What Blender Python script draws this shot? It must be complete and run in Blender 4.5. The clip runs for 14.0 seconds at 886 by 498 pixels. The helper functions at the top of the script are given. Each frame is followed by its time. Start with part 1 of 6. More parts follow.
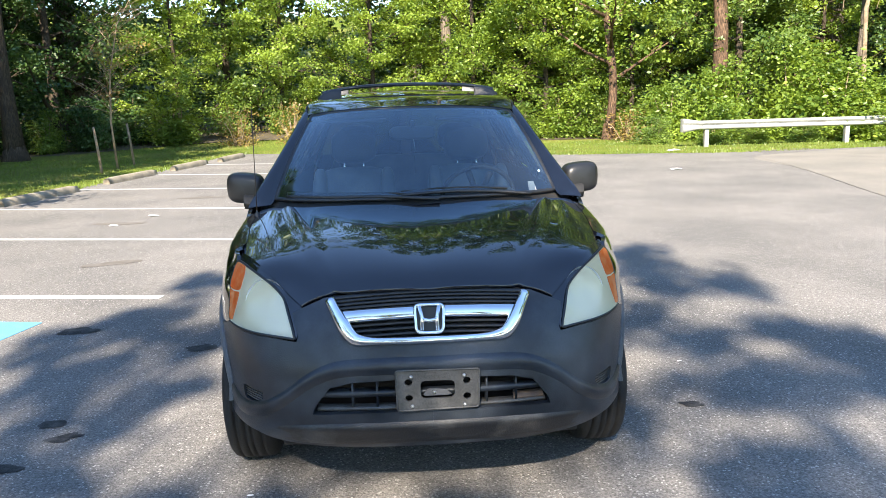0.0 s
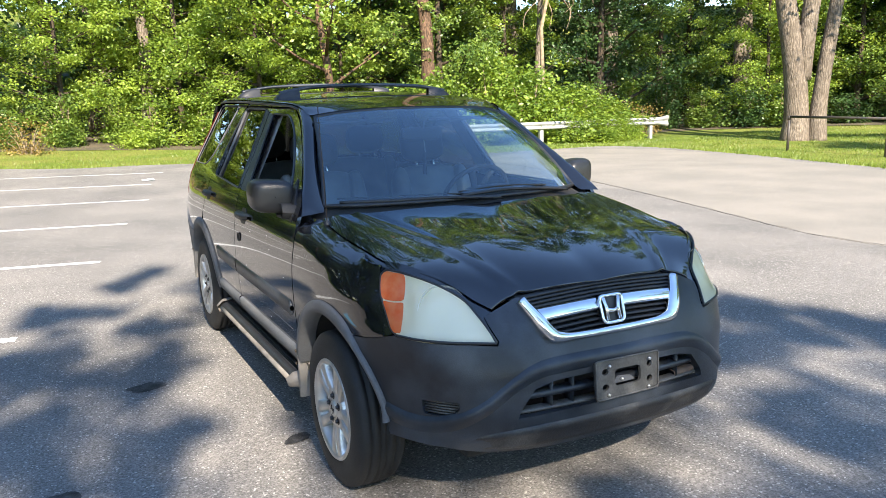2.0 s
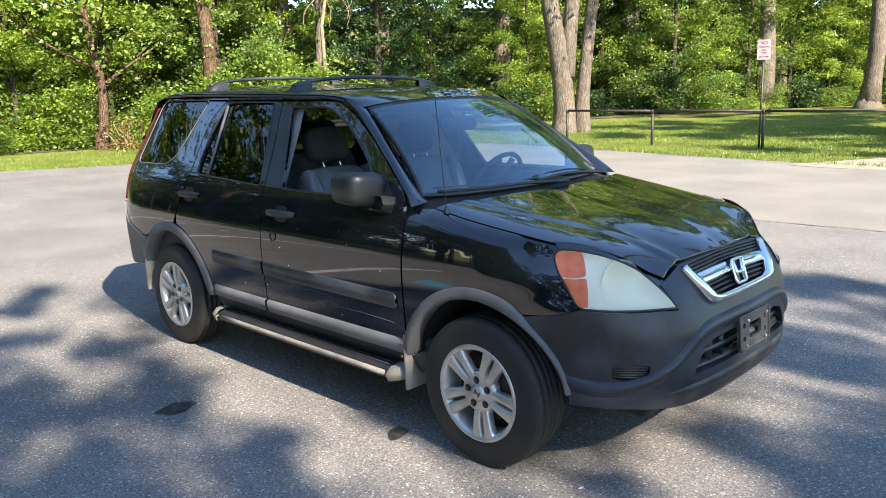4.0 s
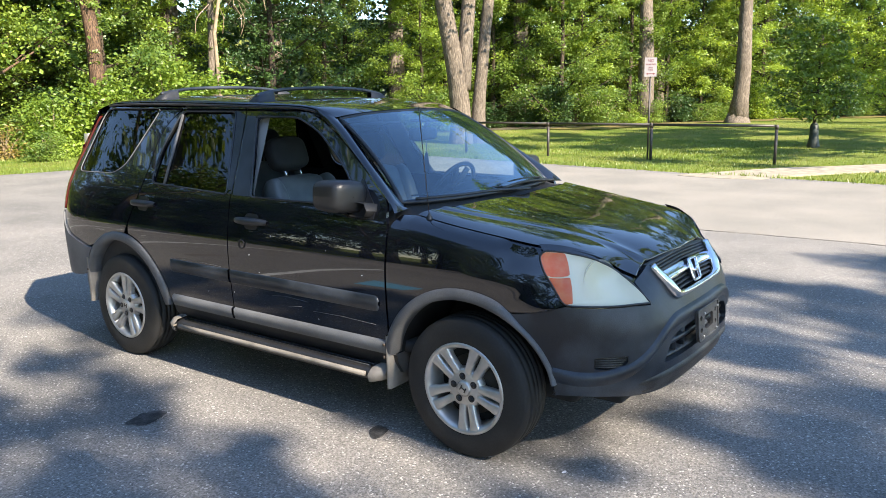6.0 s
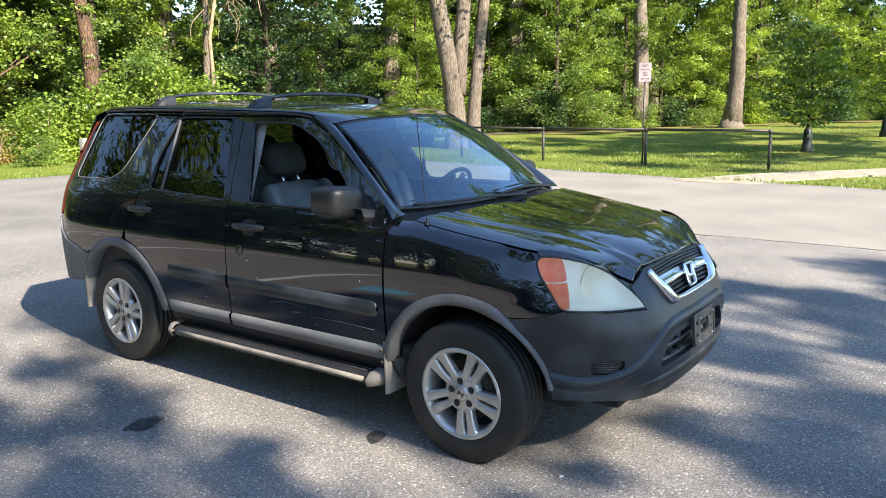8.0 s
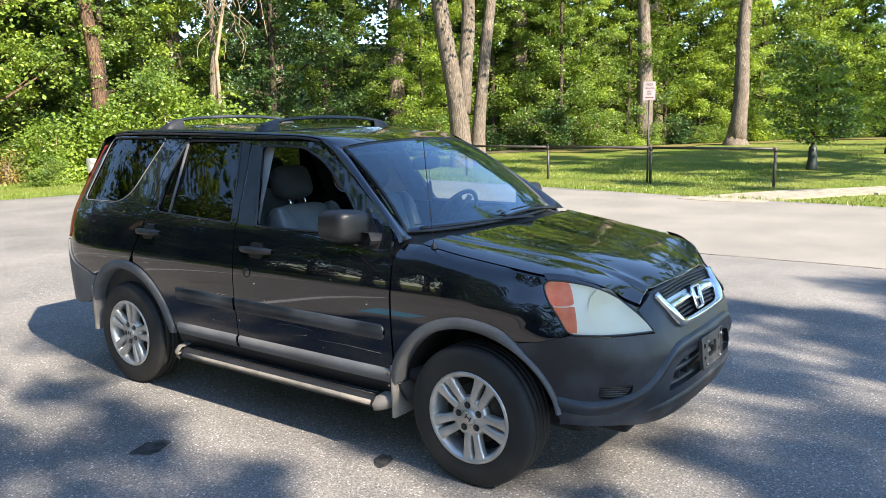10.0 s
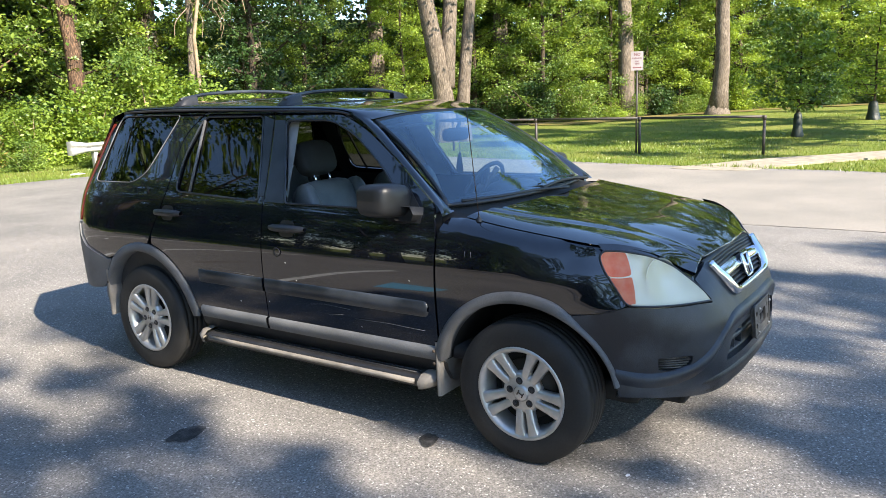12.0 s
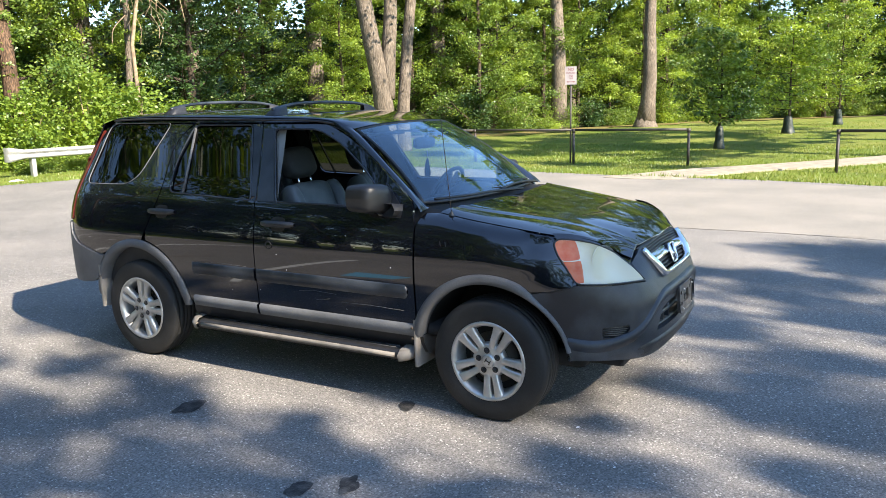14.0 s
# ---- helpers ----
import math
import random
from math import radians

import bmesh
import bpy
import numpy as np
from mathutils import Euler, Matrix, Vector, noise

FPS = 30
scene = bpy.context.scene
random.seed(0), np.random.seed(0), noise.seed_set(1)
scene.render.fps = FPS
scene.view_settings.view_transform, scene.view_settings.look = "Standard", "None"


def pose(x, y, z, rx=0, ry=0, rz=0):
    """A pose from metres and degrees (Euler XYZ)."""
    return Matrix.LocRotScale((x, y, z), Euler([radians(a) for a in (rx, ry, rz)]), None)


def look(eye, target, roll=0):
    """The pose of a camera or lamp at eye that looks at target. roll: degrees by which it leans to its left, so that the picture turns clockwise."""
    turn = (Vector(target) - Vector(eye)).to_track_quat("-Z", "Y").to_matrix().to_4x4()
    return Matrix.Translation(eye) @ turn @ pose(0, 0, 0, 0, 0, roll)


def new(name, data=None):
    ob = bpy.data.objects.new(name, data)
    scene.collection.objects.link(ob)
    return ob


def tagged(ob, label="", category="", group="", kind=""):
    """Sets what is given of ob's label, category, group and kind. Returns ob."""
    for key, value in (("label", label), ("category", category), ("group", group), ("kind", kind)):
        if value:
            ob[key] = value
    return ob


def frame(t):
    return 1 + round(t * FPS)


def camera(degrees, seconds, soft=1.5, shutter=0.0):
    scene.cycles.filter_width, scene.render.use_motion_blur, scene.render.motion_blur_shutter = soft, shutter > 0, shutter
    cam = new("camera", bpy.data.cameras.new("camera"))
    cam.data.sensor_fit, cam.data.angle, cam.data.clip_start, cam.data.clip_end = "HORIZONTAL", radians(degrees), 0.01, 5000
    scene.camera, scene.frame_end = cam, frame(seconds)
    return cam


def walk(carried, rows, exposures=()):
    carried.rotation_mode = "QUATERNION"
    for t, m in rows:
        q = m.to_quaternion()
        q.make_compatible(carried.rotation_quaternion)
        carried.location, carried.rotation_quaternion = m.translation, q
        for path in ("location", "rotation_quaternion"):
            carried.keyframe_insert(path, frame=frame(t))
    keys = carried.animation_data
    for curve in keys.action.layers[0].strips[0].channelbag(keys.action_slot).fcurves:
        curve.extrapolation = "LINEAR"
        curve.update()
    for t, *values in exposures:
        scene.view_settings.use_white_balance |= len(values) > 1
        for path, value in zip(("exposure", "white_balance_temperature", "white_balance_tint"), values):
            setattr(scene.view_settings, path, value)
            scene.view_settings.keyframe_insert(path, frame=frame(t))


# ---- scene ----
cam = camera(59.0, 14.0, soft=0.65)
PATH = [
    (0, (-0.106, -3.467, 1.599), (0.01, -1.508, 1.215), -1.6),
    (0.5, (-0.55, -3.389, 1.593), (-0.216, -1.456, 1.203), -1.6),
    (1, (-1.029, -3.301, 1.58), (-0.476, -1.418, 1.197), -1.2),
    (1.5, (-1.435, -3.195, 1.589), (-0.705, -1.373, 1.207), -1.3),
    (2, (-1.858, -2.954, 1.6), (-0.956, -1.21, 1.216), -1.2),
    (2.5, (-2.277, -2.796, 1.609), (-1.228, -1.138, 1.222), -1.2),
    (2.7, (-2.416, -2.701, 1.593), (-1.315, -1.077, 1.206), -1.5),
    (4.8, (-3.499, -1.905, 1.596), (-1.977, -0.67, 1.196), -1.1),
    (5, (-3.548, -1.895, 1.605), (-2.007, -0.684, 1.208), -1.1),
    (5.5, (-3.589, -1.882, 1.609), (-2.017, -0.709, 1.219), -0.9),
    (6, (-3.601, -1.886, 1.609), (-2.012, -0.732, 1.229), -0.7),
    (6.5, (-3.614, -1.887, 1.611), (-2.021, -0.736, 1.238), -0.6),
    (7, (-3.631, -1.893, 1.618), (-2.039, -0.741, 1.247), -0.7),
    (7.5, (-3.626, -1.89, 1.618), (-2.032, -0.74, 1.246), -0.7),
    (8, (-3.622, -1.888, 1.618), (-2.024, -0.743, 1.249), -0.7),
    (10.3, (-3.629, -1.879, 1.648), (-2.032, -0.719, 1.325), -0.9),
    (10.5, (-3.629, -1.867, 1.641), (-2.035, -0.704, 1.312), -1.1),
    (11, (-3.643, -1.832, 1.632), (-2.053, -0.67, 1.283), -1.4),
    (11.5, (-3.637, -1.724, 1.613), (-2.039, -0.579, 1.243), -1.8),
    (12, (-3.715, -1.575, 1.622), (-2.097, -0.464, 1.237), -2.1),
    (12.5, (-3.905, -1.52, 1.624), (-2.26, -0.453, 1.227), -2.0),
    (13, (-4.063, -1.593, 1.636), (-2.39, -0.57, 1.244), -1.8),
    (13.5, (-4.21, -1.714, 1.634), (-2.514, -0.725, 1.251), -1.6),
    (14, (-4.347, -1.728, 1.646), (-2.637, -0.757, 1.281), -1.4),
]
walk(cam, [(t, look(eye, target, roll)) for t, eye, target, roll in PATH])


# ---------- world, sun, exposure ----------
SUN_WAY = Vector((-0.27, -1.33, 1.0)).normalized()
world = bpy.data.worlds.new("world")
scene.world = world
world.use_nodes = True
wn = world.node_tree
wn.nodes.clear()
sky = wn.nodes.new("ShaderNodeTexSky")
sky.sky_type = "NISHITA"
sky.sun_disc = False
sky.sun_elevation = math.asin(SUN_WAY.z)
sky.sun_rotation = math.atan2(SUN_WAY.x, SUN_WAY.y)
sky.dust_density = 0.1
sky.ozone_density = 1.5
bg = wn.nodes.new("ShaderNodeBackground")
bg.inputs["Strength"].default_value = 0.13
wout = wn.nodes.new("ShaderNodeOutputWorld")
cool = wn.nodes.new("ShaderNodeMix")
cool.data_type, cool.blend_type = "RGBA", "MULTIPLY"
cool.inputs["Factor"].default_value = 1.0
cool.inputs["B"].default_value = (0.92, 0.985, 1.07, 1)
wn.links.new(sky.outputs[0], cool.inputs["A"])
wn.links.new(cool.outputs["Result"], bg.inputs["Color"])
wn.links.new(bg.outputs[0], wout.inputs["Surface"])

sun_data = bpy.data.lights.new("sun", "SUN")
sun_data.energy = 5.0
sun_data.angle = radians(0.55)
sun_data.color = (1.0, 0.885, 0.735)
sun = new("sun", sun_data)
sun.matrix_world = look(SUN_WAY * 60, (0, 0, 0))
scene.view_settings.exposure = 1.88


# ---------- materials ----------
def material(name, colour, rough=0.5, metal=0.0, colour2=None, scale=8.0, detail=4.0, contrast=(0.35, 0.65), fine=0.0, fine_scale=120.0,
             bump=0.0, bump_scale=60.0, spec=0.5, coat=0.0, rough_var=0.0, per="", spots=None):
    m = bpy.data.materials.new(name)
    m.use_nodes = True
    nt = m.node_tree
    b = nt.nodes["Principled BSDF"]
    b.inputs["Roughness"].default_value = rough
    b.inputs["Metallic"].default_value = metal
    b.inputs["Specular IOR Level"].default_value = spec
    b.inputs["Coat Weight"].default_value = coat
    b.inputs["Coat Roughness"].default_value = 0.02
    b.inputs["Coat IOR"].default_value = 1.62
    b.inputs["Base Color"].default_value = (*colour, 1)
    tc = nt.nodes.new("ShaderNodeTexCoord")
    out = None
    if colour2 is not None:
        n = nt.nodes.new("ShaderNodeTexNoise")
        n.inputs["Scale"].default_value = scale
        n.inputs["Detail"].default_value = detail
        nt.links.new(tc.outputs["Object"], n.inputs["Vector"])
        r = nt.nodes.new("ShaderNodeMapRange")
        r.inputs["From Min"].default_value, r.inputs["From Max"].default_value = contrast
        nt.links.new(n.outputs["Fac"], r.inputs["Value"])
        mix = nt.nodes.new("ShaderNodeMix")
        mix.data_type = "RGBA"
        mix.inputs["A"].default_value = (*colour, 1)
        mix.inputs["B"].default_value = (*colour2, 1)
        nt.links.new(r.outputs["Result"], mix.inputs["Factor"])
        out = mix.outputs["Result"]
        if rough_var:
            rr = nt.nodes.new("ShaderNodeMapRange")
            rr.inputs["From Min"].default_value, rr.inputs["From Max"].default_value = contrast
            rr.inputs["To Min"].default_value, rr.inputs["To Max"].default_value = rough, rough + rough_var
            nt.links.new(n.outputs["Fac"], rr.inputs["Value"])
            nt.links.new(rr.outputs["Result"], b.inputs["Roughness"])
    if fine:
        n2 = nt.nodes.new("ShaderNodeTexNoise")
        n2.inputs["Scale"].default_value = fine_scale
        n2.inputs["Detail"].default_value = 3.0
        nt.links.new(tc.outputs["Object"], n2.inputs["Vector"])
        r2 = nt.nodes.new("ShaderNodeMapRange")
        r2.inputs["From Min"].default_value, r2.inputs["From Max"].default_value = 0.3, 0.7
        r2.inputs["To Min"].default_value, r2.inputs["To Max"].default_value = 1 - fine, 1 + fine
        nt.links.new(n2.outputs["Fac"], r2.inputs["Value"])
        mul = nt.nodes.new("ShaderNodeVectorMath")
        mul.operation = "SCALE"
        if out:
            nt.links.new(out, mul.inputs[0])
        else:
            mul.inputs[0].default_value = colour
        nt.links.new(r2.outputs["Result"], mul.inputs["Scale"])
        out = mul.outputs[0]
    if per:
        src = nt.nodes.new("ShaderNodeObjectInfo").outputs["Random"] if per == "object" else nt.nodes.new("ShaderNodeNewGeometry").outputs["Random Per Island"]
        r3 = nt.nodes.new("ShaderNodeMapRange")
        r3.inputs["To Min"].default_value, r3.inputs["To Max"].default_value = 0.75, 1.25
        nt.links.new(src, r3.inputs["Value"])
        mul = nt.nodes.new("ShaderNodeVectorMath")
        mul.operation = "SCALE"
        if out:
            nt.links.new(out, mul.inputs[0])
        else:
            mul.inputs[0].default_value = colour
        nt.links.new(r3.outputs["Result"], mul.inputs["Scale"])
        out = mul.outputs[0]
    if out:
        nt.links.new(out, b.inputs["Base Color"])
    if bump:
        n3 = nt.nodes.new("ShaderNodeTexNoise")
        n3.inputs["Scale"].default_value = bump_scale
        n3.inputs["Detail"].default_value = 3.0
        nt.links.new(tc.outputs["Object"], n3.inputs["Vector"])
        bp = nt.nodes.new("ShaderNodeBump")
        bp.inputs["Strength"].default_value = bump
        bp.inputs["Distance"].default_value = 0.01
        nt.links.new(n3.outputs["Fac"], bp.inputs["Height"])
        nt.links.new(bp.outputs["Normal"], b.inputs["Normal"])
    return m


def leaf_material(name, dark, light, glow=0.35):
    """Leaves: colour varies leaf by leaf, and light shines through them."""
    m = bpy.data.materials.new(name)
    m.use_nodes = True
    nt = m.node_tree
    nt.nodes.clear()
    geo = nt.nodes.new("ShaderNodeNewGeometry")
    mix = nt.nodes.new("ShaderNodeMix")
    mix.data_type = "RGBA"
    mix.inputs["A"].default_value, mix.inputs["B"].default_value = (*dark, 1), (*light, 1)
    tc = nt.nodes.new("ShaderNodeTexCoord")
    n = nt.nodes.new("ShaderNodeTexNoise")
    n.inputs["Scale"].default_value = 0.8
    n.inputs["Detail"].default_value = 2.0
    nt.links.new(tc.outputs["Object"], n.inputs["Vector"])
    r = nt.nodes.new("ShaderNodeMapRange")
    r.inputs["From Min"].default_value, r.inputs["From Max"].default_value = 0.38, 0.62
    r.inputs["To Min"].default_value, r.inputs["To Max"].default_value = -0.05, 0.55
    nt.links.new(n.outputs["Fac"], r.inputs["Value"])
    s = nt.nodes.new("ShaderNodeMath")
    s.operation = "MULTIPLY_ADD"
    s.inputs[1].default_value = 0.55
    nt.links.new(geo.outputs["Random Per Island"], s.inputs[0])
    nt.links.new(r.outputs["Result"], s.inputs[2])
    nt.links.new(s.outputs[0], mix.inputs["Factor"])
    d = nt.nodes.new("ShaderNodeBsdfPrincipled")
    d.inputs["Roughness"].default_value = 0.42
    d.inputs["Specular IOR Level"].default_value = 0.5
    tr = nt.nodes.new("ShaderNodeBsdfTranslucent")
    nt.links.new(mix.outputs["Result"], d.inputs["Base Color"])
    warm = nt.nodes.new("ShaderNodeMix")
    warm.data_type, warm.blend_type = "RGBA", "MULTIPLY"
    warm.inputs["Factor"].default_value = 1.0
    warm.inputs["B"].default_value = (1.5, 1.35, 0.5, 1)
    nt.links.new(mix.outputs["Result"], warm.inputs["A"])
    nt.links.new(warm.outputs["Result"], tr.inputs["Color"])
    ms = nt.nodes.new("ShaderNodeMixShader")
    ms.inputs["Fac"].default_value = glow
    nt.links.new(d.outputs[0], ms.inputs[1])
    nt.links.new(tr.outputs[0], ms.inputs[2])
    o = nt.nodes.new("ShaderNodeOutputMaterial")
    nt.links.new(ms.outputs[0], o.inputs["Surface"])
    return m


def glass_material(name, tint, gloss_ior=1.5, haze=0.0, haze_colour=(0.5, 0.5, 0.5), sheen=(1, 1, 1), falloff=5.0):
    """Thin glass: tinted see-through, with Fresnel gloss and a diffuse haze."""
    m = bpy.data.materials.new(name)
    m.use_nodes = True
    nt = m.node_tree
    nt.nodes.clear()
    t = nt.nodes.new("ShaderNodeBsdfTransparent")
    t.inputs["Color"].default_value = (*tint, 1)
    d = nt.nodes.new("ShaderNodeBsdfDiffuse")
    d.inputs["Color"].default_value = (*haze_colour, 1)
    mh = nt.nodes.new("ShaderNodeMixShader")
    mh.inputs["Fac"].default_value = haze
    nt.links.new(t.outputs[0], mh.inputs[1])
    nt.links.new(d.outputs[0], mh.inputs[2])
    g = nt.nodes.new("ShaderNodeBsdfGlossy")
    g.inputs["Roughness"].default_value = 0.015
    g.inputs["Color"].default_value = (*sheen, 1)
    lw = nt.nodes.new("ShaderNodeLayerWeight")
    lw.inputs["Blend"].default_value = 0.5
    p5 = nt.nodes.new("ShaderNodeMath")
    p5.operation = "POWER"
    p5.inputs[1].default_value = falloff
    nt.links.new(lw.outputs["Facing"], p5.inputs[0])
    r0 = 2 * ((gloss_ior - 1) / (gloss_ior + 1)) ** 2
    f = nt.nodes.new("ShaderNodeMapRange")
    f.inputs["To Min"].default_value, f.inputs["To Max"].default_value = r0, 1.0
    nt.links.new(p5.outputs[0], f.inputs["Value"])
    ms = nt.nodes.new("ShaderNodeMixShader")
    nt.links.new(f.outputs[0], ms.inputs["Fac"])
    nt.links.new(mh.outputs[0], ms.inputs[1])
    nt.links.new(g.outputs[0], ms.inputs[2])
    o = nt.nodes.new("ShaderNodeOutputMaterial")
    nt.links.new(ms.outputs[0], o.inputs["Surface"])
    return m


M = {}
def asphalt_material(name, dark, light):
    """Aged asphalt: broad patches, mottling, stones in the binder and pale chips."""
    m = material(name, dark, 0.88, colour2=light, scale=0.7, detail=9, fine=0.28, fine_scale=85, bump=0.65, bump_scale=120, spec=0.3)
    nt = m.node_tree
    b = nt.nodes["Principled BSDF"]
    src = b.inputs["Base Color"].links[0].from_socket
    tc = nt.nodes.new("ShaderNodeTexCoord")
    v = nt.nodes.new("ShaderNodeTexVoronoi")
    v.inputs["Scale"].default_value = 125.0
    nt.links.new(tc.outputs["Object"], v.inputs["Vector"])
    sep = nt.nodes.new("ShaderNodeSeparateColor")
    nt.links.new(v.outputs["Color"], sep.inputs["Color"])
    r = nt.nodes.new("ShaderNodeMapRange")
    r.inputs["From Min"].default_value, r.inputs["From Max"].default_value = 0.0, 1.0
    r.inputs["To Min"].default_value, r.inputs["To Max"].default_value = 0.66, 1.34
    nt.links.new(sep.outputs["Red"], r.inputs["Value"])
    mul = nt.nodes.new("ShaderNodeVectorMath")
    mul.operation = "SCALE"
    nt.links.new(src, mul.inputs[0])
    nt.links.new(r.outputs["Result"], mul.inputs["Scale"])
    chip = nt.nodes.new("ShaderNodeMapRange")
    chip.inputs["From Min"].default_value, chip.inputs["From Max"].default_value = 0.955, 0.975
    nt.links.new(sep.outputs["Green"], chip.inputs["Value"])
    mix = nt.nodes.new("ShaderNodeMix")
    mix.data_type = "RGBA"
    mix.inputs["B"].default_value = (0.43, 0.41, 0.38, 1)
    nt.links.new(chip.outputs["Result"], mix.inputs["Factor"])
    nt.links.new(mul.outputs[0], mix.inputs["A"])
    nt.links.new(mix.outputs["Result"], b.inputs["Base Color"])
    return m


def bark_material(name, light, dark):
    """Bark: upright furrows, blotches and a rough relief."""
    m = material(name, light, 0.95, colour2=tuple(0.6 * c for c in light), scale=2.2, detail=6, fine=0.3, fine_scale=45, spec=0.1)
    nt = m.node_tree
    b = nt.nodes["Principled BSDF"]
    src = b.inputs["Base Color"].links[0].from_socket
    tc = nt.nodes.new("ShaderNodeTexCoord")
    mp = nt.nodes.new("ShaderNodeMapping")
    mp.inputs["Scale"].default_value = (1.0, 1.0, 0.14)
    nt.links.new(tc.outputs["Object"], mp.inputs["Vector"])
    n = nt.nodes.new("ShaderNodeTexNoise")
    n.inputs["Scale"].default_value = 42.0
    n.inputs["Detail"].default_value = 5.0
    nt.links.new(mp.outputs["Vector"], n.inputs["Vector"])
    r = nt.nodes.new("ShaderNodeMapRange")
    r.inputs["From Min"].default_value, r.inputs["From Max"].default_value = 0.60, 0.42
    nt.links.new(n.outputs["Fac"], r.inputs["Value"])
    mix = nt.nodes.new("ShaderNodeMix")
    mix.data_type = "RGBA"
    mix.inputs["B"].default_value = (*dark, 1)
    nt.links.new(src, mix.inputs["A"])
    nt.links.new(r.outputs["Result"], mix.inputs["Factor"])
    nt.links.new(mix.outputs["Result"], b.inputs["Base Color"])
    bp = nt.nodes.new("ShaderNodeBump")
    bp.inputs["Strength"].default_value = 1.0
    bp.inputs["Distance"].default_value = 0.05
    nt.links.new(n.outputs["Fac"], bp.inputs["Height"])
    nt.links.new(bp.outputs["Normal"], b.inputs["Normal"])
    return m


M["asphalt"] = asphalt_material("asphalt", (0.140, 0.134, 0.126), (0.203, 0.190, 0.175))
M["asphalt_dark"] = material("asphalt_stain", (0.012, 0.012, 0.013), 0.75, colour2=(0.075, 0.072, 0.068), scale=16, detail=8, contrast=(0.42, 0.72), fine=0.3, fine_scale=90, bump=0.5, bump_scale=110)
M["crack"] = material("dusty_crack", (0.12, 0.105, 0.09), 0.9, colour2=(0.17, 0.155, 0.135), scale=7)
M["concrete"] = material("concrete", (0.32, 0.28, 0.21), 0.9, colour2=(0.21, 0.183, 0.14), scale=5, fine=0.15, bump=0.4, bump_scale=70)
M["concrete_slab"] = material("old_concrete_paving", (0.225, 0.205, 0.178), 0.9, colour2=(0.175, 0.163, 0.143), scale=0.8, detail=8, fine=0.25, fine_scale=80, bump=0.3, bump_scale=90)
M["white_line"] = material("white_road_paint", (0.62, 0.62, 0.6), 0.7, colour2=(0.35, 0.35, 0.34), scale=14, detail=8, contrast=(0.45, 0.75), bump=0.3, bump_scale=110)
M["blue_paint"] = material("blue_road_paint", (0.12, 0.35, 0.52), 0.7, colour2=(0.16, 0.30, 0.40), scale=14, detail=8, contrast=(0.5, 0.8), bump=0.3, bump_scale=110)
M["grass_ground"] = material("grass_ground", (0.10, 0.14, 0.022), 0.9, colour2=(0.17, 0.175, 0.045), scale=0.55, detail=8, fine=0.6, fine_scale=30, bump=1.0, bump_scale=40, spec=0.1)
M["grass_blade"] = leaf_material("grass_blade", (0.085, 0.14, 0.018), (0.20, 0.26, 0.045), 0.3)
M["bark_grey"] = bark_material("grey_bark", (0.26, 0.215, 0.17), (0.11, 0.09, 0.07))
M["bark_red"] = bark_material("red_brown_bark", (0.20, 0.125, 0.08), (0.06, 0.042, 0.03))
M["bark_dark"] = bark_material("dark_bark", (0.11, 0.085, 0.06), (0.05, 0.04, 0.03))
M["twig"] = material("dry_twig", (0.32, 0.245, 0.16), 0.95, colour2=(0.19, 0.14, 0.09), scale=8)
M["leaf_bright"] = leaf_material("bright_leaf", (0.078, 0.145, 0.022), (0.325, 0.435, 0.070), 0.43)
M["leaf_mid"] = leaf_material("mid_leaf", (0.045, 0.098, 0.020), (0.235, 0.330, 0.062), 0.41)
# shade inside the wood is put into this darker leaf colour
M["leaf_shaded"] = leaf_material("shaded_leaf", (0.018, 0.052, 0.016), (0.088, 0.155, 0.040), 0.30)
M["leaf_dry"] = leaf_material("dry_leaf", (0.16, 0.10, 0.035), (0.30, 0.24, 0.06), 0.25)
M["galvanised"] = material("galvanised_steel", (0.36, 0.365, 0.365), 0.5, 0.3, colour2=(0.27, 0.27, 0.26), scale=4, fine=0.08, rough_var=0.15)
M["black_pipe"] = material("black_painted_pipe", (0.025, 0.025, 0.026), 0.5, colour2=(0.06, 0.045, 0.035), scale=10)
M["sign_white"] = material("sign_white", (0.33, 0.30, 0.30), 0.5, colour2=(0.27, 0.245, 0.245), scale=6)
M["sign_red"] = material("sign_red", (0.16, 0.03, 0.035), 0.5)
M["bag_green"] = material("dark_green_bag", (0.010, 0.016, 0.012), 0.55, colour2=(0.02, 0.03, 0.022), scale=9, bump=0.5, bump_scale=14)
# the car
M["paint"] = material("black_car_paint", (0.0032, 0.0045, 0.0085), 0.07, colour2=(0.006, 0.0068, 0.010), scale=2.5, detail=6, spec=0.12, coat=1.0, rough_var=0.04, bump=0.008, bump_scale=9)
M["plastic"] = material("weathered_dark_plastic", (0.0085, 0.0115, 0.0165), 0.34, colour2=(0.054, 0.062, 0.074), scale=4.0, detail=9, contrast=(0.40, 0.74), fine=0.12, fine_scale=200, bump=0.12, bump_scale=300, rough_var=0.12)
M["plastic_faded"] = material("faded_grey_plastic", (0.125, 0.126, 0.130), 0.6, colour2=(0.060, 0.062, 0.066), scale=3.5, detail=8, fine=0.12, fine_scale=200, bump=0.12, bump_scale=300)
M["plastic_sill"] = material("bleached_grey_plastic", (0.15, 0.153, 0.158), 0.55, colour2=(0.085, 0.087, 0.09), scale=3.0, detail=8, fine=0.12, fine_scale=200, bump=0.12, bump_scale=300)
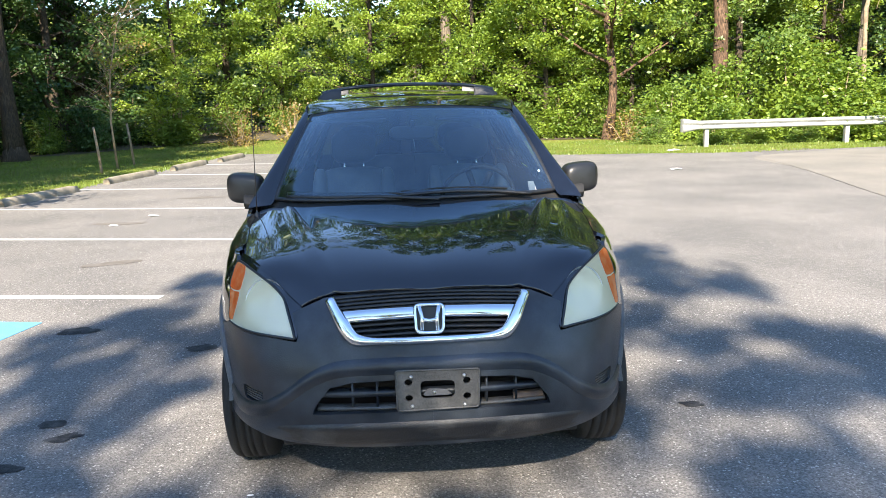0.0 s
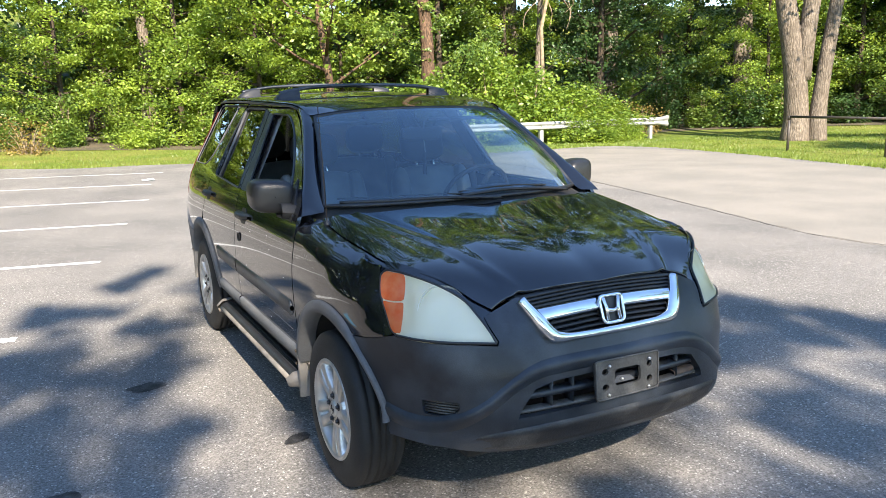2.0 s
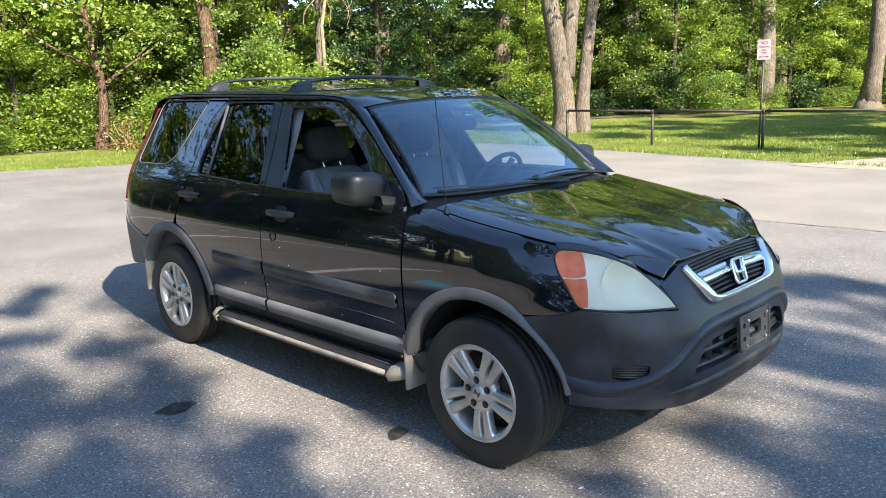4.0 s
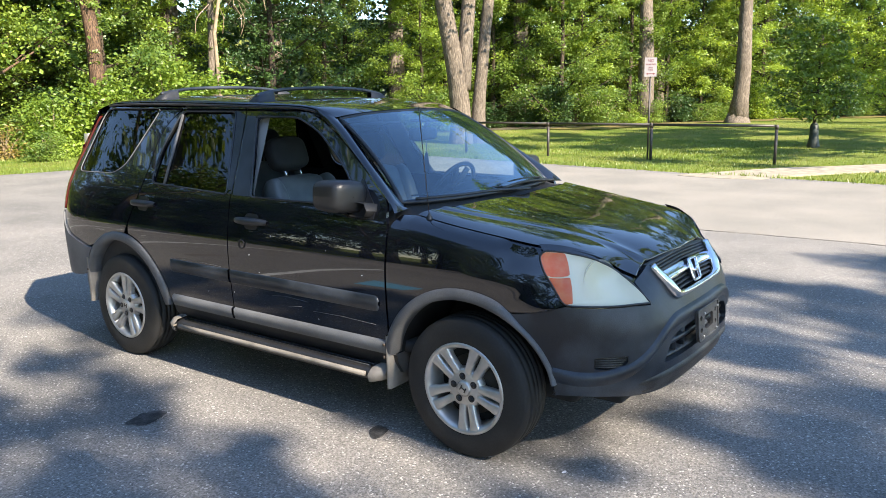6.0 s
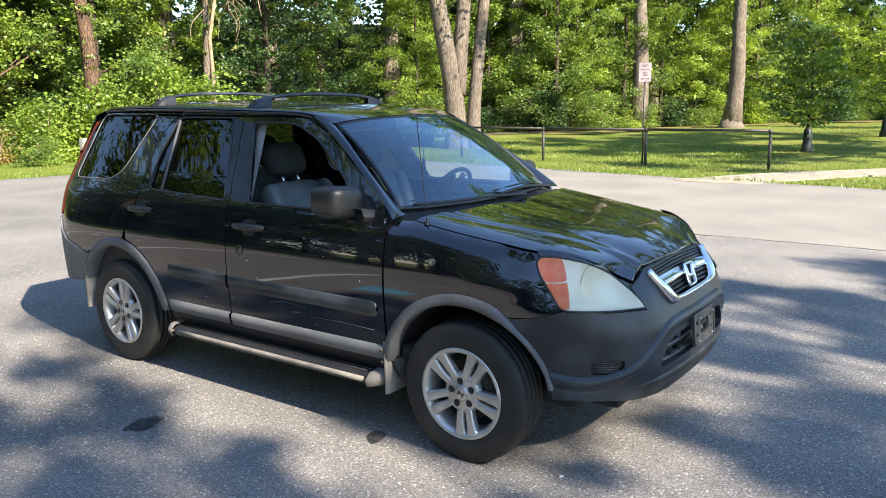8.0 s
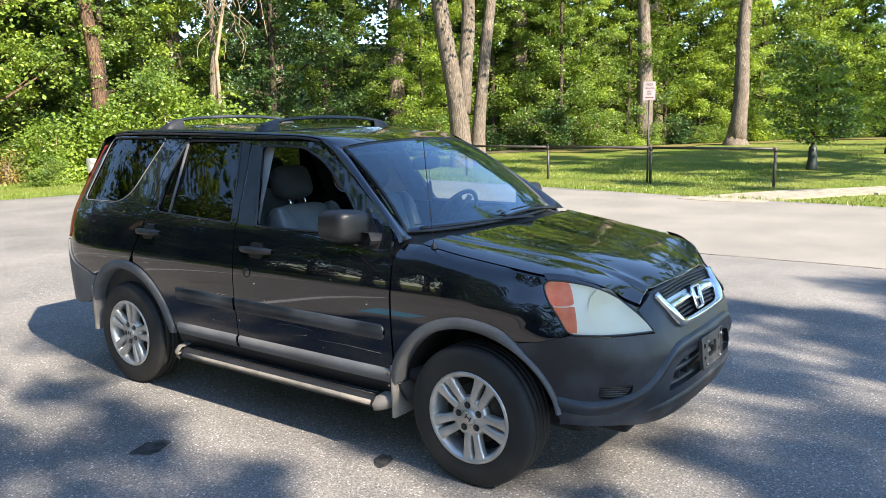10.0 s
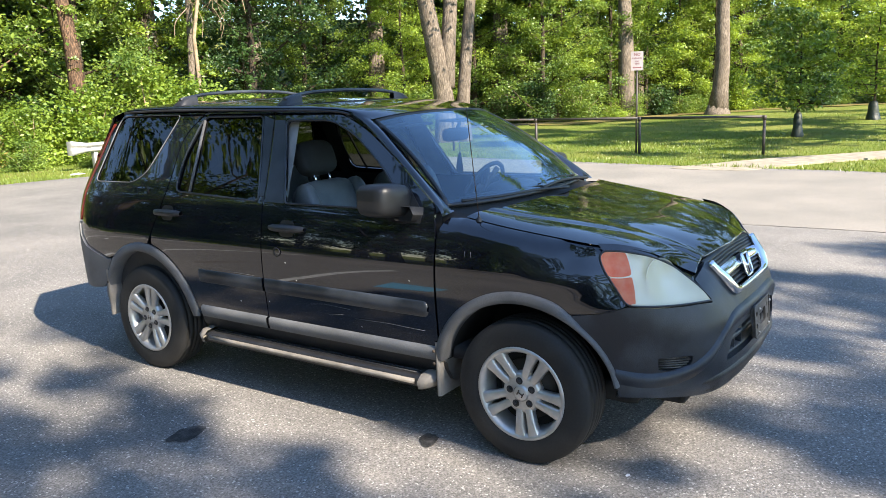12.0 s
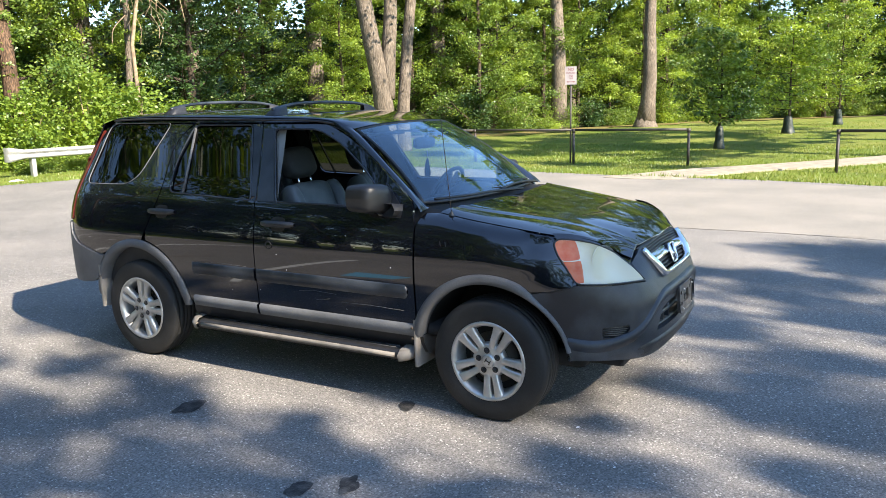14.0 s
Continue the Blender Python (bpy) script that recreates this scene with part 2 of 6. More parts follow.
M["plastic_worn"] = material("scuffed_plastic", (0.05, 0.048, 0.045), 0.5, colour2=(0.10, 0.095, 0.088), scale=14, detail=8, contrast=(0.45, 0.75), fine=0.2, bump=0.2, bump_scale=150)
M["chin"] = material("scuffed_chin_plastic", (0.011, 0.0115, 0.013), 0.5, colour2=(0.085, 0.082, 0.078), scale=7, detail=9, contrast=(0.52, 0.85), fine=0.2, bump=0.15, bump_scale=150)
M["plastic_black"] = material("black_plastic", (0.014, 0.014, 0.015), 0.42, colour2=(0.022, 0.022, 0.023), scale=12, bump=0.1, bump_scale=300)
M["mirror_black"] = material("smooth_black_plastic", (0.011, 0.0117, 0.013), 0.38, colour2=(0.016, 0.0168, 0.018), scale=10, spec=0.45, bump=0.08, bump_scale=300)
M["plastic_tan"] = material("sun_bleached_plastic", (0.235, 0.212, 0.185), 0.65, colour2=(0.155, 0.14, 0.12), scale=9, detail=6, bump=0.15, bump_scale=120)
M["rubber"] = material("tyre_rubber", (0.009, 0.009, 0.009), 0.7, colour2=(0.02, 0.019, 0.018), scale=5, detail=6, fine=0.2, bump=0.15, bump_scale=140)
M["alloy"] = material("silver_alloy", (0.60, 0.59, 0.57), 0.33, 0.75, colour2=(0.42, 0.41, 0.39), scale=9, detail=6, rough_var=0.15)
M["steel_dark"] = material("dark_steel", (0.05, 0.045, 0.04), 0.6, 0.4, colour2=(0.09, 0.065, 0.045), scale=12)
M["chrome"] = material("chrome", (0.86, 0.87, 0.88), 0.07, 1.0, colour2=(0.75, 0.76, 0.78), scale=12, rough_var=0.08)
M["lens_amber"] = material("amber_lens", (0.58, 0.085, 0.012), 0.22, colour2=(0.60, 0.16, 0.05), scale=22, detail=6, spec=0.6)
M["lens_red"] = material("red_lens", (0.075, 0.014, 0.010), 0.2, colour2=(0.05, 0.010, 0.008), scale=12, spec=0.5)
M["reflector"] = material("lamp_reflector", (0.88, 0.87, 0.80), 0.3, 0.5, colour2=(0.66, 0.66, 0.6), scale=8)
M["lens"] = glass_material("hazed_lens", (0.90, 0.91, 0.86), 1.4, 0.54, (1.0, 0.89, 0.60))
# dust haze and gloss tinted blue to paint in the sky's veil
M["glass"] = glass_material("windscreen_glass", (0.60, 0.71, 0.75), 1.6, 0.021, (0.48, 0.57, 0.64), sheen=(0.66, 0.82, 0.92), falloff=2.8)
M["glass_side"] = glass_material("clear_side_glass", (0.80, 0.86, 0.85), 1.4)
M["glass_dark"] = glass_material("privacy_glass", (0.045, 0.05, 0.048), 1.36)
M["headrest"] = material("charcoal_cloth", (0.016, 0.018, 0.019), 0.85, colour2=(0.026, 0.028, 0.029), scale=9, bump=0.2, bump_scale=200)
M["seat"] = material("grey_leather", (0.10, 0.108, 0.110), 0.42, colour2=(0.155, 0.164, 0.163), scale=7, detail=6, bump=0.25, bump_scale=90)
M["interior"] = material("dark_interior", (0.022, 0.022, 0.024), 0.7, colour2=(0.035, 0.035, 0.037), scale=8)
M["interior_light"] = material("grey_interior_trim", (0.20, 0.20, 0.195), 0.7, colour2=(0.26, 0.26, 0.25), scale=8)
M["interior_mid"] = material("grey_headliner", (0.09, 0.09, 0.09), 0.8, colour2=(0.12, 0.12, 0.118), scale=9)
M["underbody"] = material("underbody", (0.012, 0.012, 0.012), 0.9, colour2=(0.02, 0.018, 0.016), scale=8)
M["rust"] = material("rusty_steel", (0.13, 0.085, 0.055), 0.85, colour2=(0.09, 0.06, 0.045), scale=20, bump=0.3)
M["dry_grass"] = material("dry_grass_and_litter", (0.20, 0.145, 0.06), 0.95, colour2=(0.13, 0.13, 0.035), scale=1.2, detail=8, fine=0.5, fine_scale=35, bump=1.0, bump_scale=40, spec=0.1)
M["litter"] = material("white_litter", (0.75, 0.75, 0.74), 0.7)
M["soil"] = material("leaf_litter_soil", (0.10, 0.075, 0.045), 0.95, colour2=(0.06, 0.05, 0.03), scale=3, detail=8, fine=0.5, fine_scale=40, bump=1.0, bump_scale=40)


# ---------- building helpers ----------
def put_mesh(name, data, parent=None):
    ob = new(name, data)
    if parent is not None:
        ob.parent = parent
    return ob


def part(name, bm, mat, parent=None, label="", smooth=True):
    """One bmesh as one mesh object, under a thing or a part."""
    data = bpy.data.meshes.new(name)
    bm.to_mesh(data)
    bm.free()
    for m in (mat if isinstance(mat, (list, tuple)) else [mat]):
        data.materials.append(m)
    if smooth:
        data.shade_smooth()
    ob = put_mesh(name, data, parent)
    if label:
        ob["label"] = label
    return ob


def thing(name, label, category, at=(0, 0, 0), group="", kind="", turn=0.0):
    ob = new(name)
    ob.empty_display_size = 0.2
    ob.matrix_world = pose(*at, 0, 0, turn)
    return tagged(ob, label, category, group, kind)


def raw_part(name, verts, faces, mat, parent=None, label="", smooth=True):
    data = bpy.data.meshes.new(name)
    data.from_pydata([tuple(v) for v in verts], [], faces)
    data.materials.append(mat)
    if smooth:
        data.shade_smooth()
    ob = put_mesh(name, data, parent)
    if label:
        ob["label"] = label
    return ob


def add_box(bm, centre, size, m=None, bevel=0.0):
    r = bmesh.ops.create_cube(bm, size=1.0, matrix=(m or Matrix()) @ Matrix.Translation(centre) @ Matrix.Diagonal((*size, 1)))
    if bevel:
        edges = list({e for v in r["verts"] for e in v.link_edges})
        bmesh.ops.bevel(bm, geom=edges, offset=bevel, segments=2, profile=0.6, affect="EDGES")
    return bm


def box(centre, size, bevel=0.0, m=None):
    return add_box(bmesh.new(), centre, size, m, bevel)


def tube(points, radius, sides=8, closed=False, caps=True):
    """Verts and faces of a pipe along points; radius a number or one for each point."""
    pts = [Vector(p) for p in points]
    n = len(pts)
    rad = radius if isinstance(radius, (list, tuple)) else [radius] * n
    verts, faces = [], []
    ref = None
    for i, p in enumerate(pts):
        a = pts[(i - 1) % n] if closed or i else p
        b = pts[(i + 1) % n] if closed or i < n - 1 else p
        way = (b - a).normalized()
        if ref is None:
            ref = way.orthogonal().normalized()
        ref = (ref - way * ref.dot(way)).normalized()
        side = way.cross(ref)
        for k in range(sides):
            an = 2 * math.pi * k / sides
            verts.append(p + (ref * math.cos(an) + side * math.sin(an)) * rad[i])
    for i in range(n if closed else n - 1):
        j = (i + 1) % n
        for k in range(sides):
            l = (k + 1) % sides
            faces.append((i * sides + k, i * sides + l, j * sides + l, j * sides + k))
    if caps and not closed:
        faces.append(tuple(range(sides - 1, -1, -1)))
        faces.append(tuple((n - 1) * sides + k for k in range(sides)))
    return verts, faces


def merge(*meshes):
    verts, faces = [], []
    for v, f in meshes:
        o = len(verts)
        verts += list(v)
        faces += [tuple(i + o for i in q) for q in f]
    return verts, faces


def lathe(profile, segments=48, axis="x"):
    """Profile of (along, radius) turned about an axis."""
    verts, faces = [], []
    n = len(profile)
    for k in range(segments):
        a = 2 * math.pi * k / segments
        for s, r in profile:
            verts.append((s, r * math.cos(a), r * math.sin(a)) if axis == "x" else (r * math.cos(a), r * math.sin(a), s))
    for k in range(segments):
        l = (k + 1) % segments
        for i in range(n - 1):
            faces.append((k * n + i, l * n + i, l * n + i + 1, k * n + i + 1))
    return verts, faces


def spline(points, per=8, closed=False):
    """Catmull-Rom curve through points of any dimension."""
    p = [np.array(q, float) for q in points]
    n = len(p)
    out = []
    for i in range(n if closed else n - 1):
        a, b = p[i], p[(i + 1) % n]
        z = p[(i - 1) % n] if closed or i else 2 * a - b
        c = p[(i + 2) % n] if closed or i < n - 2 else 2 * b - a
        for k in range(per):
            t = k / per
            out.append(0.5 * (2 * a + (b - z) * t + (2 * z - 5 * a + 4 * b - c) * t * t + (3 * a - z - 3 * b + c) * t ** 3))
    if not closed:
        out.append(p[-1])
    return out


def rounded(poly, r=0.03, seg=5):
    """A polygon with its corners rounded; a point may carry its own radius."""
    out = []
    n = len(poly)
    for i in range(n):
        b = Vector(poly[i][:2])
        a, c = Vector(poly[i - 1][:2]), Vector(poly[(i + 1) % n][:2])
        rr = poly[i][2] if len(poly[i]) > 2 else r
        la, lc = (a - b).length, (c - b).length
        d = min(rr, la * 0.48, lc * 0.48)
        if d < 1e-4:
            out.append(tuple(b))
            continue
        s, e = b + (a - b).normalized() * d, b + (c - b).normalized() * d
        for k in range(seg + 1):
            t = k / seg
            out.append(tuple(s * (1 - t) ** 2 + b * 2 * t * (1 - t) + e * t * t))
    return out


def inside(p, poly):
    x, y = p
    hit = False
    j = len(poly) - 1
    for i in range(len(poly)):
        xi, yi = poly[i][0], poly[i][1]
        xj, yj = poly[j][0], poly[j][1]
        if (yi > y) != (yj > y) and x < (xj - xi) * (y - yi) / (yj - yi) + xi:
            hit = not hit
        j = i
    return hit


def nearest_on(p, polys):
    best, where = 1e9, p
    for poly in polys:
        q = np.array([c[:2] for c in poly], float)
        d = np.roll(q, -1, 0) - q
        w = np.array(p) - q
        t = np.clip((w * d).sum(1) / np.maximum((d * d).sum(1), 1e-12), 0, 1)
        c = q + d * t[:, None]
        e = ((c - np.array(p)) ** 2).sum(1)
        k = int(e.argmin())
        if e[k] < best:
            best, where = e[k], tuple(c[k])
    return where, math.sqrt(best)


def panel(outline, surface, holes=(), cell=0.025, depth=0.018):
    """A sheet on surface(u, v), cut to outline with holes, with edges turned in by depth."""
    polys = [outline, *holes]
    us, vs = [p[0] for p in outline], [p[1] for p in outline]
    u0, v0 = min(us) - cell * 0.37, min(vs) - cell * 0.41
    nu, nv = int((max(us) - u0) / cell) + 2, int((max(vs) - v0) / cell) + 2
    kept = set()
    for i in range(nu):
        for j in range(nv):
            c = (u0 + (i + 0.5) * cell, v0 + (j + 0.5) * cell)
            if inside(c, outline) and not any(inside(c, h) for h in holes):
                kept.add((i, j))
    pts = {}
    for i, j in kept:
        for a, b in ((i, j), (i + 1, j), (i + 1, j + 1), (i, j + 1)):
            pts.setdefault((a, b), (u0 + a * cell, v0 + b * cell))
    edge_pts = set()
    for a, b in pts:
        if not all(k in kept for k in ((a, b), (a - 1, b), (a, b - 1), (a - 1, b - 1))):
            edge_pts.add((a, b))
    for k in edge_pts:
        where, far = nearest_on(pts[k], polys)
        if far < cell * 1.3:
            pts[k] = where
    for poly in polys:
        n = len(poly)
        for i in range(n):
            a, b, c = Vector(poly[i - 1][:2]), Vector(poly[i][:2]), Vector(poly[(i + 1) % n][:2])
            if (b - a).length > 1e-5 and (c - b).length > 1e-5 and (b - a).angle(c - b) > 0.6 and edge_pts:
                k = min(edge_pts, key=lambda q: (pts[q][0] - b.x) ** 2 + (pts[q][1] - b.y) ** 2)
                if (Vector(pts[k]) - b).length < cell:
                    pts[k] = tuple(b)
    keys = sorted(pts)
    index = {k: n for n, k in enumerate(keys)}
    verts = [Vector(surface(*pts[k])) for k in keys]
    faces, used = [], {}
    for i, j in sorted(kept):
        q = [index[k] for k in ((i, j), (i + 1, j), (i + 1, j + 1), (i, j + 1))]
        faces.append(tuple(q))
        for a, b in zip(q, q[1:] + q[:1]):
            used[(a, b)] = used.get((a, b), 0) + 1
    rim = {}
    if depth:
        def low(k):
            if k not in rim:
                u, v = pts[keys[k]]
                e = 0.004
                n = (Vector(surface(u + e, v)) - Vector(surface(u - e, v))).cross(Vector(surface(u, v + e)) - Vector(surface(u, v - e)))
                if n.length < 1e-12:
                    n = Vector((0, 0, 1))
                n.normalize()
                if n.dot(verts[k] - Vector((0, 1.3, 0.7))) < 0:
                    n = -n
                top, down = len(verts), len(verts) + 1
                verts.append(verts[k].copy())
                verts.append(verts[k] - n * depth)
                rim[k] = (top, down)
            return rim[k]
        for (a, b) in list(used):
            if (b, a) not in used:
                (ta, da), (tb, db) = low(a), low(b)
                faces.append((tb, ta, da, db))
    return verts, faces


def grid(rows, closed=False):
    """Verts and faces of a sheet through rows of points."""
    verts = [Vector(p) for r in rows for p in r]
    n = len(rows[0])
    faces = [(i * n + j, i * n + j + 1, (i + 1) * n + j + 1, (i + 1) * n + j) for i in range(len(rows) - 1) for j in range(n - 1)]
    return verts, faces


def table(pairs):
    """A smooth function through (at, value) pairs."""
    pairs = spline(pairs, 10)
    xs, ys = [p[0] for p in pairs], [p[1] for p in pairs]
    return lambda x: float(np.interp(x, xs, ys))


# ---------- ground ----------
def rise(x, y):
    """The park's lawn climbs gently away from the lot."""
    s = min(max((x - 19) / 14, 0), 1)
    t = min(max((y - 21) / 12, 0), 1)
    return 0.22 * s * s * (3 - 2 * s) + 0.5 * t * t * (3 - 2 * t) - 0.03


LOT = [(-5.0, 20.6), (-3.5, 20.7), (-1.2, 18.9), (0.7, 18.6), (2.6, 17.8), (4.6, 16.8), (6.5, 16.4), (8.5, 15.9), (11.5, 16.1), (13.6, 16.0), (14.3, 14.4), (14.1, 11.5), (13.7, 9.2), (13.1, 6.2), (12.75, 4.2), (12.5, 2.6),
       (12.2, -0.1), (11.4, -2.5), (9.5, -6), (7, -12), (-2, -14.6), (-12, -14), (-21, -12), (-21, -3), (-17, 3.5), (-10.5, 6.5), (-6.95, 10), (-6.2, 13.5), (-5.6, 16.5)]
xs = sorted(set([-400, -200, -100, -60] + list(range(-40, 64, 2)) + [80, 120, 220, 400]))
ground_rows = [[(x, y, rise(x, y) + 0.03 * noise.noise((x * 0.3, y * 0.3, 0)) * (0 if -16 < x < 15 and -14 < y < 21 else 1)) for x in xs] for y in xs]
gv, gf = grid(ground_rows)
ground = raw_part("ground", gv, gf, M["grass_ground"])
tagged(ground, "sunlit green lawn with drier patches round the lot", "ground", kind="structure")


def slab(name, outline, top, thick, mat, label, category, kind="structure", per=6, smooth_line=True):
    line = [tuple(p) for p in spline(outline, per, True)] if smooth_line else outline
    bm = bmesh.new()
    vs = [bm.verts.new((p[0], p[1], top)) for p in line]
    f = bm.faces.new(vs)
    if f.normal.z < 0:
        f.normal_flip()
    r = bmesh.ops.extrude_face_region(bm, geom=[f])
    low = [v for v in r["geom"] if isinstance(v, bmesh.types.BMVert)]
    for v in vs:
        v.co.z = top
    for v in low:
        v.co.z = top - thick
    bmesh.ops.triangulate(bm, faces=[q for q in bm.faces if len(q.verts) > 4])
    bmesh.ops.recalc_face_normals(bm, faces=bm.faces)
    ob = part(name, bm, mat, smooth=False)
    return tagged(ob, label, category, kind=kind)


slab("parking_lot", LOT, 0.0, 0.15, M["asphalt"], "worn grey asphalt parking lot with fine stones", "pavement")
PAVING = [(8.3, 14.4), (7.9, 11.6), (7.2, 8.5), (6.6, 6.0), (6.1, 4.2), (5.75, 2.85), (5.75, 1.7), (5.8, -0.9), (5.6, -5), (8.7, -5.2), (10.9, -2.5), (11.8, 0.0), (12.1, 2.6), (12.35, 4.2), (12.7, 6.2), (13.2, 9), (13.6, 11.5), (13.7, 14), (12.6, 15.3), (11, 15.5)]
slab("pale_paving", PAVING, 0.004, 0.03, M["concrete_slab"], "paler tan strip of old paving along the lot's edge", "pavement")
slab("footpath", [(12.0, 3.55), (13.0, 3.1), (14.6, 2.2), (15.6, 1.3), (17.9, -0.5), (21, -2.5), (26, -5), (26, -6.4), (20.6, -3.9), (17.4, -1.7), (15.5, -0.2), (14.3, 0.8), (12.9, 1.7), (11.9, 2.1)], 0.012, 0.1, M["concrete"],
     "pale concrete footpath crossing the lawn", "path")


def flat_strip(name, a, b, width, mat, label, category, z=0.004):
    a, b = Vector((*a, z)), Vector((*b, z))
    n = Vector((-(b - a).y, (b - a).x, 0)).normalized() * width / 2
    rows = []
    steps = max(2, int((b - a).length / 0.15))
    for i in range(steps + 1):
        c = a.lerp(b, i / steps)
        w1, w2 = 1 + 0.12 * noise.noise(c * 5), 1 + 0.12 * noise.noise(c * 5 + Vector((9, 0, 0)))
        rows.append([c - n * w1, c + n * w2])
    ob = raw_part(name, *grid(rows), mat, smooth=False)
    return tagged(ob, label, category, group="bay lines", kind="structure")


for a, b in (((-4.6, 3.49), (-2.10, 3.05)), ((-6.6, 6.74), (-1.37, 5.64)), ((-6.45, 9.40), (-0.84, 8.22)), ((-6.2, 12.10), (-0.24, 10.80)), ((-5.6, 14.82), (0.15, 13.42)), ((-5.0, 17.4), (0.73, 15.98))):
    flat_strip("bay_line", a, b, 0.11, M["white_line"], "worn white parking bay line on asphalt", "road marking")
slab("blue_bay_marking", [(-2.80, 2.41), (-3.00, 2.455), (-3.2, 2.50), (-3.2, 1.88), (-3.05, 1.905), (-2.92, 1.93)], 0.004, 0.01, M["blue_paint"], "faded light blue painted bay marking", "road marking", smooth_line=False)


def blot(name, x, y, rx, ry, mat, label, z=0.004, turn=0.0):
    rnd = random.Random(int(x * 100 + y * 37))
    pts = []
    w = rnd.random() * 9
    for k in range(28):
        a = 2 * math.pi * k / 28
        r = 1 + 0.55 * noise.noise((math.cos(a) * 1.3 + x * 5, math.sin(a) * 1.3 + y * 5, w)) + 0.12 * noise.noise((math.cos(a) * 4, math.sin(a) * 4, w + 3))
        u, v = rx * r * math.cos(a), ry * r * math.sin(a)
        pts.append((x + u * math.cos(turn) - v * math.sin(turn), y + u * math.sin(turn) + v * math.cos(turn), z))
    ob = raw_part(name, pts + [(x, y, z)], [(k, (k + 1) % 28, 28) for k in range(28)], mat, smooth=False)
    return tagged(ob, label, "stain", group="asphalt stains", kind="structure")


for x, y, rx, ry, turn in ((-1.425, 1.60, 0.10, 0.075, 0.2), (-0.875, 0.495, 0.075, 0.045, 0.4), (-2.41, 2.12, 0.14, 0.09, 0), (-1.9, 0.42, 0.07, 0.05, 0), (-1.78, 0.24, 0.08, 0.045, 0.3), (1.38, 0.26, 0.06, 0.035, -0.3),
                           (-2.3, 0.2, 0.13, 0.08, 0.2), (-1.95, -0.08, 0.12, 0.06, 0.1), (9.9, 16.1, 0.9, 0.22, 0.1), (-3.9, 7.4, 0.35, 0.1, 0), (-3.4, 10.1, 0.4, 0.12, 0), (-3.0, 4.6, 0.3, 0.1, 0.3)):
    blot("oil_stain", x, y, rx, ry, M["asphalt_dark"] if abs(x) < 3 and y < 4 else M["crack"], "dark oil stain soaked into the asphalt", turn=turn)
for k, pts in enumerate(([(5.78, 3.0), (6.13, 4.25), (6.62, 6.05), (7.22, 8.55), (7.92, 11.65), (8.32, 14.4)], [(5.76, 2.8), (5.77, 1.7), (5.81, 0.2), (5.79, -1.6)], [(8.4, 14.4), (10.2, 13.6), (12.0, 12.4), (13.5, 11.2)])):
    line = [Vector((p[0] + 0.05 * noise.noise((p[0] * 3, p[1] * 3, k)), p[1], 0.0075)) for p in spline(pts, 14)]
    rows = [[p - Vector((0.006, 0, 0)), p + Vector((0.006 + 0.012 * noise.noise(p * 6), 0, 0))] for p in line]
    tagged(raw_part("paving_crack", *grid(rows), M["crack"], smooth=False), "dark crack between asphalt and pale paving", "crack", kind="structure")


# ---------- plants ----------
def leaves(centres, spread, count, size, seed, droop=0.25, flat=0.5, squash=0.5):
    """Verts and faces of many small folded leaves scattered about the centres."""
    rng = np.random.default_rng(seed)
    c = np.asarray(centres, float)
    pick = rng.integers(0, len(c), count)
    sp = np.asarray(spread, float)
    s = sp[pick][:, None] if sp.ndim else sp
    p = c[pick] + rng.normal(0, 1, (count, 3)) * s * np.array([1, 1, squash])
    way = rng.normal(0, 1, (count, 3)) * np.array([1, 1, flat])
    way[:, 2] -= droop
    way /= np.linalg.norm(way, axis=1)[:, None]
    up = rng.normal(0, 0.8, (count, 3)) + np.array([-0.12, -0.5, 0.75])
    side = np.cross(way, up)
    side /= np.maximum(np.linalg.norm(side, axis=1)[:, None], 1e-6)
    nrm = np.cross(side, way)
    ln = size * rng.uniform(0.65, 1.35, count)[:, None]
    a, b = p - way * ln * 0.5, p + way * ln * 0.5
    mid = p - way * ln * 0.08 + nrm * ln * 0.10
    l, r = mid - side * ln * 0.33, mid + side * ln * 0.33
    v = np.stack([a, l, b, r], 1).reshape(-1, 3)
    k = np.arange(count) * 4
    f = np.concatenate([np.stack([k, k + 1, k + 2], 1), np.stack([k, k + 2, k + 3], 1)])
    return v, f


def fast_mesh(name, v, f, mat):
    data = bpy.data.meshes.new(name)
    v, f = np.asarray(v, np.float32), np.asarray(f, np.int32)
    data.vertices.add(len(v))
    data.vertices.foreach_set("co", v.ravel())
    data.loops.add(f.size)
    data.loops.foreach_set("vertex_index", f.ravel())
    data.polygons.add(len(f))
    data.polygons.foreach_set("loop_start", np.arange(len(f), dtype=np.int32) * f.shape[1])
    data.update(calc_edges=True)
    data.materials.append(mat)
    return data


def limbs(height, radius, seed, spread=0.35, first=0.35, count=9, lean=(0, 0), reach=0.32, kinks=0.12):
    """A tapered trunk with limbs; returns the pipes and the limbs' ends."""
    rnd = random.Random(seed)
    trunk, pieces, tips = [], [], []
    n = 12
    for i in range(n + 1):
        t = i / n
        trunk.append(Vector((lean[0] * t * height + kinks * noise.noise((t * 3, seed, 1)), lean[1] * t * height + kinks * noise.noise((t * 3, seed, 5)), height * t)))
    rad = [radius * (1 - 0.8 * i / n) * (1.35 if i == 0 else 1) for i in range(n + 1)]
    pieces.append(tube(trunk, rad, 10))
    for k in range(count):
        t = first + (0.97 - first) * (k + rnd.random() * 0.6) / count
        i = min(int(t * n), n - 1)
        base = trunk[i].lerp(trunk[i + 1], t * n - i)
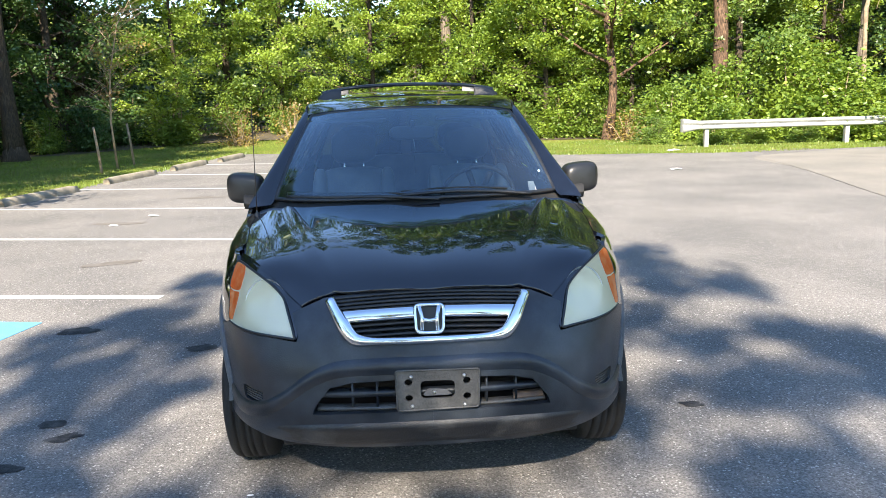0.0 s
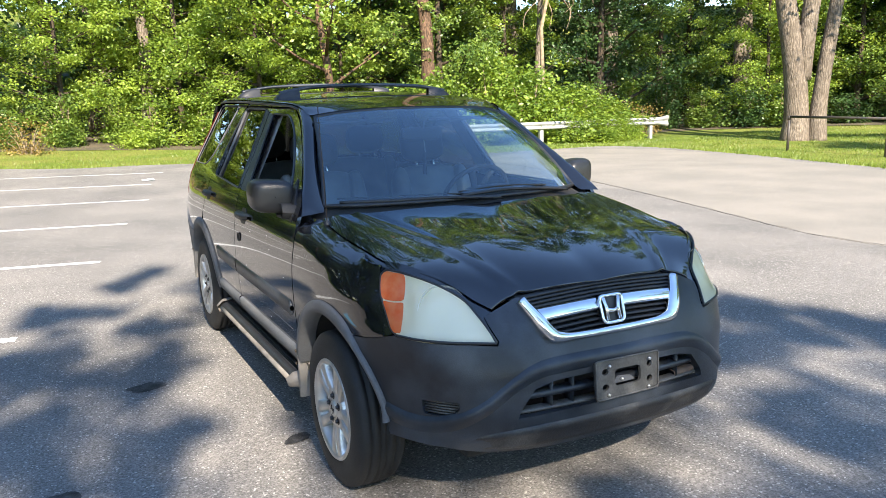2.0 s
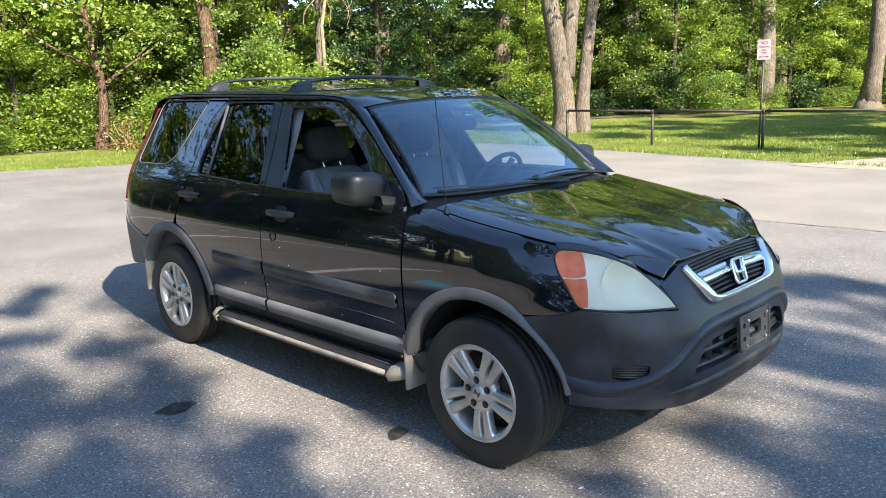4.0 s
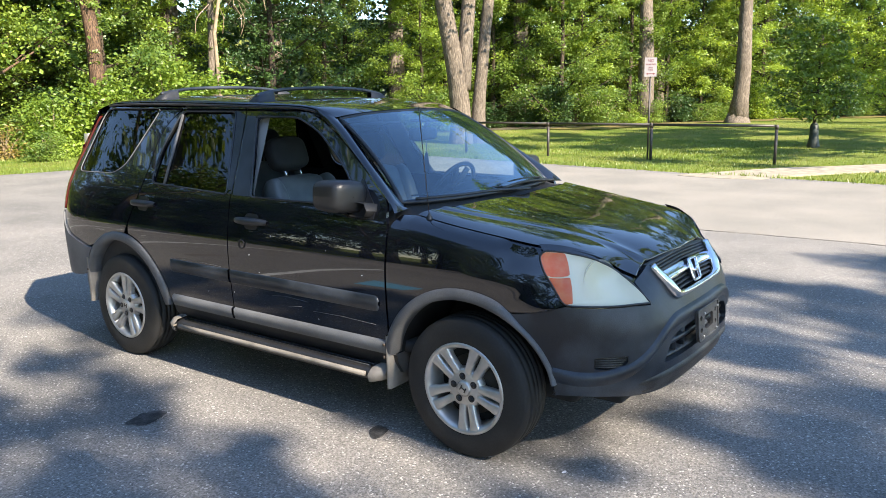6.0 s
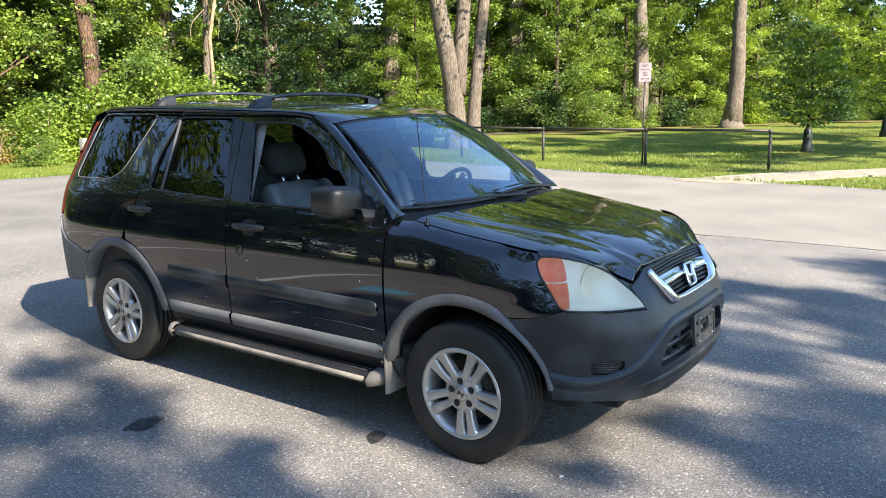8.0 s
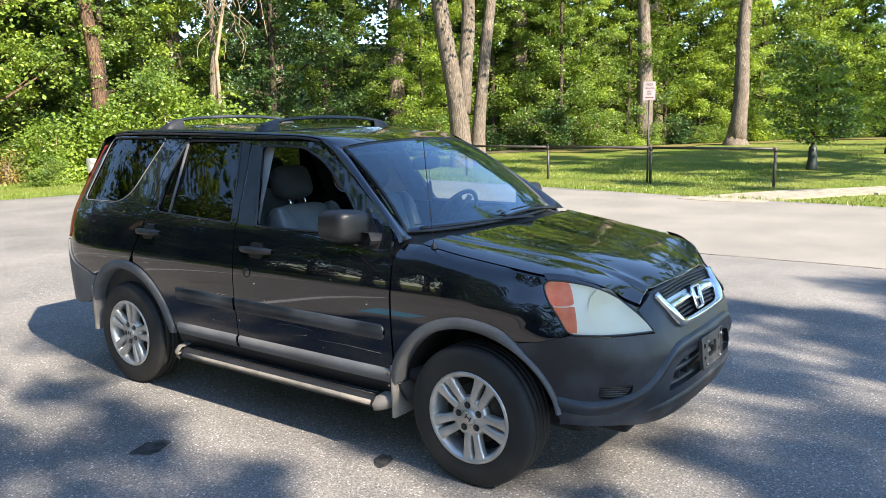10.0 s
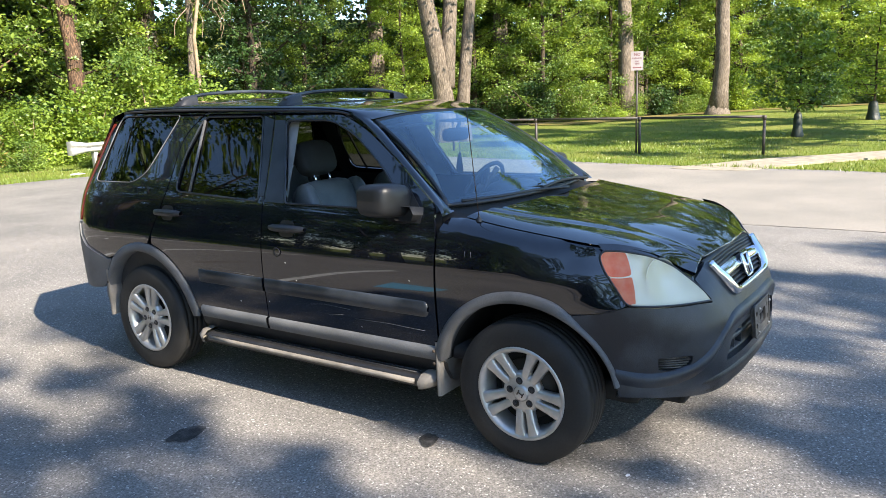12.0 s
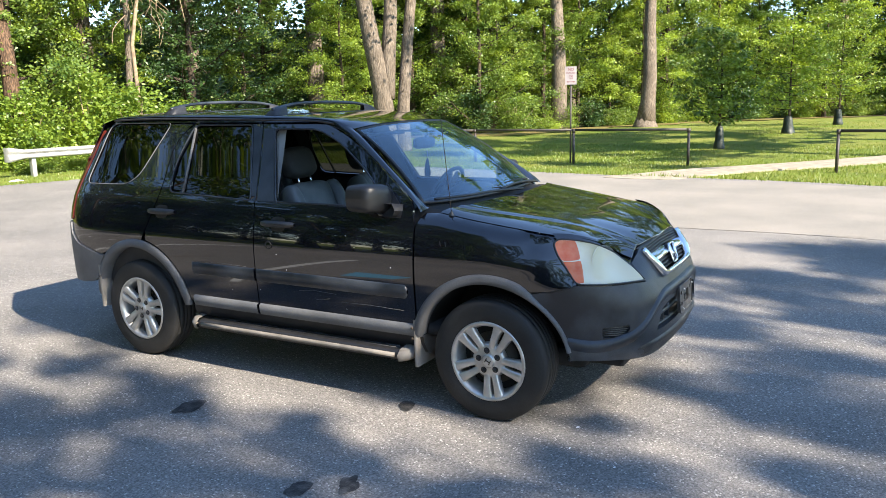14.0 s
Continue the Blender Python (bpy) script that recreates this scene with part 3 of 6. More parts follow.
        a = k * 2.4 + rnd.uniform(-0.4, 0.4)
        ln = height * reach * (1.15 - 0.6 * t) * rnd.uniform(0.75, 1.2)
        out = Vector((math.cos(a), math.sin(a), 0))
        pts = [base + out * ln * s + Vector((0, 0, ln * (spread * s + 0.35 * s * s))) + Vector((rnd.uniform(-1, 1), rnd.uniform(-1, 1), 0)) * ln * 0.05 for s in (0, 0.3, 0.65, 1.0)]
        pieces.append(tube(pts, [rad[i] * 0.5, rad[i] * 0.34, rad[i] * 0.2, 0.012], 6))
        tips += [(p, ln * 0.22) for p in pts[1:]]
        for q in range(2):
            b = pts[1].lerp(pts[3], rnd.random() * 0.7)
            e = b + Vector((math.cos(a + rnd.uniform(-1.2, 1.2)), math.sin(a + rnd.uniform(-1.2, 1.2)), rnd.uniform(-0.1, 0.6))) * ln * 0.45
            pieces.append(tube([b, b.lerp(e, 0.5) + Vector((0, 0, 0.03 * ln)), e], [rad[i] * 0.18, rad[i] * 0.12, 0.008], 5))
            tips.append((e, ln * 0.2))
    tips.append((trunk[-1], height * 0.06))
    return merge(*pieces), tips


TREES = {}


def tree(name, kind_key, at, turn=0.0, scale=1.0, label="", **make):
    """A tree of trunk and crown; alike trees share their meshes."""
    ob = thing(name, label, "tree", (at[0], at[1], rise(*at) if not (-16 < at[0] < 14 and -14 < at[1] < 19) else -0.03), turn=turn)
    if kind_key not in TREES:
        (tv, tf), tips = limbs(make["height"], make["radius"], make["seed"], make.get("spread", 0.35), make.get("first", 0.35), make.get("limbs", 10), make.get("lean", (0, 0)), make.get("reach", 0.32))
        data = bpy.data.meshes.new(kind_key + "_trunk")
        data.from_pydata([tuple(v) for v in tv], [], tf)
        data.materials.append(make["bark"])
        data.shade_smooth()
        v, f = leaves([t[0] for t in tips], [min(max(t[1] * 0.55, 0.17), make.get("clump", 0.30)) for t in tips], make["count"], make["leaf"], make["seed"] + 5, squash=make.get("squash", 0.5))
        TREES[kind_key] = (data, fast_mesh(kind_key + "_crown", v, f, make["leaves"]))
    t, c = TREES[kind_key]
    put_mesh("trunk", t, ob)
    put_mesh("crown", c, ob)
    ob.scale = (scale, scale, scale)
    return ob


BUSH = {}


def bush(name, kind_key, at, turn=0.0, scale=(1, 1, 1), label="", mat=None, seed=1, count=2600, leaf=0.12, z=None):
    """A bush of stems and many leaves in uneven clumps, about two metres each way."""
    ob = thing(name, label, "bush", (at[0], at[1], z if z is not None else max(rise(*at), -0.03)), turn=turn)
    if kind_key not in BUSH:
        rnd = random.Random(seed)
        pieces, cs, sp = [], [], []
        for k in range(16):
            a, r = rnd.uniform(0, 6.28), rnd.uniform(0.1, 1.0)
            e = Vector((math.cos(a) * r, math.sin(a) * r, rnd.uniform(0.35, 2.0) * (1.1 - 0.45 * r)))
            pieces.append(tube([(e.x * 0.15, e.y * 0.15, -0.1), (e.x * 0.55, e.y * 0.55, e.z * 0.6), e], [0.025, 0.016, 0.005], 5))
            cs += [e, Vector((e.x * 0.75, e.y * 0.75, e.z * 0.55)), Vector((e.x * 0.9, e.y * 0.9, e.z * 0.25))]
            sp += [0.26, 0.24, 0.22]
        sv, sf = merge(*pieces)
        data = bpy.data.meshes.new(kind_key + "_stems")
        data.from_pydata([tuple(v) for v in sv], [], sf)
        data.materials.append(M["twig"])
        v, f = leaves(cs, sp, count, leaf, seed + 3)
        BUSH[kind_key] = (data, fast_mesh(kind_key + "_leaves", v, f, mat))
    s, l = BUSH[kind_key]
    tagged(put_mesh("stem_clump", s, ob), kind="stuff")
    put_mesh("foliage", l, ob)
    ob.scale = scale
    return ob


# single trees that stand out
def trunk_line(points, radii, sides=14):
    return tube([tuple(p) for p in spline(points, 5)], [float(r[0]) for r in spline([(r,) for r in radii], 5)], sides)


def twin_trunk_tree():
    ob = thing("twin_trunk_tree", "tall twin-trunked tree with grey bark by the fence", "tree", (19.6, 14.1, -0.03))
    stem = merge(trunk_line([(0, 0, -0.1), (0.02, 0.02, 0.9), (-0.12, 0.1, 2.4), (-0.5, 0.3, 4.6), (-0.9, 0.5, 7.5), (-1.4, 0.4, 12)], [0.47, 0.37, 0.335, 0.29, 0.23, 0.09]),
                 trunk_line([(0.1, -0.05, 1.9), (0.1, -0.12, 3.2), (0.25, -0.2, 5.4), (0.2, -0.1, 8), (0.6, 0.2, 12.5)], [0.26, 0.26, 0.23, 0.18, 0.07]),
                 trunk_line([(0.48, -0.42, -0.1), (0.50, -0.42, 1.2), (0.66, -0.5, 3.0), (0.95, -0.62, 5.4), (1.4, -0.9, 9), (1.9, -1.2, 13)], [0.32, 0.24, 0.21, 0.19, 0.14, 0.05]))
    raw_part("trunk", *stem, M["bark_grey"], ob)
    rnd = random.Random(5)
    cs = [(rnd.gauss(0.3, 2.6), rnd.gauss(0, 2.6), rnd.uniform(6.6, 15)) for _ in range(70)]
    v, f = leaves(cs, [0.6] * 70, 11000, 0.14, 8)
    put_mesh("crown", fast_mesh("crown", v, f, M["leaf_bright"]), ob)


twin_trunk_tree()


def tall_trunk(name, at, radius, lean, bark, label, seed, height=15, z=None, first=0.42, crown="leaf_mid", kinks=0.25, climber=0):
    ob = thing(name, label, "tree", (at[0], at[1], z if z is not None else rise(*at)))
    (tv, tf), tips = limbs(height, radius, seed, first=first, count=9 if first > 0.3 else 16, lean=lean, reach=0.28, kinks=kinks)
    flare = tube([(0, 0, -0.2), (0, 0, 0.12), (0, 0, 0.55)], [radius * 1.9, radius * 1.45, radius * 1.02], 14)
    raw_part("trunk", *merge((tv, tf), flare), bark, ob)
    v, f = leaves([t[0] for t in tips], [max(t[1], 0.3) for t in tips], 4500, 0.16, seed + 9)
    put_mesh("crown", fast_mesh("crown", v, f, M[crown]), ob)
    if climber:
        rc = random.Random(seed)
        cs = [Vector((lean[0] * h, lean[1] * h, h)) + Vector((math.cos(a), math.sin(a), 0)) * radius * 1.25 for h, a in ((rc.uniform(0.3, 5.5), rc.uniform(0, 6.28)) for _ in range(climber))]
        v, f = leaves(cs, [0.10] * len(cs), climber * 26, 0.10, seed + 3)
        tagged(put_mesh("climber", fast_mesh("climber", v, f, M["leaf_mid"]), ob), "leaves of a climber on the bark", kind="stuff")
    return ob


tall_trunk("tall_tree", (35.2, 13.55), 0.46, (-0.004, 0.002), M["bark_grey"], "tall tree with a pale brown bare trunk beyond the lawn", 11)
tall_trunk("tall_tree", (36.8, 9.35), 0.42, (0.03, -0.02), M["bark_grey"], "tall tree with a slightly leaning pale trunk", 12)
tall_trunk("red_barked_tree", (10.45, 21.8), 0.27, (-0.02, 0.0), M["bark_red"], "tall tree with red-brown scaly bark and a climber behind the guardrail", 13, kinks=0.6, climber=26)
tall_trunk("edge_tree", (7.15, 22.8), 0.16, (-0.01, 0.0), M["bark_red"], "slender tree at the wood's edge with brown bark", 14, 10, None, 0.2, "leaf_bright")
tall_trunk("pale_tree", (2.0, 27.8), 0.24, (0.0, 0.0), M["bark_grey"], "pale-trunked tree inside the wood", 15)
tall_trunk("vine_tree", (15.6, 22.6), 0.15, (0.03, 0.01), M["bark_grey"], "thin leaning tree hung with dry vines", 16, kinks=0.5, climber=12)
tall_trunk("dark_tree", (-11.7, 21.5), 0.27, (-0.01, 0.0), M["bark_dark"], "dark thick trunk in the shade of the wood", 17)

# the wood round the lot: trees, thicket and undergrowth
EDGE = [(-20, 18), (-15, 21), (-10.5, 24), (-7.5, 26), (-4, 26.5), (0, 25.4), (3.5, 24), (6.5, 23.6), (9.5, 23.4), (13, 22.6), (16.5, 22.3), (20, 21.9), (23.5, 21.0), (27, 18.4), (30, 14.8), (34, 13.2), (38.5, 12.0), (42.5, 9.8), (47, 7.5), (52, 2), (55, -5), (57, -12)]
edge = spline(EDGE, 10)
rnd = random.Random(42)
KINDS = (("wood_a", dict(height=12, radius=0.14, seed=21, first=0.03, limbs=26, count=27000, leaf=0.115, leaves=M["leaf_mid"], bark=M["bark_dark"], reach=0.2, spread=0.2)),
         ("wood_b", dict(height=10, radius=0.11, seed=22, first=0.02, limbs=26, count=27000, leaf=0.108, leaves=M["leaf_bright"], bark=M["bark_dark"], reach=0.22, spread=0.15)),
         ("wood_c", dict(height=13, radius=0.17, seed=23, first=0.05, limbs=24, count=20000, leaf=0.13, leaves=M["leaf_shaded"], bark=M["bark_dark"], reach=0.22, spread=0.2)),
         ("wood_d", dict(height=8, radius=0.09, seed=24, first=0.02, limbs=24, count=20000, leaf=0.108, leaves=M["leaf_mid"], bark=M["bark_grey"], reach=0.25, spread=0.15)))
TREE_LABEL = {"wood_a": "leafy woodland tree with mid-green leaves", "wood_b": "leafy young tree with bright sunlit leaves", "wood_c": "woodland tree with leaves coloured dark as shade", "wood_d": "low-branched small tree at the wood's edge"}
along = np.cumsum([0] + [float(np.linalg.norm(edge[i + 1] - edge[i])) for i in range(len(edge) - 1)])


def on_edge(s, back):
    x, y = np.interp(s, along, [p[0] for p in edge]), np.interp(s, along, [p[1] for p in edge])
    x2, y2 = np.interp(s + 0.5, along, [p[0] for p in edge]), np.interp(s + 0.5, along, [p[1] for p in edge])
    d = Vector((x2 - x, y2 - y, 0)).normalized()
    return x - d.y * back, y + d.x * back


floor_rows = [[(*on_edge(q, back), rise(*on_edge(q, back)) + 0.02) for back in (-0.6, 2, 6, 12, 20, 30)] for q in np.linspace(0, along[-1] - 1, 60)]
tagged(raw_part("wood_floor", *grid(floor_rows), M["soil"]), "brown leaf litter on the wood's floor", "ground", kind="structure")

dry_rows = [[(*on_edge(q, b), rise(*on_edge(q, b)) + 0.035) for b in (-0.3, -1.0 - 0.3 * noise.noise((q, 1, 0)), -1.5 - 0.9 * noise.noise((q * 0.7, 5, 0)), -2.1 - 1.3 * noise.noise((q * 0.6, 2, 0)))] for q in np.linspace(along[-1] * 0.56, along[-1] * 0.86, 70)]
tagged(raw_part("dry_strip", *grid(dry_rows), M["dry_grass"]), "dry yellow-brown grass at the wood's foot", "ground", kind="structure")
s = 1.0
k = 0
while s < along[-1]:
    back = (1.2, 4.2, 2.4, 6.5)[k % 4] + rnd.uniform(-0.6, 0.8)
    px = on_edge(s, back)[0]
    # light by place: darker leaves stand for shade, brighter ones for sun
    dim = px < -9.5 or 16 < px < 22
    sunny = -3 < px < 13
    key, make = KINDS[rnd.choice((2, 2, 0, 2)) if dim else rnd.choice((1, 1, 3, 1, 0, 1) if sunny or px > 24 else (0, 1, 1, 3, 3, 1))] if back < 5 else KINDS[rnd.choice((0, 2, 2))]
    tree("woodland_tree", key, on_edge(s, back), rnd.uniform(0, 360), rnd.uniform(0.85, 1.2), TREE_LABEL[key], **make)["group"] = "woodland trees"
    s += 1.45 + rnd.uniform(0, 0.5)
    k += 1
BUSHES = (("bush_bright", M["leaf_bright"], 31, 0.105, "bright green bush"), ("bush_mid", M["leaf_mid"], 32, 0.10, "dense green undergrowth bush"), ("bush_dark", M["leaf_shaded"], 33, 0.115, "undergrowth bush with leaves coloured dark as shade"))
s = 0.5
while s < along[-1]:
    # bushes at the left take darkened leaves more often, standing for shade
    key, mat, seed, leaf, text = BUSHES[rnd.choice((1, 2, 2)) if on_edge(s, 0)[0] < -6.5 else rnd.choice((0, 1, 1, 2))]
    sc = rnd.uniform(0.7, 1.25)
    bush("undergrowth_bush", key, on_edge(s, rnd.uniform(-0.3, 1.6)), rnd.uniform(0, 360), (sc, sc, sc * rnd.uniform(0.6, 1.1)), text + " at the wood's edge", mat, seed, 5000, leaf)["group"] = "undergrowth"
    s += 1.15 + rnd.uniform(0, 0.7)
# deep wood behind, its shade put into the darker leaf colour
rng = np.random.default_rng(3)
for n, (b0, b1, mat, cnt, size) in enumerate(((6, 11, M["leaf_shaded"], 130000, 0.30), (11, 20, M["leaf_shaded"], 90000, 0.45))):
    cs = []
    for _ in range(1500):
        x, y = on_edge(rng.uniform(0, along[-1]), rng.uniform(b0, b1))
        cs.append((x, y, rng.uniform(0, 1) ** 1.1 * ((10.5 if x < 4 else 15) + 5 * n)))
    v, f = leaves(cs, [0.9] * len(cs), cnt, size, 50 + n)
    tagged(put_mesh("far_wood", fast_mesh("far_wood", v, f, mat)), "deep wood with leaves coloured dark as shade", "woods", kind="stuff")

# trees on the lot's sunny side, whose crowns shade the car
SHADE = dict(height=13.5, radius=0.32, seed=66, first=0.42, limbs=12, count=18000, leaf=0.19, leaves=M["leaf_mid"], bark=M["bark_grey"], reach=0.44, spread=0.25, clump=0.36, squash=0.7)
# where the shade of single leafy boughs falls on the lot, and their size
BOUGHS = [(x, y, 0.168) for x, y in ((-2.1, 2.5), (-2.42, 2.1), (-2.5, 1.78), (-2.25, 1.1), (-1.9, 1.31), (-1.57, 1.95), (-1.58, 0.62), (-1.95, 0.5), (-1.9, 0.0), (-1.11, 4.65), (-1.83, 3.8), (-1.6, 3.4), (-1.8, 2.65), (-1.43, 1.57), (-2.1, 1.25), (-1.35, 1.0),
                                    (-2.05, 2.0), (-1.6, -0.1), (-1.25, -0.55), (-1.15, -0.85), (-0.85, -1.4), (-0.2, -1.22), (-0.15, -1.65), (-1.28, 2.2), (-1.15, 2.95))]
BOUGHS += [(x, y, 0.21) for x, y in ((2.06, 2.86), (2.5, 2.88), (2.2, 3.6), (2.2, 4.1), (1.7, 2.0), (2.46, 1.74), (2.6, 1.2), (2.8, 0.9), (1.9, 1.45), (1.56, 0.5), (2.0, 0.46), (2.67, 0.6), (2.9, 0.3), (3.05, 0.0), (3.35, -0.2), (3.05, -0.76), (2.6, -0.7), (3.5, -0.9), (2.0, -1.26), (1.8, -1.7),
                                     (2.5, -1.3), (1.75, -0.45), (1.4, -0.55), (1.0, -1.45), (0.55, -1.3), (0.2, -1.55), (0.1, -0.85), (3.1, -1.4), (2.4, -2.0))]
rb = random.Random(77)
BOUGHS += [(x + rb.uniform(-0.08, 0.08), y + rb.uniform(-0.12, 0.12), 0.27) for x in (-0.32, 0.12, 0.58) for y in (0.22, 0.75, 1.45, 2.2, 2.95, 3.7)] + [(-0.62, 0.2, 0.16), (0.86, 0.22, 0.16), (0.9, 0.7, 0.16), (-0.6, 0.66, 0.16), (-0.3, -0.06, 0.13), (-0.57, -0.53, 0.12), (-1.08, -0.26, 0.12)]
for x0, x1, y0, y1, n in ((3.6, 5.0, -4.5, -1.3, 14), (5.0, 8.0, -6.0, -2.4, 12), (-3.0, 3.5, -5.5, -2.2, 30), (-9.0, -3.0, -5.0, -1.8, 16), (-16, -9, -5, 6, 16)):
    BOUGHS += [(rb.uniform(x0, x1), rb.uniform(y0, y1), rb.uniform(0.24, 0.42)) for _ in range(n)]


def shade_trees(stems):
    """Each bough belongs to the nearest stem, and hangs where the sun throws its shade on the lot."""
    ray = SUN_WAY / SUN_WAY.z
    share = {q: [] for q in stems}
    for x, y, r in BOUGHS:
        p = Vector((x, y, 0)) + ray * rb.uniform(9.5, 13.5)
        share[min(stems, key=lambda q: (q[0] - p.x) ** 2 + (q[1] - p.y) ** 2)].append((p, r))
    for n, (sx, sy) in enumerate(stems):
        ob = thing("shade_tree", "tall spreading tree that shades the lot", "tree", (sx, sy, -0.05), group="shade trees")
        base = Vector((sx, sy, 0))
        pieces = [trunk_line([(0, 0, -0.1), (0.1, 0.05, 2.5), (-0.05, 0.1, 5.5), (0.1, 0.2, 9.0), (0.2, 0.4, 12.0)], [0.42, 0.33, 0.28, 0.18, 0.06])]
        cs, sp = [], []
        for p, r in share[(sx, sy)]:
            q = p - base
            a = Vector((0, 0.1, 4.5 + 0.35 * (q.z - 8)))
            mid = a.lerp(q, 0.55) + Vector((0, 0, 0.5))
            pieces.append(tube([tuple(k) for k in spline([a, mid, q], 4)], [0.07, 0.06, 0.05, 0.036, 0.026, 0.018, 0.012, 0.008, 0.005], 5))
            for _ in range(int(120 * r * r) + 1):
                cs.append(q + Vector((rb.gauss(0, 0.6), rb.gauss(0, 0.6), rb.gauss(0, 0.5))) * r)
                sp.append(r * 0.5)
        raw_part("trunk", *merge(*pieces), M["bark_grey"], ob)
        v, f = leaves(cs, sp, len(cs) * 40, 0.12, 90 + n, squash=0.8)
        put_mesh("crown", fast_mesh("crown", v, f, M["leaf_mid"]), ob)


shade_trees([(-11.5, -18.2), (-5.6, -18.6), (-0.6, -18.9), (3.4, -18.4)])
for x, y, turn, sc in ((19, -7.5, 40, 1.05), (25, -8.5, 170, 1.05)):
    tree("lawn_tree", "shade", (x, y), turn, sc, "spreading tree whose shade falls on the lawn", **SHADE)["group"] = "lawn trees"
# unseen tree, added to throw shade on the wood's left side
tree("shade_tree", "shade", (-16.0, 8.0), 30, 0.9, "unseen spreading tree added to shade the wood's edge", **SHADE)["group"] = "shade trees"
# tall trees standing over the wood, in the leaf colour darkened as shade
for k in range(20):
    at = on_edge(4 + k * (along[-1] - 8) / 20 + rnd.uniform(-1, 1), rnd.uniform(3.5, 9))
    if at[0] < 5 and k % 2:
        continue
    tree("tall_wood_tree", "tall", at, rnd.uniform(0, 360), rnd.uniform(1.35, 1.75), "very tall spreading tree over the wood", **{**SHADE, "count": 11000, "leaves": M["leaf_shaded"], "seed": 71})["group"] = "tall trees"
hill = [[(*on_edge(q, back), rise(*on_edge(q, back)) + h) for back, h in ((18, 0), (24, 3), (30, 7), (40, 8))] for q in np.linspace(0, along[-1] - 1, 40)]
tagged(raw_part("far_hillside", *grid(hill), M["grass_ground"]), "wooded rise far behind the trees", "hill", kind="structure")
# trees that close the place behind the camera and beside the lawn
# near ones at the left, unseen, are added for lawn shade and dark reflections
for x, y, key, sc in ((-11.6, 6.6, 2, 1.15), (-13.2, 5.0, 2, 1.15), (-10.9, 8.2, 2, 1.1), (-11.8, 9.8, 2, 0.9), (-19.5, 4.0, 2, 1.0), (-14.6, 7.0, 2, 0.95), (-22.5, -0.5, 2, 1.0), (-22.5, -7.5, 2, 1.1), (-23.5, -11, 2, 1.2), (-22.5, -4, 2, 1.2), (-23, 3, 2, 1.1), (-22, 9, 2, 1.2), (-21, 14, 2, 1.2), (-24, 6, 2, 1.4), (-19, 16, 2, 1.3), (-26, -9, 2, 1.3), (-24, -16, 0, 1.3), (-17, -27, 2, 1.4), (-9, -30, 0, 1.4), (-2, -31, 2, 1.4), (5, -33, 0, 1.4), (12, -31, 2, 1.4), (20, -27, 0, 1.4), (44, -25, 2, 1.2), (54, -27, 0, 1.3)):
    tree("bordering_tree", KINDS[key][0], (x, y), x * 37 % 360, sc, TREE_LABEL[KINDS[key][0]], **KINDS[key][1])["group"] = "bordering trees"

# unseen hedge, added to darken what the car's side reflects
for k in range(22):
    y = -14 + k * 0.95
    x = (-22.2 if y < -3 else -22.2 + (y + 3) * 1.15) - rnd.uniform(0, 1.0)
    bush("bordering_bush", "bush_dark", (x, y), rnd.uniform(0, 360), (1.4, 1.4, rnd.uniform(1.6, 2.3)), "unseen dark bush added to close the lot's far side", M["leaf_shaded"], 33, 3000, 0.14, z=-0.03)["group"] = "undergrowth"


# ---------- the car's shape ----------
# Plan of the body at bumper height, half of it, from the middle of the front round to the middle of the back.
PLAN = np.array(spline([(0, -0.776), (0.2, -0.773), (0.38, -0.757), (0.50, -0.730), (0.60, -0.683), (0.675, -0.615), (0.733, -0.535), (0.785, -0.43), (0.826, -0.31), (0.852, -0.16), (0.864, 0.02), (0.870, 0.2), (0.873, 0.6), (0.873, 1.5), (0.869, 2.3), (0.862, 2.75), (0.852, 3.09),
                        (0.828, 3.28), (0.76, 3.395), (0.6, 3.45), (0.3, 3.475), (0, 3.48)], 12))
PLAN_S = np.concatenate([[0], np.cumsum(np.linalg.norm(np.diff(PLAN, axis=0), axis=1))])
front_off = table([(0.22, -0.09), (0.30, -0.045), (0.36, -0.008), (0.43, 0.012), (0.50, 0.016), (0.57, 0.012), (0.64, 0.006), (0.68, -0.006), (0.743, -0.030), (0.80, -0.056), (0.848, -0.088), (0.90, -0.125), (0.96, -0.18), (1.03, -0.25)])
side_off = table([(0.22, -0.09), (0.30, -0.055), (0.38, -0.028), (0.46, -0.012), (0.60, 0.0), (0.72, 0.008), (0.84, 0.008), (0.93, -0.002), (1.0, -0.016), (1.07, -0.036), (1.10, -0.050), (1.16, -0.080), (1.25, -0.130), (1.35, -0.184), (1.45, -0.236), (1.52, -0.272), (1.60, -0.315), (1.7, -0.38)])
rear_off = table([(0.2, -0.06), (0.45, 0.0), (0.7, 0.0), (0.88, -0.01), (1.0, -0.04), (1.2, -0.11), (1.5, -0.25), (1.63, -0.36), (1.75, -0.5)])
corner_off = table([(0.2, 0), (0.70, 0), (0.76, -0.015), (0.82, -0.042), (0.873, -0.058), (0.93, -0.045), (1.0, -0.03), (1.2, -0.03)])


def u_at_y(y):
    """Length along the plan where the side passes y."""
    k = np.argmin(np.abs(PLAN[:, 1] - y) + np.where(PLAN[:, 0] < 0.7, 5, 0))
    k = int(k)
    lo, hi = max(k - 1, 0), min(k + 1, len(PLAN) - 1)
    return float(np.interp(y, PLAN[lo:hi + 1, 1], PLAN_S[lo:hi + 1]))


def u_at_x(x):
    """Length along the plan where the front is x from the middle."""
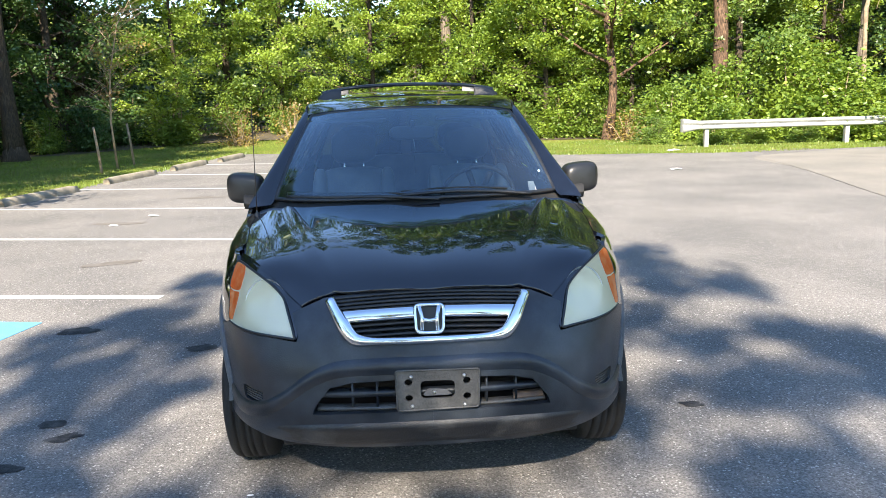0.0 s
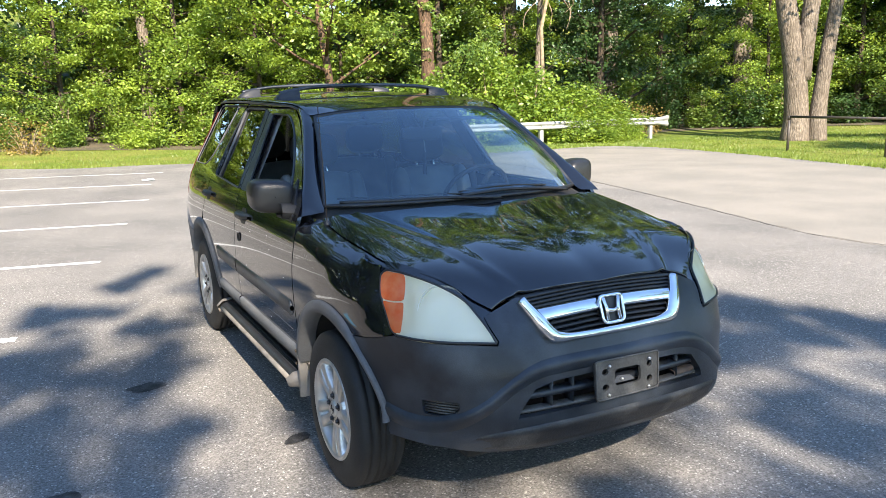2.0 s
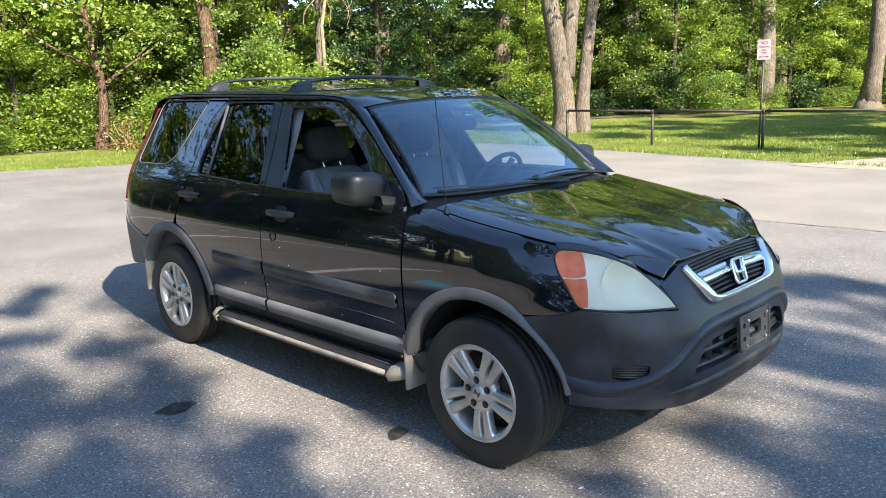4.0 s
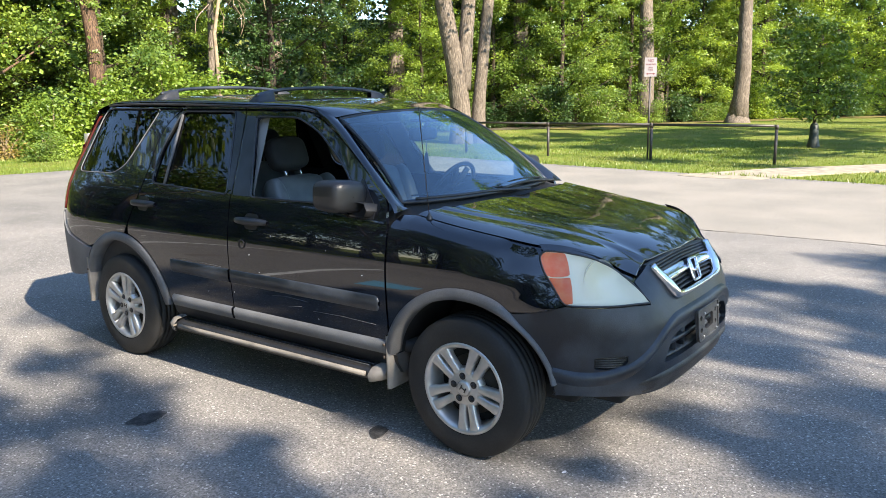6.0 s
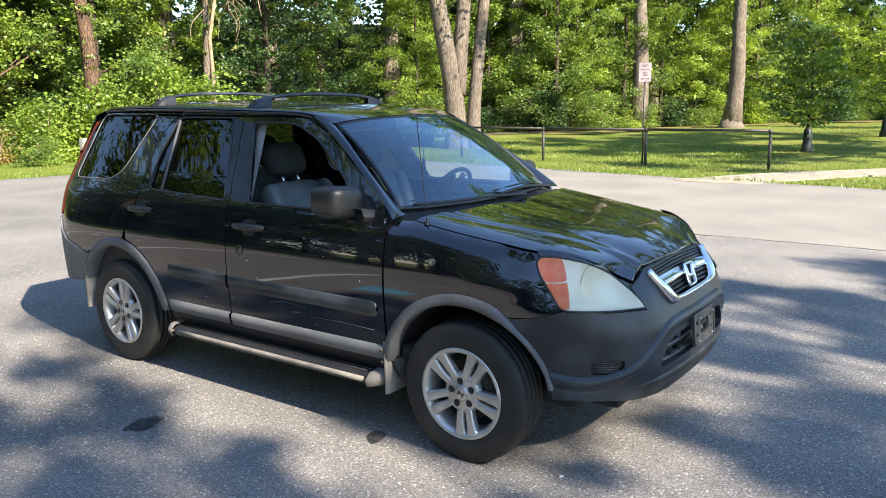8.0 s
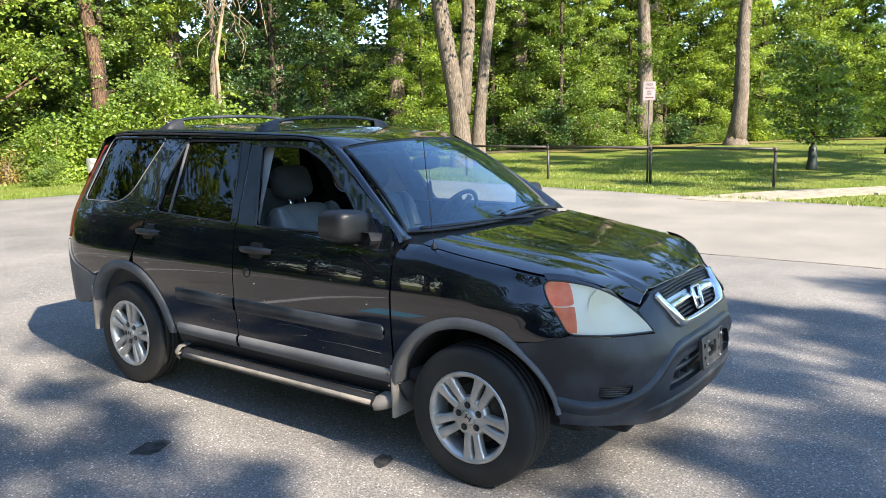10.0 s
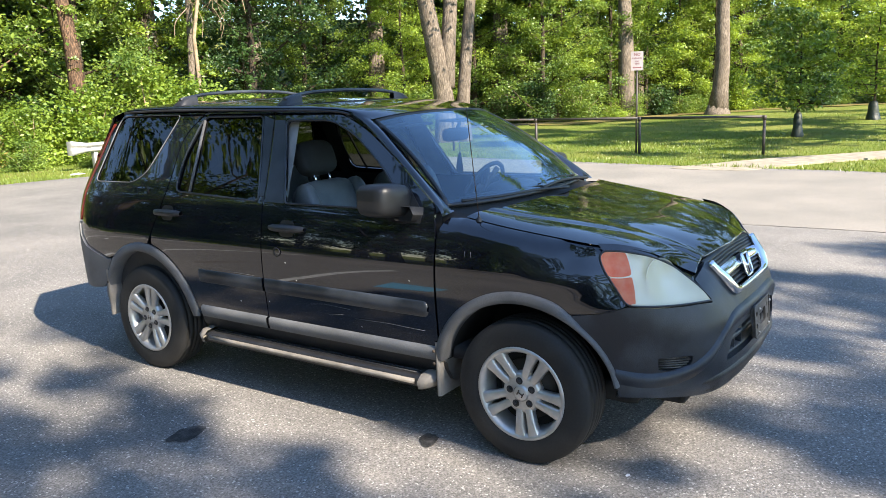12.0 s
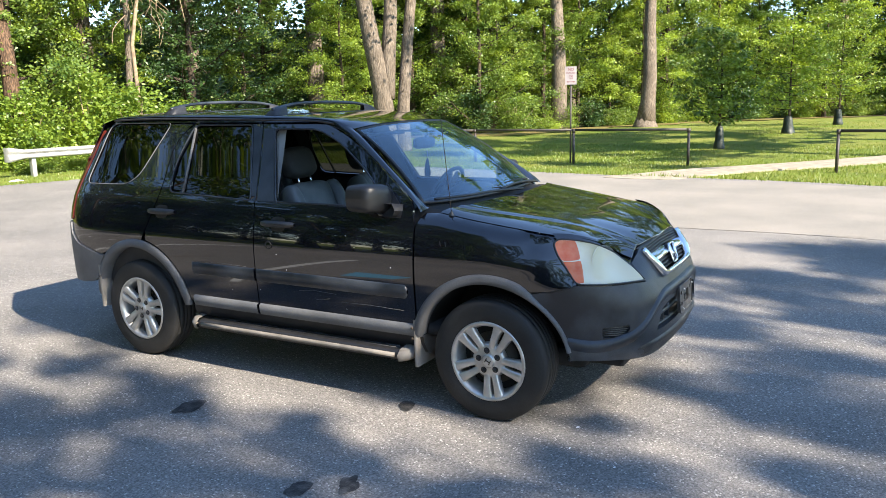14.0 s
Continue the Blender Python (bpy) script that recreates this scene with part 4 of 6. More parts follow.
    h = int(np.argmax(PLAN[:, 0] >= 0.86))
    return float(np.interp(x, PLAN[:h, 0], PLAN_S[:h]))


def body_point(u, z, side=-1, out=0.0):
    """A point of the body's skin: u along the plan, z up, out metres proud of it."""
    x, y = float(np.interp(u, PLAN_S, PLAN[:, 0])), float(np.interp(u, PLAN_S, PLAN[:, 1]))
    e = 0.03
    tx = float(np.interp(u + e, PLAN_S, PLAN[:, 0]) - np.interp(u - e, PLAN_S, PLAN[:, 0]))
    ty = float(np.interp(u + e, PLAN_S, PLAN[:, 1]) - np.interp(u - e, PLAN_S, PLAN[:, 1]))
    l = math.hypot(tx, ty)
    nx, ny = ty / l, -tx / l
    d = side_off(z) * nx * nx + (front_off(z) if ny < 0 else rear_off(z)) * ny * ny
    if ny < 0:
        d += corner_off(z) * 4 * nx * nx * ny * ny
        ahead = min(max(-y / 0.2, 0), 1)
        roll = min(max((z - 0.85) / 0.12, 0), 1)
        tuck = min(max((0.46 - z) / 0.08, 0), 1) * min(max((-y - 0.1) / 0.25, 0), 1)
        d += nx * nx * (0.035 * tuck - 0.040 * ahead * roll * roll * (3 - 2 * roll))
    return Vector((side * (x + nx * (d + out)), y + ny * (d + out), z))


def skin(side, out=0.0):
    return lambda u, z: body_point(u, z, side, out)


def side_skin(side, out=0.0):
    """The same in terms of y along the side."""
    return lambda y, z: body_point(u_at_y(y), z, side, out)


def HU(u, z):
    p = body_point(u, z, 1)
    return (p.x - 0.003, p.y + 0.004, z + 0.004)


# hood rows: middle, crease and edge
HOOD = [((0, -0.655, 0.898), (0.345, -0.622, 0.886), HU(0.505, 0.845)), ((0, -0.60, 0.940), (0.375, -0.565, 0.922), HU(0.595, 0.876)), ((0, -0.50, 0.976), (0.405, -0.465, 0.962), HU(0.71, 0.925)), ((0, -0.36, 1.009), (0.445, -0.33, 1.002), HU(0.86, 0.969)), ((0, -0.27, 1.026), (0.47, -0.24, 1.020), (0.722, -0.30, 0.988)),
        ((0, -0.15, 1.043), (0.50, -0.13, 1.037), (0.742, -0.14, 1.011)), ((0, 0.05, 1.073), (0.57, 0.08, 1.063), (0.765, 0.1, 1.045)), ((0, 0.20, 1.098), (0.62, 0.27, 1.090), (0.757, 0.32, 1.078))]
HOOD_FINE = np.array(spline([np.array(r, float).ravel() for r in HOOD], 8))
for _ in range(60):
    HOOD_FINE[1:-1, :6] += 0.5 * ((HOOD_FINE[:-2, :6] + HOOD_FINE[2:, :6]) / 2 - HOOD_FINE[1:-1, :6])
for _ in range(12):
    HOOD_FINE[1:-1, 6:] += 0.5 * ((HOOD_FINE[:-2, 6:] + HOOD_FINE[2:, 6:]) / 2 - HOOD_FINE[1:-1, 6:])
HOOD_EDGE = [r[6:9] for r in HOOD_FINE]
edge_x = lambda y: float(np.interp(y, [p[1] for p in HOOD_EDGE], [p[0] for p in HOOD_EDGE]))
edge_z = lambda y: float(np.interp(y, [p[1] for p in HOOD_EDGE], [p[2] for p in HOOD_EDGE]))


def hood_row(r):
    m, c, e = r[0:3], r[3:6], r[6:9]
    left = []
    for k in range(13):
        t = k / 12
        p = m * (1 - t) + c * t
        p = p + np.array([0, 0, 0.010 * 4 * t * (1 - t) + 0.013 * max(0, (t - 0.84) / 0.16) ** 2])
        p[1] = m[1] + (c[1] - m[1]) * t * t
        left.append(p)
    for k in range(1, 9):
        t = k / 8
        p = c * (1 - t) + e * t
        p = p + np.array([0, 0, 0.010 * 4 * t * (1 - t) + 0.013 * max(0, 1 - t / 0.25) ** 2])
        left.append(p)
    return [np.array([-p[0], p[1], p[2]]) for p in left[::-1]] + left[1:]


car = thing("car", "black five-door compact SUV parked on shaded asphalt, passenger window open", "car")
rows = [hood_row(r) for r in HOOD_FINE]
low = [p + np.array([0, 0.025, -0.022]) for p in rows[0]]
hood = raw_part("hood", *grid([low] + rows), M["paint"], car, "glossy black hood reflecting trees")


def arc(cy, cz, r, a0, a1, n=28):
    return [(cy + r * math.cos(radians(a0 + (a1 - a0) * k / n)), cz + r * math.sin(radians(a0 + (a1 - a0) * k / n))) for k in range(n + 1)]


FW, RW, HUB = 0.0, 2.62, 0.324
ARCH = 0.415
SEAM_F, SEAM_B, DOOR_LOW = 0.430, 1.545, 0.405
WINDOW_F = [(0.605, 1.10, 0.02), (0.665, 1.165, 0.1), (0.785, 1.282, 0.2), (0.895, 1.362, 0.2), (1.01, 1.442, 0.2), (1.19, 1.515, 0.06), (1.523, 1.518, 0.03), (1.40, 1.098, 0.02)]
WINDOW_R = [(1.60, 1.10, 0.03), (1.71, 1.544, 0.03), (2.215, 1.545, 0.05), (2.318, 1.32, 0.15), (2.316, 1.125, 0.05)]
DOOR_F = [(SEAM_F, DOOR_LOW, 0.01), (SEAM_F, 1.01, 0.03), (0.455, 1.132, 0.03), (0.565, 1.208, 0.1), (0.673, 1.292, 0.1), (0.945, 1.470, 0.15), (1.14, 1.550, 0.15), (1.30, 1.562, 0.1), (1.622, 1.564, 0.02), (SEAM_B, 1.03, 0.1), (SEAM_B, DOOR_LOW, 0.01)]
DOOR_R = [(SEAM_B + 0.007, DOOR_LOW, 0.01), (SEAM_B + 0.007, 1.03, 0.1), (1.629, 1.564, 0.02), (2.2, 1.572, 0.08), (2.375, 1.43, 0.15), (2.385, 1.08, 0.2), (2.505, 0.86, 0.1)] + arc(RW - 0.01, HUB + 0.01, 0.485, 97, 168, 12)[1:] + [(2.11, DOOR_LOW, 0.01)]
QUARTER = [(2.385, 1.578, 0), (3.0, 1.578, 0.0), (3.16, 1.45, 0.0), (3.24, 1.1, 0.0), (3.255, 0.90, 0.0), (3.235, 0.80, 0.05), (3.18, 0.745, 0.0), (3.04, 0.705, 0.0), (2.962, 0.68)] + arc(RW - 0.01, HUB + 0.01, 0.47, 48, 97, 12) + [(2.512, 0.865), (2.394, 1.085, 0.2), (2.384, 1.43, 0.15), (2.21, 1.576, 0)]
WINDOW_Q = [(2.445, 1.562, 0.04), (3.04, 1.561, 0.08), (3.135, 1.155, 0.06), (2.75, 1.160, 0.12), (2.645, 1.215, 0.1)]


def lean_back(line):
    """Upper points of the side set back a little, with the lean of the glass."""
    return [(p[0] + 0.11 * max(0.0, p[1] - 1.1) + (0.05 if p[0] > 2.9 else 0.0), *p[1:]) for p in line]


WINDOW_F, WINDOW_R, WINDOW_Q, DOOR_F, DOOR_R, QUARTER = [lean_back(q) for q in (WINDOW_F, WINDOW_R, WINDOW_Q, DOOR_F, DOOR_R, QUARTER)]


def fender_skin(side):
    def f(y, v):
        ze, xe = edge_z(max(y, -0.24)) - 0.004, edge_x(max(y, -0.24)) + 0.006
        w = min(max((-0.14 - y) / 0.10, 0), 1)
        w = w * w * (3 - 2 * w)
        zs = ze - 0.10
        if v <= zs or w >= 1:
            return body_point(u_at_y(y), v, side)
        p = body_point(u_at_y(y), zs, side)
        a = min((v - zs) / (ze - zs), 1) * radians(78)
        k = (1 - math.cos(a)) / (1 - math.cos(radians(78)))
        x = abs(p.x) + (xe - abs(p.x)) * k
        q = Vector((side * x, p.y, zs + (ze - zs) * math.sin(a) / math.sin(radians(78))))
        return q.lerp(body_point(u_at_y(y), v, side), w)
    return f


FENDER = [(0.419, 0.41), (0.419, 0.99), (0.40, 1.068)] + [(y, edge_z(y) - 0.004) for y in (0.32, 0.2, 0.1, 0.0, -0.1, -0.2)] + [(-0.262, 0.986), (-0.315, 0.985), (-0.330, 0.967), (-0.337, 0.951), (-0.357, 0.900), (-0.40, 0.835), (-0.449, 0.756), (-0.40, 0.738), (-0.33, 0.722)] + arc(FW, HUB, ARCH + 0.02, 117, 12, 26) + [(0.405, 0.41)]


def ring_on_side(cy, cz, r0, r1, a0, a1, side, proud, skin_fn, n=40, slim=None, profile=((0, 0.0), (0.0, 1.0), (0.35, 1.15), (0.75, 1.0), (1.0, 0.35), (1.0, -0.3))):
    rows = []
    for k in range(n + 1):
        a = radians(a0 + (a1 - a0) * k / n)
        row = []
        for t, h in profile:
            r = r0 + (r1 - r0) * t * (1.0 if slim is None or k * (a1 - a0) / n + a0 < slim else max(0.42, 1 - ((a0 + (a1 - a0) * k / n) - slim) / 30))
            y, z = cy + r * math.cos(a), cz + r * math.sin(a)
            row.append(skin_fn(y, z, proud * h if (t, h) != (0, 0.0) else -0.06))
        rows.append(row)
    return grid(rows)


for side in (-1, 1):
    on = lambda y, z, out, side=side: body_point(u_at_y(y), z, side, out)
    fender = raw_part("fender", *panel(FENDER, fender_skin(side), cell=0.022), M["paint"], car, "black front fender with faint scratches")
    door = raw_part("front_door", *panel(rounded(DOOR_F), side_skin(side), [rounded(WINDOW_F)], 0.024), M["paint"], car, "black front door, window wound down" if side < 0 else "black front door")
    rdoor = raw_part("rear_door", *panel(rounded(DOOR_R, 0.0), side_skin(side), [rounded(WINDOW_R)], 0.024), M["paint"], car, "black rear door with tinted window")
    quarter = raw_part("quarter_panel", *panel(rounded(QUARTER, 0.0), side_skin(side), [rounded(WINDOW_Q)], 0.024), M["paint"], car)
    # glass
    raw_part("window_glass", *panel(rounded(WINDOW_Q), side_skin(side, -0.006), cell=0.05, depth=0), M["glass_dark"], quarter, "dark tinted quarter glass")
    raw_part("window_glass", *panel(rounded(WINDOW_R), side_skin(side, -0.012), cell=0.05, depth=0), M["glass_dark"], rdoor, "dark tinted glass")
    if side > 0:
        raw_part("window_glass", *panel(rounded(WINDOW_F), side_skin(side, -0.012), cell=0.05, depth=0), M["glass_side"], door)
    # pillar covers and window seals
    raw_part("pillar_cover", *panel(rounded(lean_back([(1.408, 1.10, 0), (1.530, 1.520, 0), (1.606, 1.522, 0), (1.545, 1.10, 0)])), side_skin(side, 0.004), cell=0.03, depth=0.004), M["plastic"], door, "matt black door pillar cover")
    raw_part("pillar_cover", *panel(rounded(lean_back([(1.560, 1.105, 0), (1.620, 1.524, 0), (1.700, 1.546, 0), (1.592, 1.105, 0)])), side_skin(side, 0.004), cell=0.03, depth=0.004), M["plastic"], rdoor, "matt black door pillar cover")
    for owner, win, where in ((door, WINDOW_F, 1), (rdoor, WINDOW_R, 1), (quarter, WINDOW_Q, 0)):
        line = rounded(win)
        raw_part("window_seal", *tube([on(y, z, 0.001) for y, z in line], 0.0055 if where else 0.004, 6, True), M["plastic"] if where else M["plastic_faded"], owner, "thin rubber window seal")
    raw_part("divider_bar", *tube([on(2.195, 1.122, -0.006), on(2.262, 1.543, -0.006)], 0.009, 6), M["plastic_faded"], rdoor)
    # handles
    for owner, y0, y1, z in ((door, 1.235, 1.490, 0.975), (rdoor, 2.228, 2.475, 1.004)):
        ym = (y0 + y1) / 2
        raw_part("handle_recess", *panel(rounded([(ym - 0.055, z - 0.045), (ym + 0.055, z - 0.045), (ym + 0.055, z + 0.04), (ym - 0.055, z + 0.04)], 0.035), side_skin(side, 0.002), cell=0.012, depth=0.002), M["plastic_black"], owner)
        rows = []
        for k in range(13):
            t = k / 12
            y = y0 + (y1 - y0) * t
            hgt = 0.017 * (0.75 + 0.25 * math.sin(math.pi * t)) * (0.6 if k in (0, 12) else 1)
            pr = 0.012 + 0.026 * min(1, 4 * t * (1 - t) * 1.3)
            rows.append([on(y, z - hgt, 0.0), on(y, z - hgt, pr * 0.8), on(y, z - hgt * 0.4, pr), on(y, z + hgt * 0.4, pr), on(y, z + hgt, pr * 0.8), on(y, z + hgt, 0.0)])
        raw_part("door_handle", *grid(rows), M["plastic_black"], owner, "black plastic door handle")
    # mouldings along the doors
    for owner, y0, y1 in ((door, 0.47, SEAM_B - 0.006), (rdoor, SEAM_B + 0.012, 2.08)):
        tail = 0.035 if owner is door else 0.0
        rows = []
        for y in [y0 + d for d in (0, 0.0012, 0.004, 0.009, 0.016, 0.024, 0.032)] + list(np.linspace(y0 + 0.05, y1, 20)):
            h = 0.039 * (1 if not tail else 0.30 + 0.70 * math.sqrt(max(0.0, 1 - max(0.0, 1 - (y - y0) / 0.026) ** 2)))
            zc = 0.653 + 0.002 * (y - 0.47)
            rows.append([on(y, zc - h, 0.0), on(y, zc - h * 0.88, 0.007), on(y, zc, 0.010), on(y, zc + h * 0.88, 0.007), on(y, zc + h, 0.0)])
        raw_part("side_moulding", *grid(rows), M["plastic"], owner, "black body-side moulding")
        y1b = y1 if owner is door else 2.10
        rows = [[on(y, 0.402, 0.0), on(y, 0.408, 0.014), on(y, 0.44, 0.018), on(y, 0.468, 0.014), on(y, 0.476, 0.0)] for y in np.linspace(y0 - 0.03 if owner is door else y0, y1b, 12)]
        raw_part("sill_trim", *grid(rows), M["plastic_sill"], owner, "faded grey plastic lower door trim")
    # wheel arch trims
    raw_part("wheel_arch_trim", *ring_on_side(FW, HUB, ARCH, ARCH + 0.05, 12, 168, side, 0.016, on, slim=112), M["plastic_faded"], fender, "faded grey wheel arch trim")
    raw_part("wheel_arch_trim", *ring_on_side(RW - 0.01, HUB + 0.01, ARCH + 0.005, ARCH + 0.058, 6, 172, side, 0.016, on), M["plastic_faded"], quarter, "faded grey wheel arch trim")
    # the sill under the doors
    raw_part("sill", *grid([[on(y, 0.40, -0.012), on(y, 0.36, -0.012), on(y, 0.30, -0.03), on(y, 0.26, -0.10), on(y, 0.26, -0.3)] for y in np.linspace(0.40, 2.14, 16)]), M["plastic_black"], car)
    # wheel wells
    for cy, r in ((FW, 0.43), (RW, 0.44)):
        rows = []
        for k in range(21):
            a = radians(6 + 168 * k / 20)
            rows.append([Vector((side * x, cy + r * math.cos(a), HUB + r * math.sin(a))) for x in (0.30, 0.5, 0.7, 0.80)])
        raw_part("wheel_well", *grid(rows), M["underbody"], car)
        raw_part("wheel_well", *panel([(cy + p * r * 1.02, HUB + q * r * 1.02) for p, q in ((math.cos(t), max(math.sin(t), -0.1)) for t in np.linspace(0, 6.28, 25)[:-1])], lambda y, z, side=side: Vector((side * 0.42, y, z)), cell=0.1, depth=0), M["underbody"], car)

# ---------- bumper, lamps and grille ----------
UX, UY = u_at_x, u_at_y
LAMP = [(0.500, 0.745, 0.012), (0.60, 0.752, 0.1), (0.72, 0.753, 0.1), (0.80, 0.754, 0.1), (0.912, 0.758, 0.03), (0.962, 0.835, 0.1), (1.008, 0.900, 0.05), (1.030, 0.951, 0.03), (1.008, 0.972, 0.02), (0.94, 0.970, 0.05), (0.83, 0.951, 0.1), (0.715, 0.914, 0.1), (0.60, 0.860, 0.1), (0.540, 0.806, 0.08)]
LAMP_LINE = rounded(LAMP)
BUMPER = [(0, 0.325), (UX(0.3), 0.33), (UX(0.5), 0.345), (UX(0.66), 0.364), (UY(-0.47), 0.368, 0.03), (UY(-0.412), 0.368, 0.02)] + [(UY(y), z) for y, z in arc(FW, HUB, ARCH + 0.012, 172, 118, 16)] + \
         [(UY(-0.33), 0.720), (UY(-0.40), 0.736), (0.914, 0.752), (0.80, 0.746), (0.70, 0.745), (0.60, 0.744), (0.497, 0.735, 0.02), (0.492, 0.750, 0.02), (0.530, 0.810), (0.540, 0.828), (0.508, 0.841), (0.46, 0.858), (0.42, 0.872), (0.395, 0.883), (0.378, 0.880), (UX(0.312), 0.757, 0.05), (UX(0.275), 0.734, 0.04), (UX(0.12), 0.726), (0, 0.724)]
INTAKE = [(-0.01, 0.484), (0.435, 0.474, 0.02), (0.427, 0.502, 0.02), (0.37, 0.574, 0.03), (0.29, 0.594, 0.03), (-0.01, 0.604)]
FOG = [(0.667, 0.484, 0.012), (0.782, 0.482, 0.012), (0.786, 0.536, 0.012), (0.655, 0.542, 0.012), (0.625, 0.534, 0.012)]
bumper = thing("front_bumper", "", "")
bumper.parent = car
for side in (-1, 1):
    raw_part("bumper_skin", *panel(BUMPER, skin(side), [INTAKE, rounded(FOG)], 0.018, 0.03), M["plastic"], bumper, "weathered dark grey plastic bumper skin")
    # ridge over the intake, sweeping down to the corners
    ridge = [(0, 0.660), (0.2, 0.661), (0.35, 0.651), (0.45, 0.607), (0.55, 0.533), (0.65, 0.480), (0.75, 0.457), (0.85, 0.453), (0.955, 0.468)]
    line = spline(ridge, 8)
    raw_part("bumper_ridge", *grid([[body_point(p[0], p[1] + d, side, o) for d, o in ((0.022, -0.004), (0.010, 0.010), (-0.004, 0.014), (-0.022, 0.010), (-0.05, -0.004))] for p in line]), M["plastic"], bumper, "faded raised ridge of the bumper")
    raw_part("fog_cover", *panel(rounded(FOG), skin(side, -0.022), cell=0.02, depth=0), M["plastic_black"], bumper, "slatted fog lamp blank")
    for k in range(5):
        z = 0.492 + 0.010 * k
        raw_part("fog_slat", *tube([body_point(0.668 - 0.008 * k, z, side, -0.010), body_point(0.72, z, side, -0.010), body_point(0.778, z, side, -0.010)], 0.0034, 5), M["plastic_worn"], bumper)
    # strip of body colour between headlight and hood
    la = spline([(0.500, 0.750), (0.540, 0.806), (0.60, 0.860), (0.715, 0.914), (0.83, 0.951), (0.94, 0.970), (1.015, 0.972)], 6)
    hb = spline([(0.494, 0.800), (0.512, 0.846), (0.595, 0.884), (0.71, 0.933), (0.83, 0.970), (0.94, 0.992), (1.04, 0.998)], 6)
    raw_part("lamp_strip", *grid([[body_point(a[0] * (1 - t) + b[0] * t, a[1] * (1 - t) + b[1] * t, side, -0.004 - 0.012 * t) for t in (-0.15, 0.2, 0.6, 1.0)] for a, b in zip(la, hb)]), M["paint"], car, "black strip over the headlight")
    # headlight
    lamp = thing("headlight", "", "")
    lamp.parent = car
    lamp["label"] = "clouded headlight with amber turn signal"
    raw_part("lens", *panel(LAMP_LINE, skin(side, 0.006), cell=0.016, depth=0.02), M["lens"], lamp, "clouded clear plastic lens")
    raw_part("housing", *panel(LAMP_LINE, skin(side, -0.045), cell=0.025, depth=0), M["reflector"], lamp)
    raw_part("lamp_edge", *tube([body_point(u, z, side, 0.004) for u, z in LAMP_LINE], 0.005, 6, True), M["plastic_black"], lamp)
    raw_part("turn_signal", *panel(rounded([(0.985, 0.873, 0.006), (1.006, 0.903, 0.02), (1.024, 0.950, 0.012), (1.008, 0.968, 0.012), (0.916, 0.964, 0.010), (0.900, 0.925, 0.02), (0.890, 0.876, 0.010), (0.935, 0.870, 0.02)]), skin(side, 0.008), cell=0.014, depth=0.006), M["lens_amber"], lamp, "amber turn signal lens")
    raw_part("side_marker", *panel(rounded([(0.913, 0.765, 0.006), (0.958, 0.836, 0.02), (0.980, 0.868, 0.006), (0.935, 0.865, 0.02), (0.889, 0.870, 0.008), (0.879, 0.82, 0.02), (0.876, 0.764, 0.006)]), skin(side, 0.008), cell=0.014, depth=0.006), M["lens_amber"], lamp, "amber side marker lens")
    c = body_point(0.745, 0.842, side, -0.03)
    d = Vector((side * 0.45, -1, 0.25)).normalized()
    v, f = lathe([(0.012, 0.090), (0.006, 0.083), (-0.02, 0.062), (-0.035, 0.028), (-0.03, 0.016), (-0.008, 0.014), (-0.008, 0.0)], 28)
    turn = d.to_track_quat("X", "Z").to_matrix()
    raw_part("reflector_bowl", [c + turn @ Vector(p) for p in v], f, M["reflector"], lamp)

# behind the intake
raw_part("intake_backing", *grid([[Vector((x, -0.60 + 0.12 * abs(x), z)) for x in np.linspace(-0.5, 0.5, 9)] for z in (0.36, 0.64)]), M["underbody"], bumper)
def front_y(x, z, out=0.0):
    return body_point(UX(abs(x)), z, -1, out).y
def cross_bar(name, z, x0, x1, r, out, mat, owner, label="", n=18, h=None):
    rows = []
    for x in np.linspace(x0, x1, n):
        y = front_y(x, z, out)
        hh = h or r
        rows.append([(x, y + 0.03, z + hh), (x, y, z + hh), (x, y - r * 0.6, z + hh * 0.4), (x, y - r * 0.6, z - hh * 0.4), (x, y, z - hh), (x, y + 0.03, z - hh)])
    return raw_part(name, *grid(rows), mat, owner, label)
for side in (-1, 1):
    rows = []
    for u in np.linspace(0, UX(0.60), 20):
        e = 1 - (u / UX(0.60)) ** 5
        rows.append([body_point(u, z, side, o) for z, o in ((0.442 - 0.03 * (1 - e), -0.002), (0.432 - 0.025 * (1 - e), 0.011 * e - 0.003), (0.415 - 0.015 * (1 - e), 0.015 * e - 0.003), (0.40, 0.008 * e - 0.003), (0.372, 0.006 * e - 0.003), (0.352 + 0.02 * (1 - e), 0.008 * e - 0.003), (0.338 + 0.032 * (1 - e), -0.006))])
    raw_part("chin", *grid(rows), M["chin"], bumper, "scuffed black chin under the intake")
cross_bar("intake_bar", 0.542, -0.40, 0.40, 0.012, -0.028, M["plastic"], bumper, h=0.013)
cross_bar("intake_sill", 0.486, -0.42, 0.42, 0.012, -0.03, M["plastic_worn"], bumper, "dusty lower edge of the intake", h=0.008)
cross_bar("intake_rust", 0.498, 0.30, 0.415, 0.010, -0.035, M["rust"], bumper, "rusty steel showing behind the intake", h=0.012)
for x in (-0.29, -0.2, 0.2, 0.31):
    part("intake_fin", box((x, front_y(x, 0.54, -0.05), 0.54), (0.008, 0.05, 0.12)), M["plastic"], bumper)
# plate bracket with no plate
BX = 0.019
def plate_bracket():
    outline = rounded([(BX - 0.147, 0.491, 0.012), (BX + 0.147, 0.494, 0.012), (BX + 0.152, 0.633, 0.012), (BX - 0.149, 0.638, 0.012)])
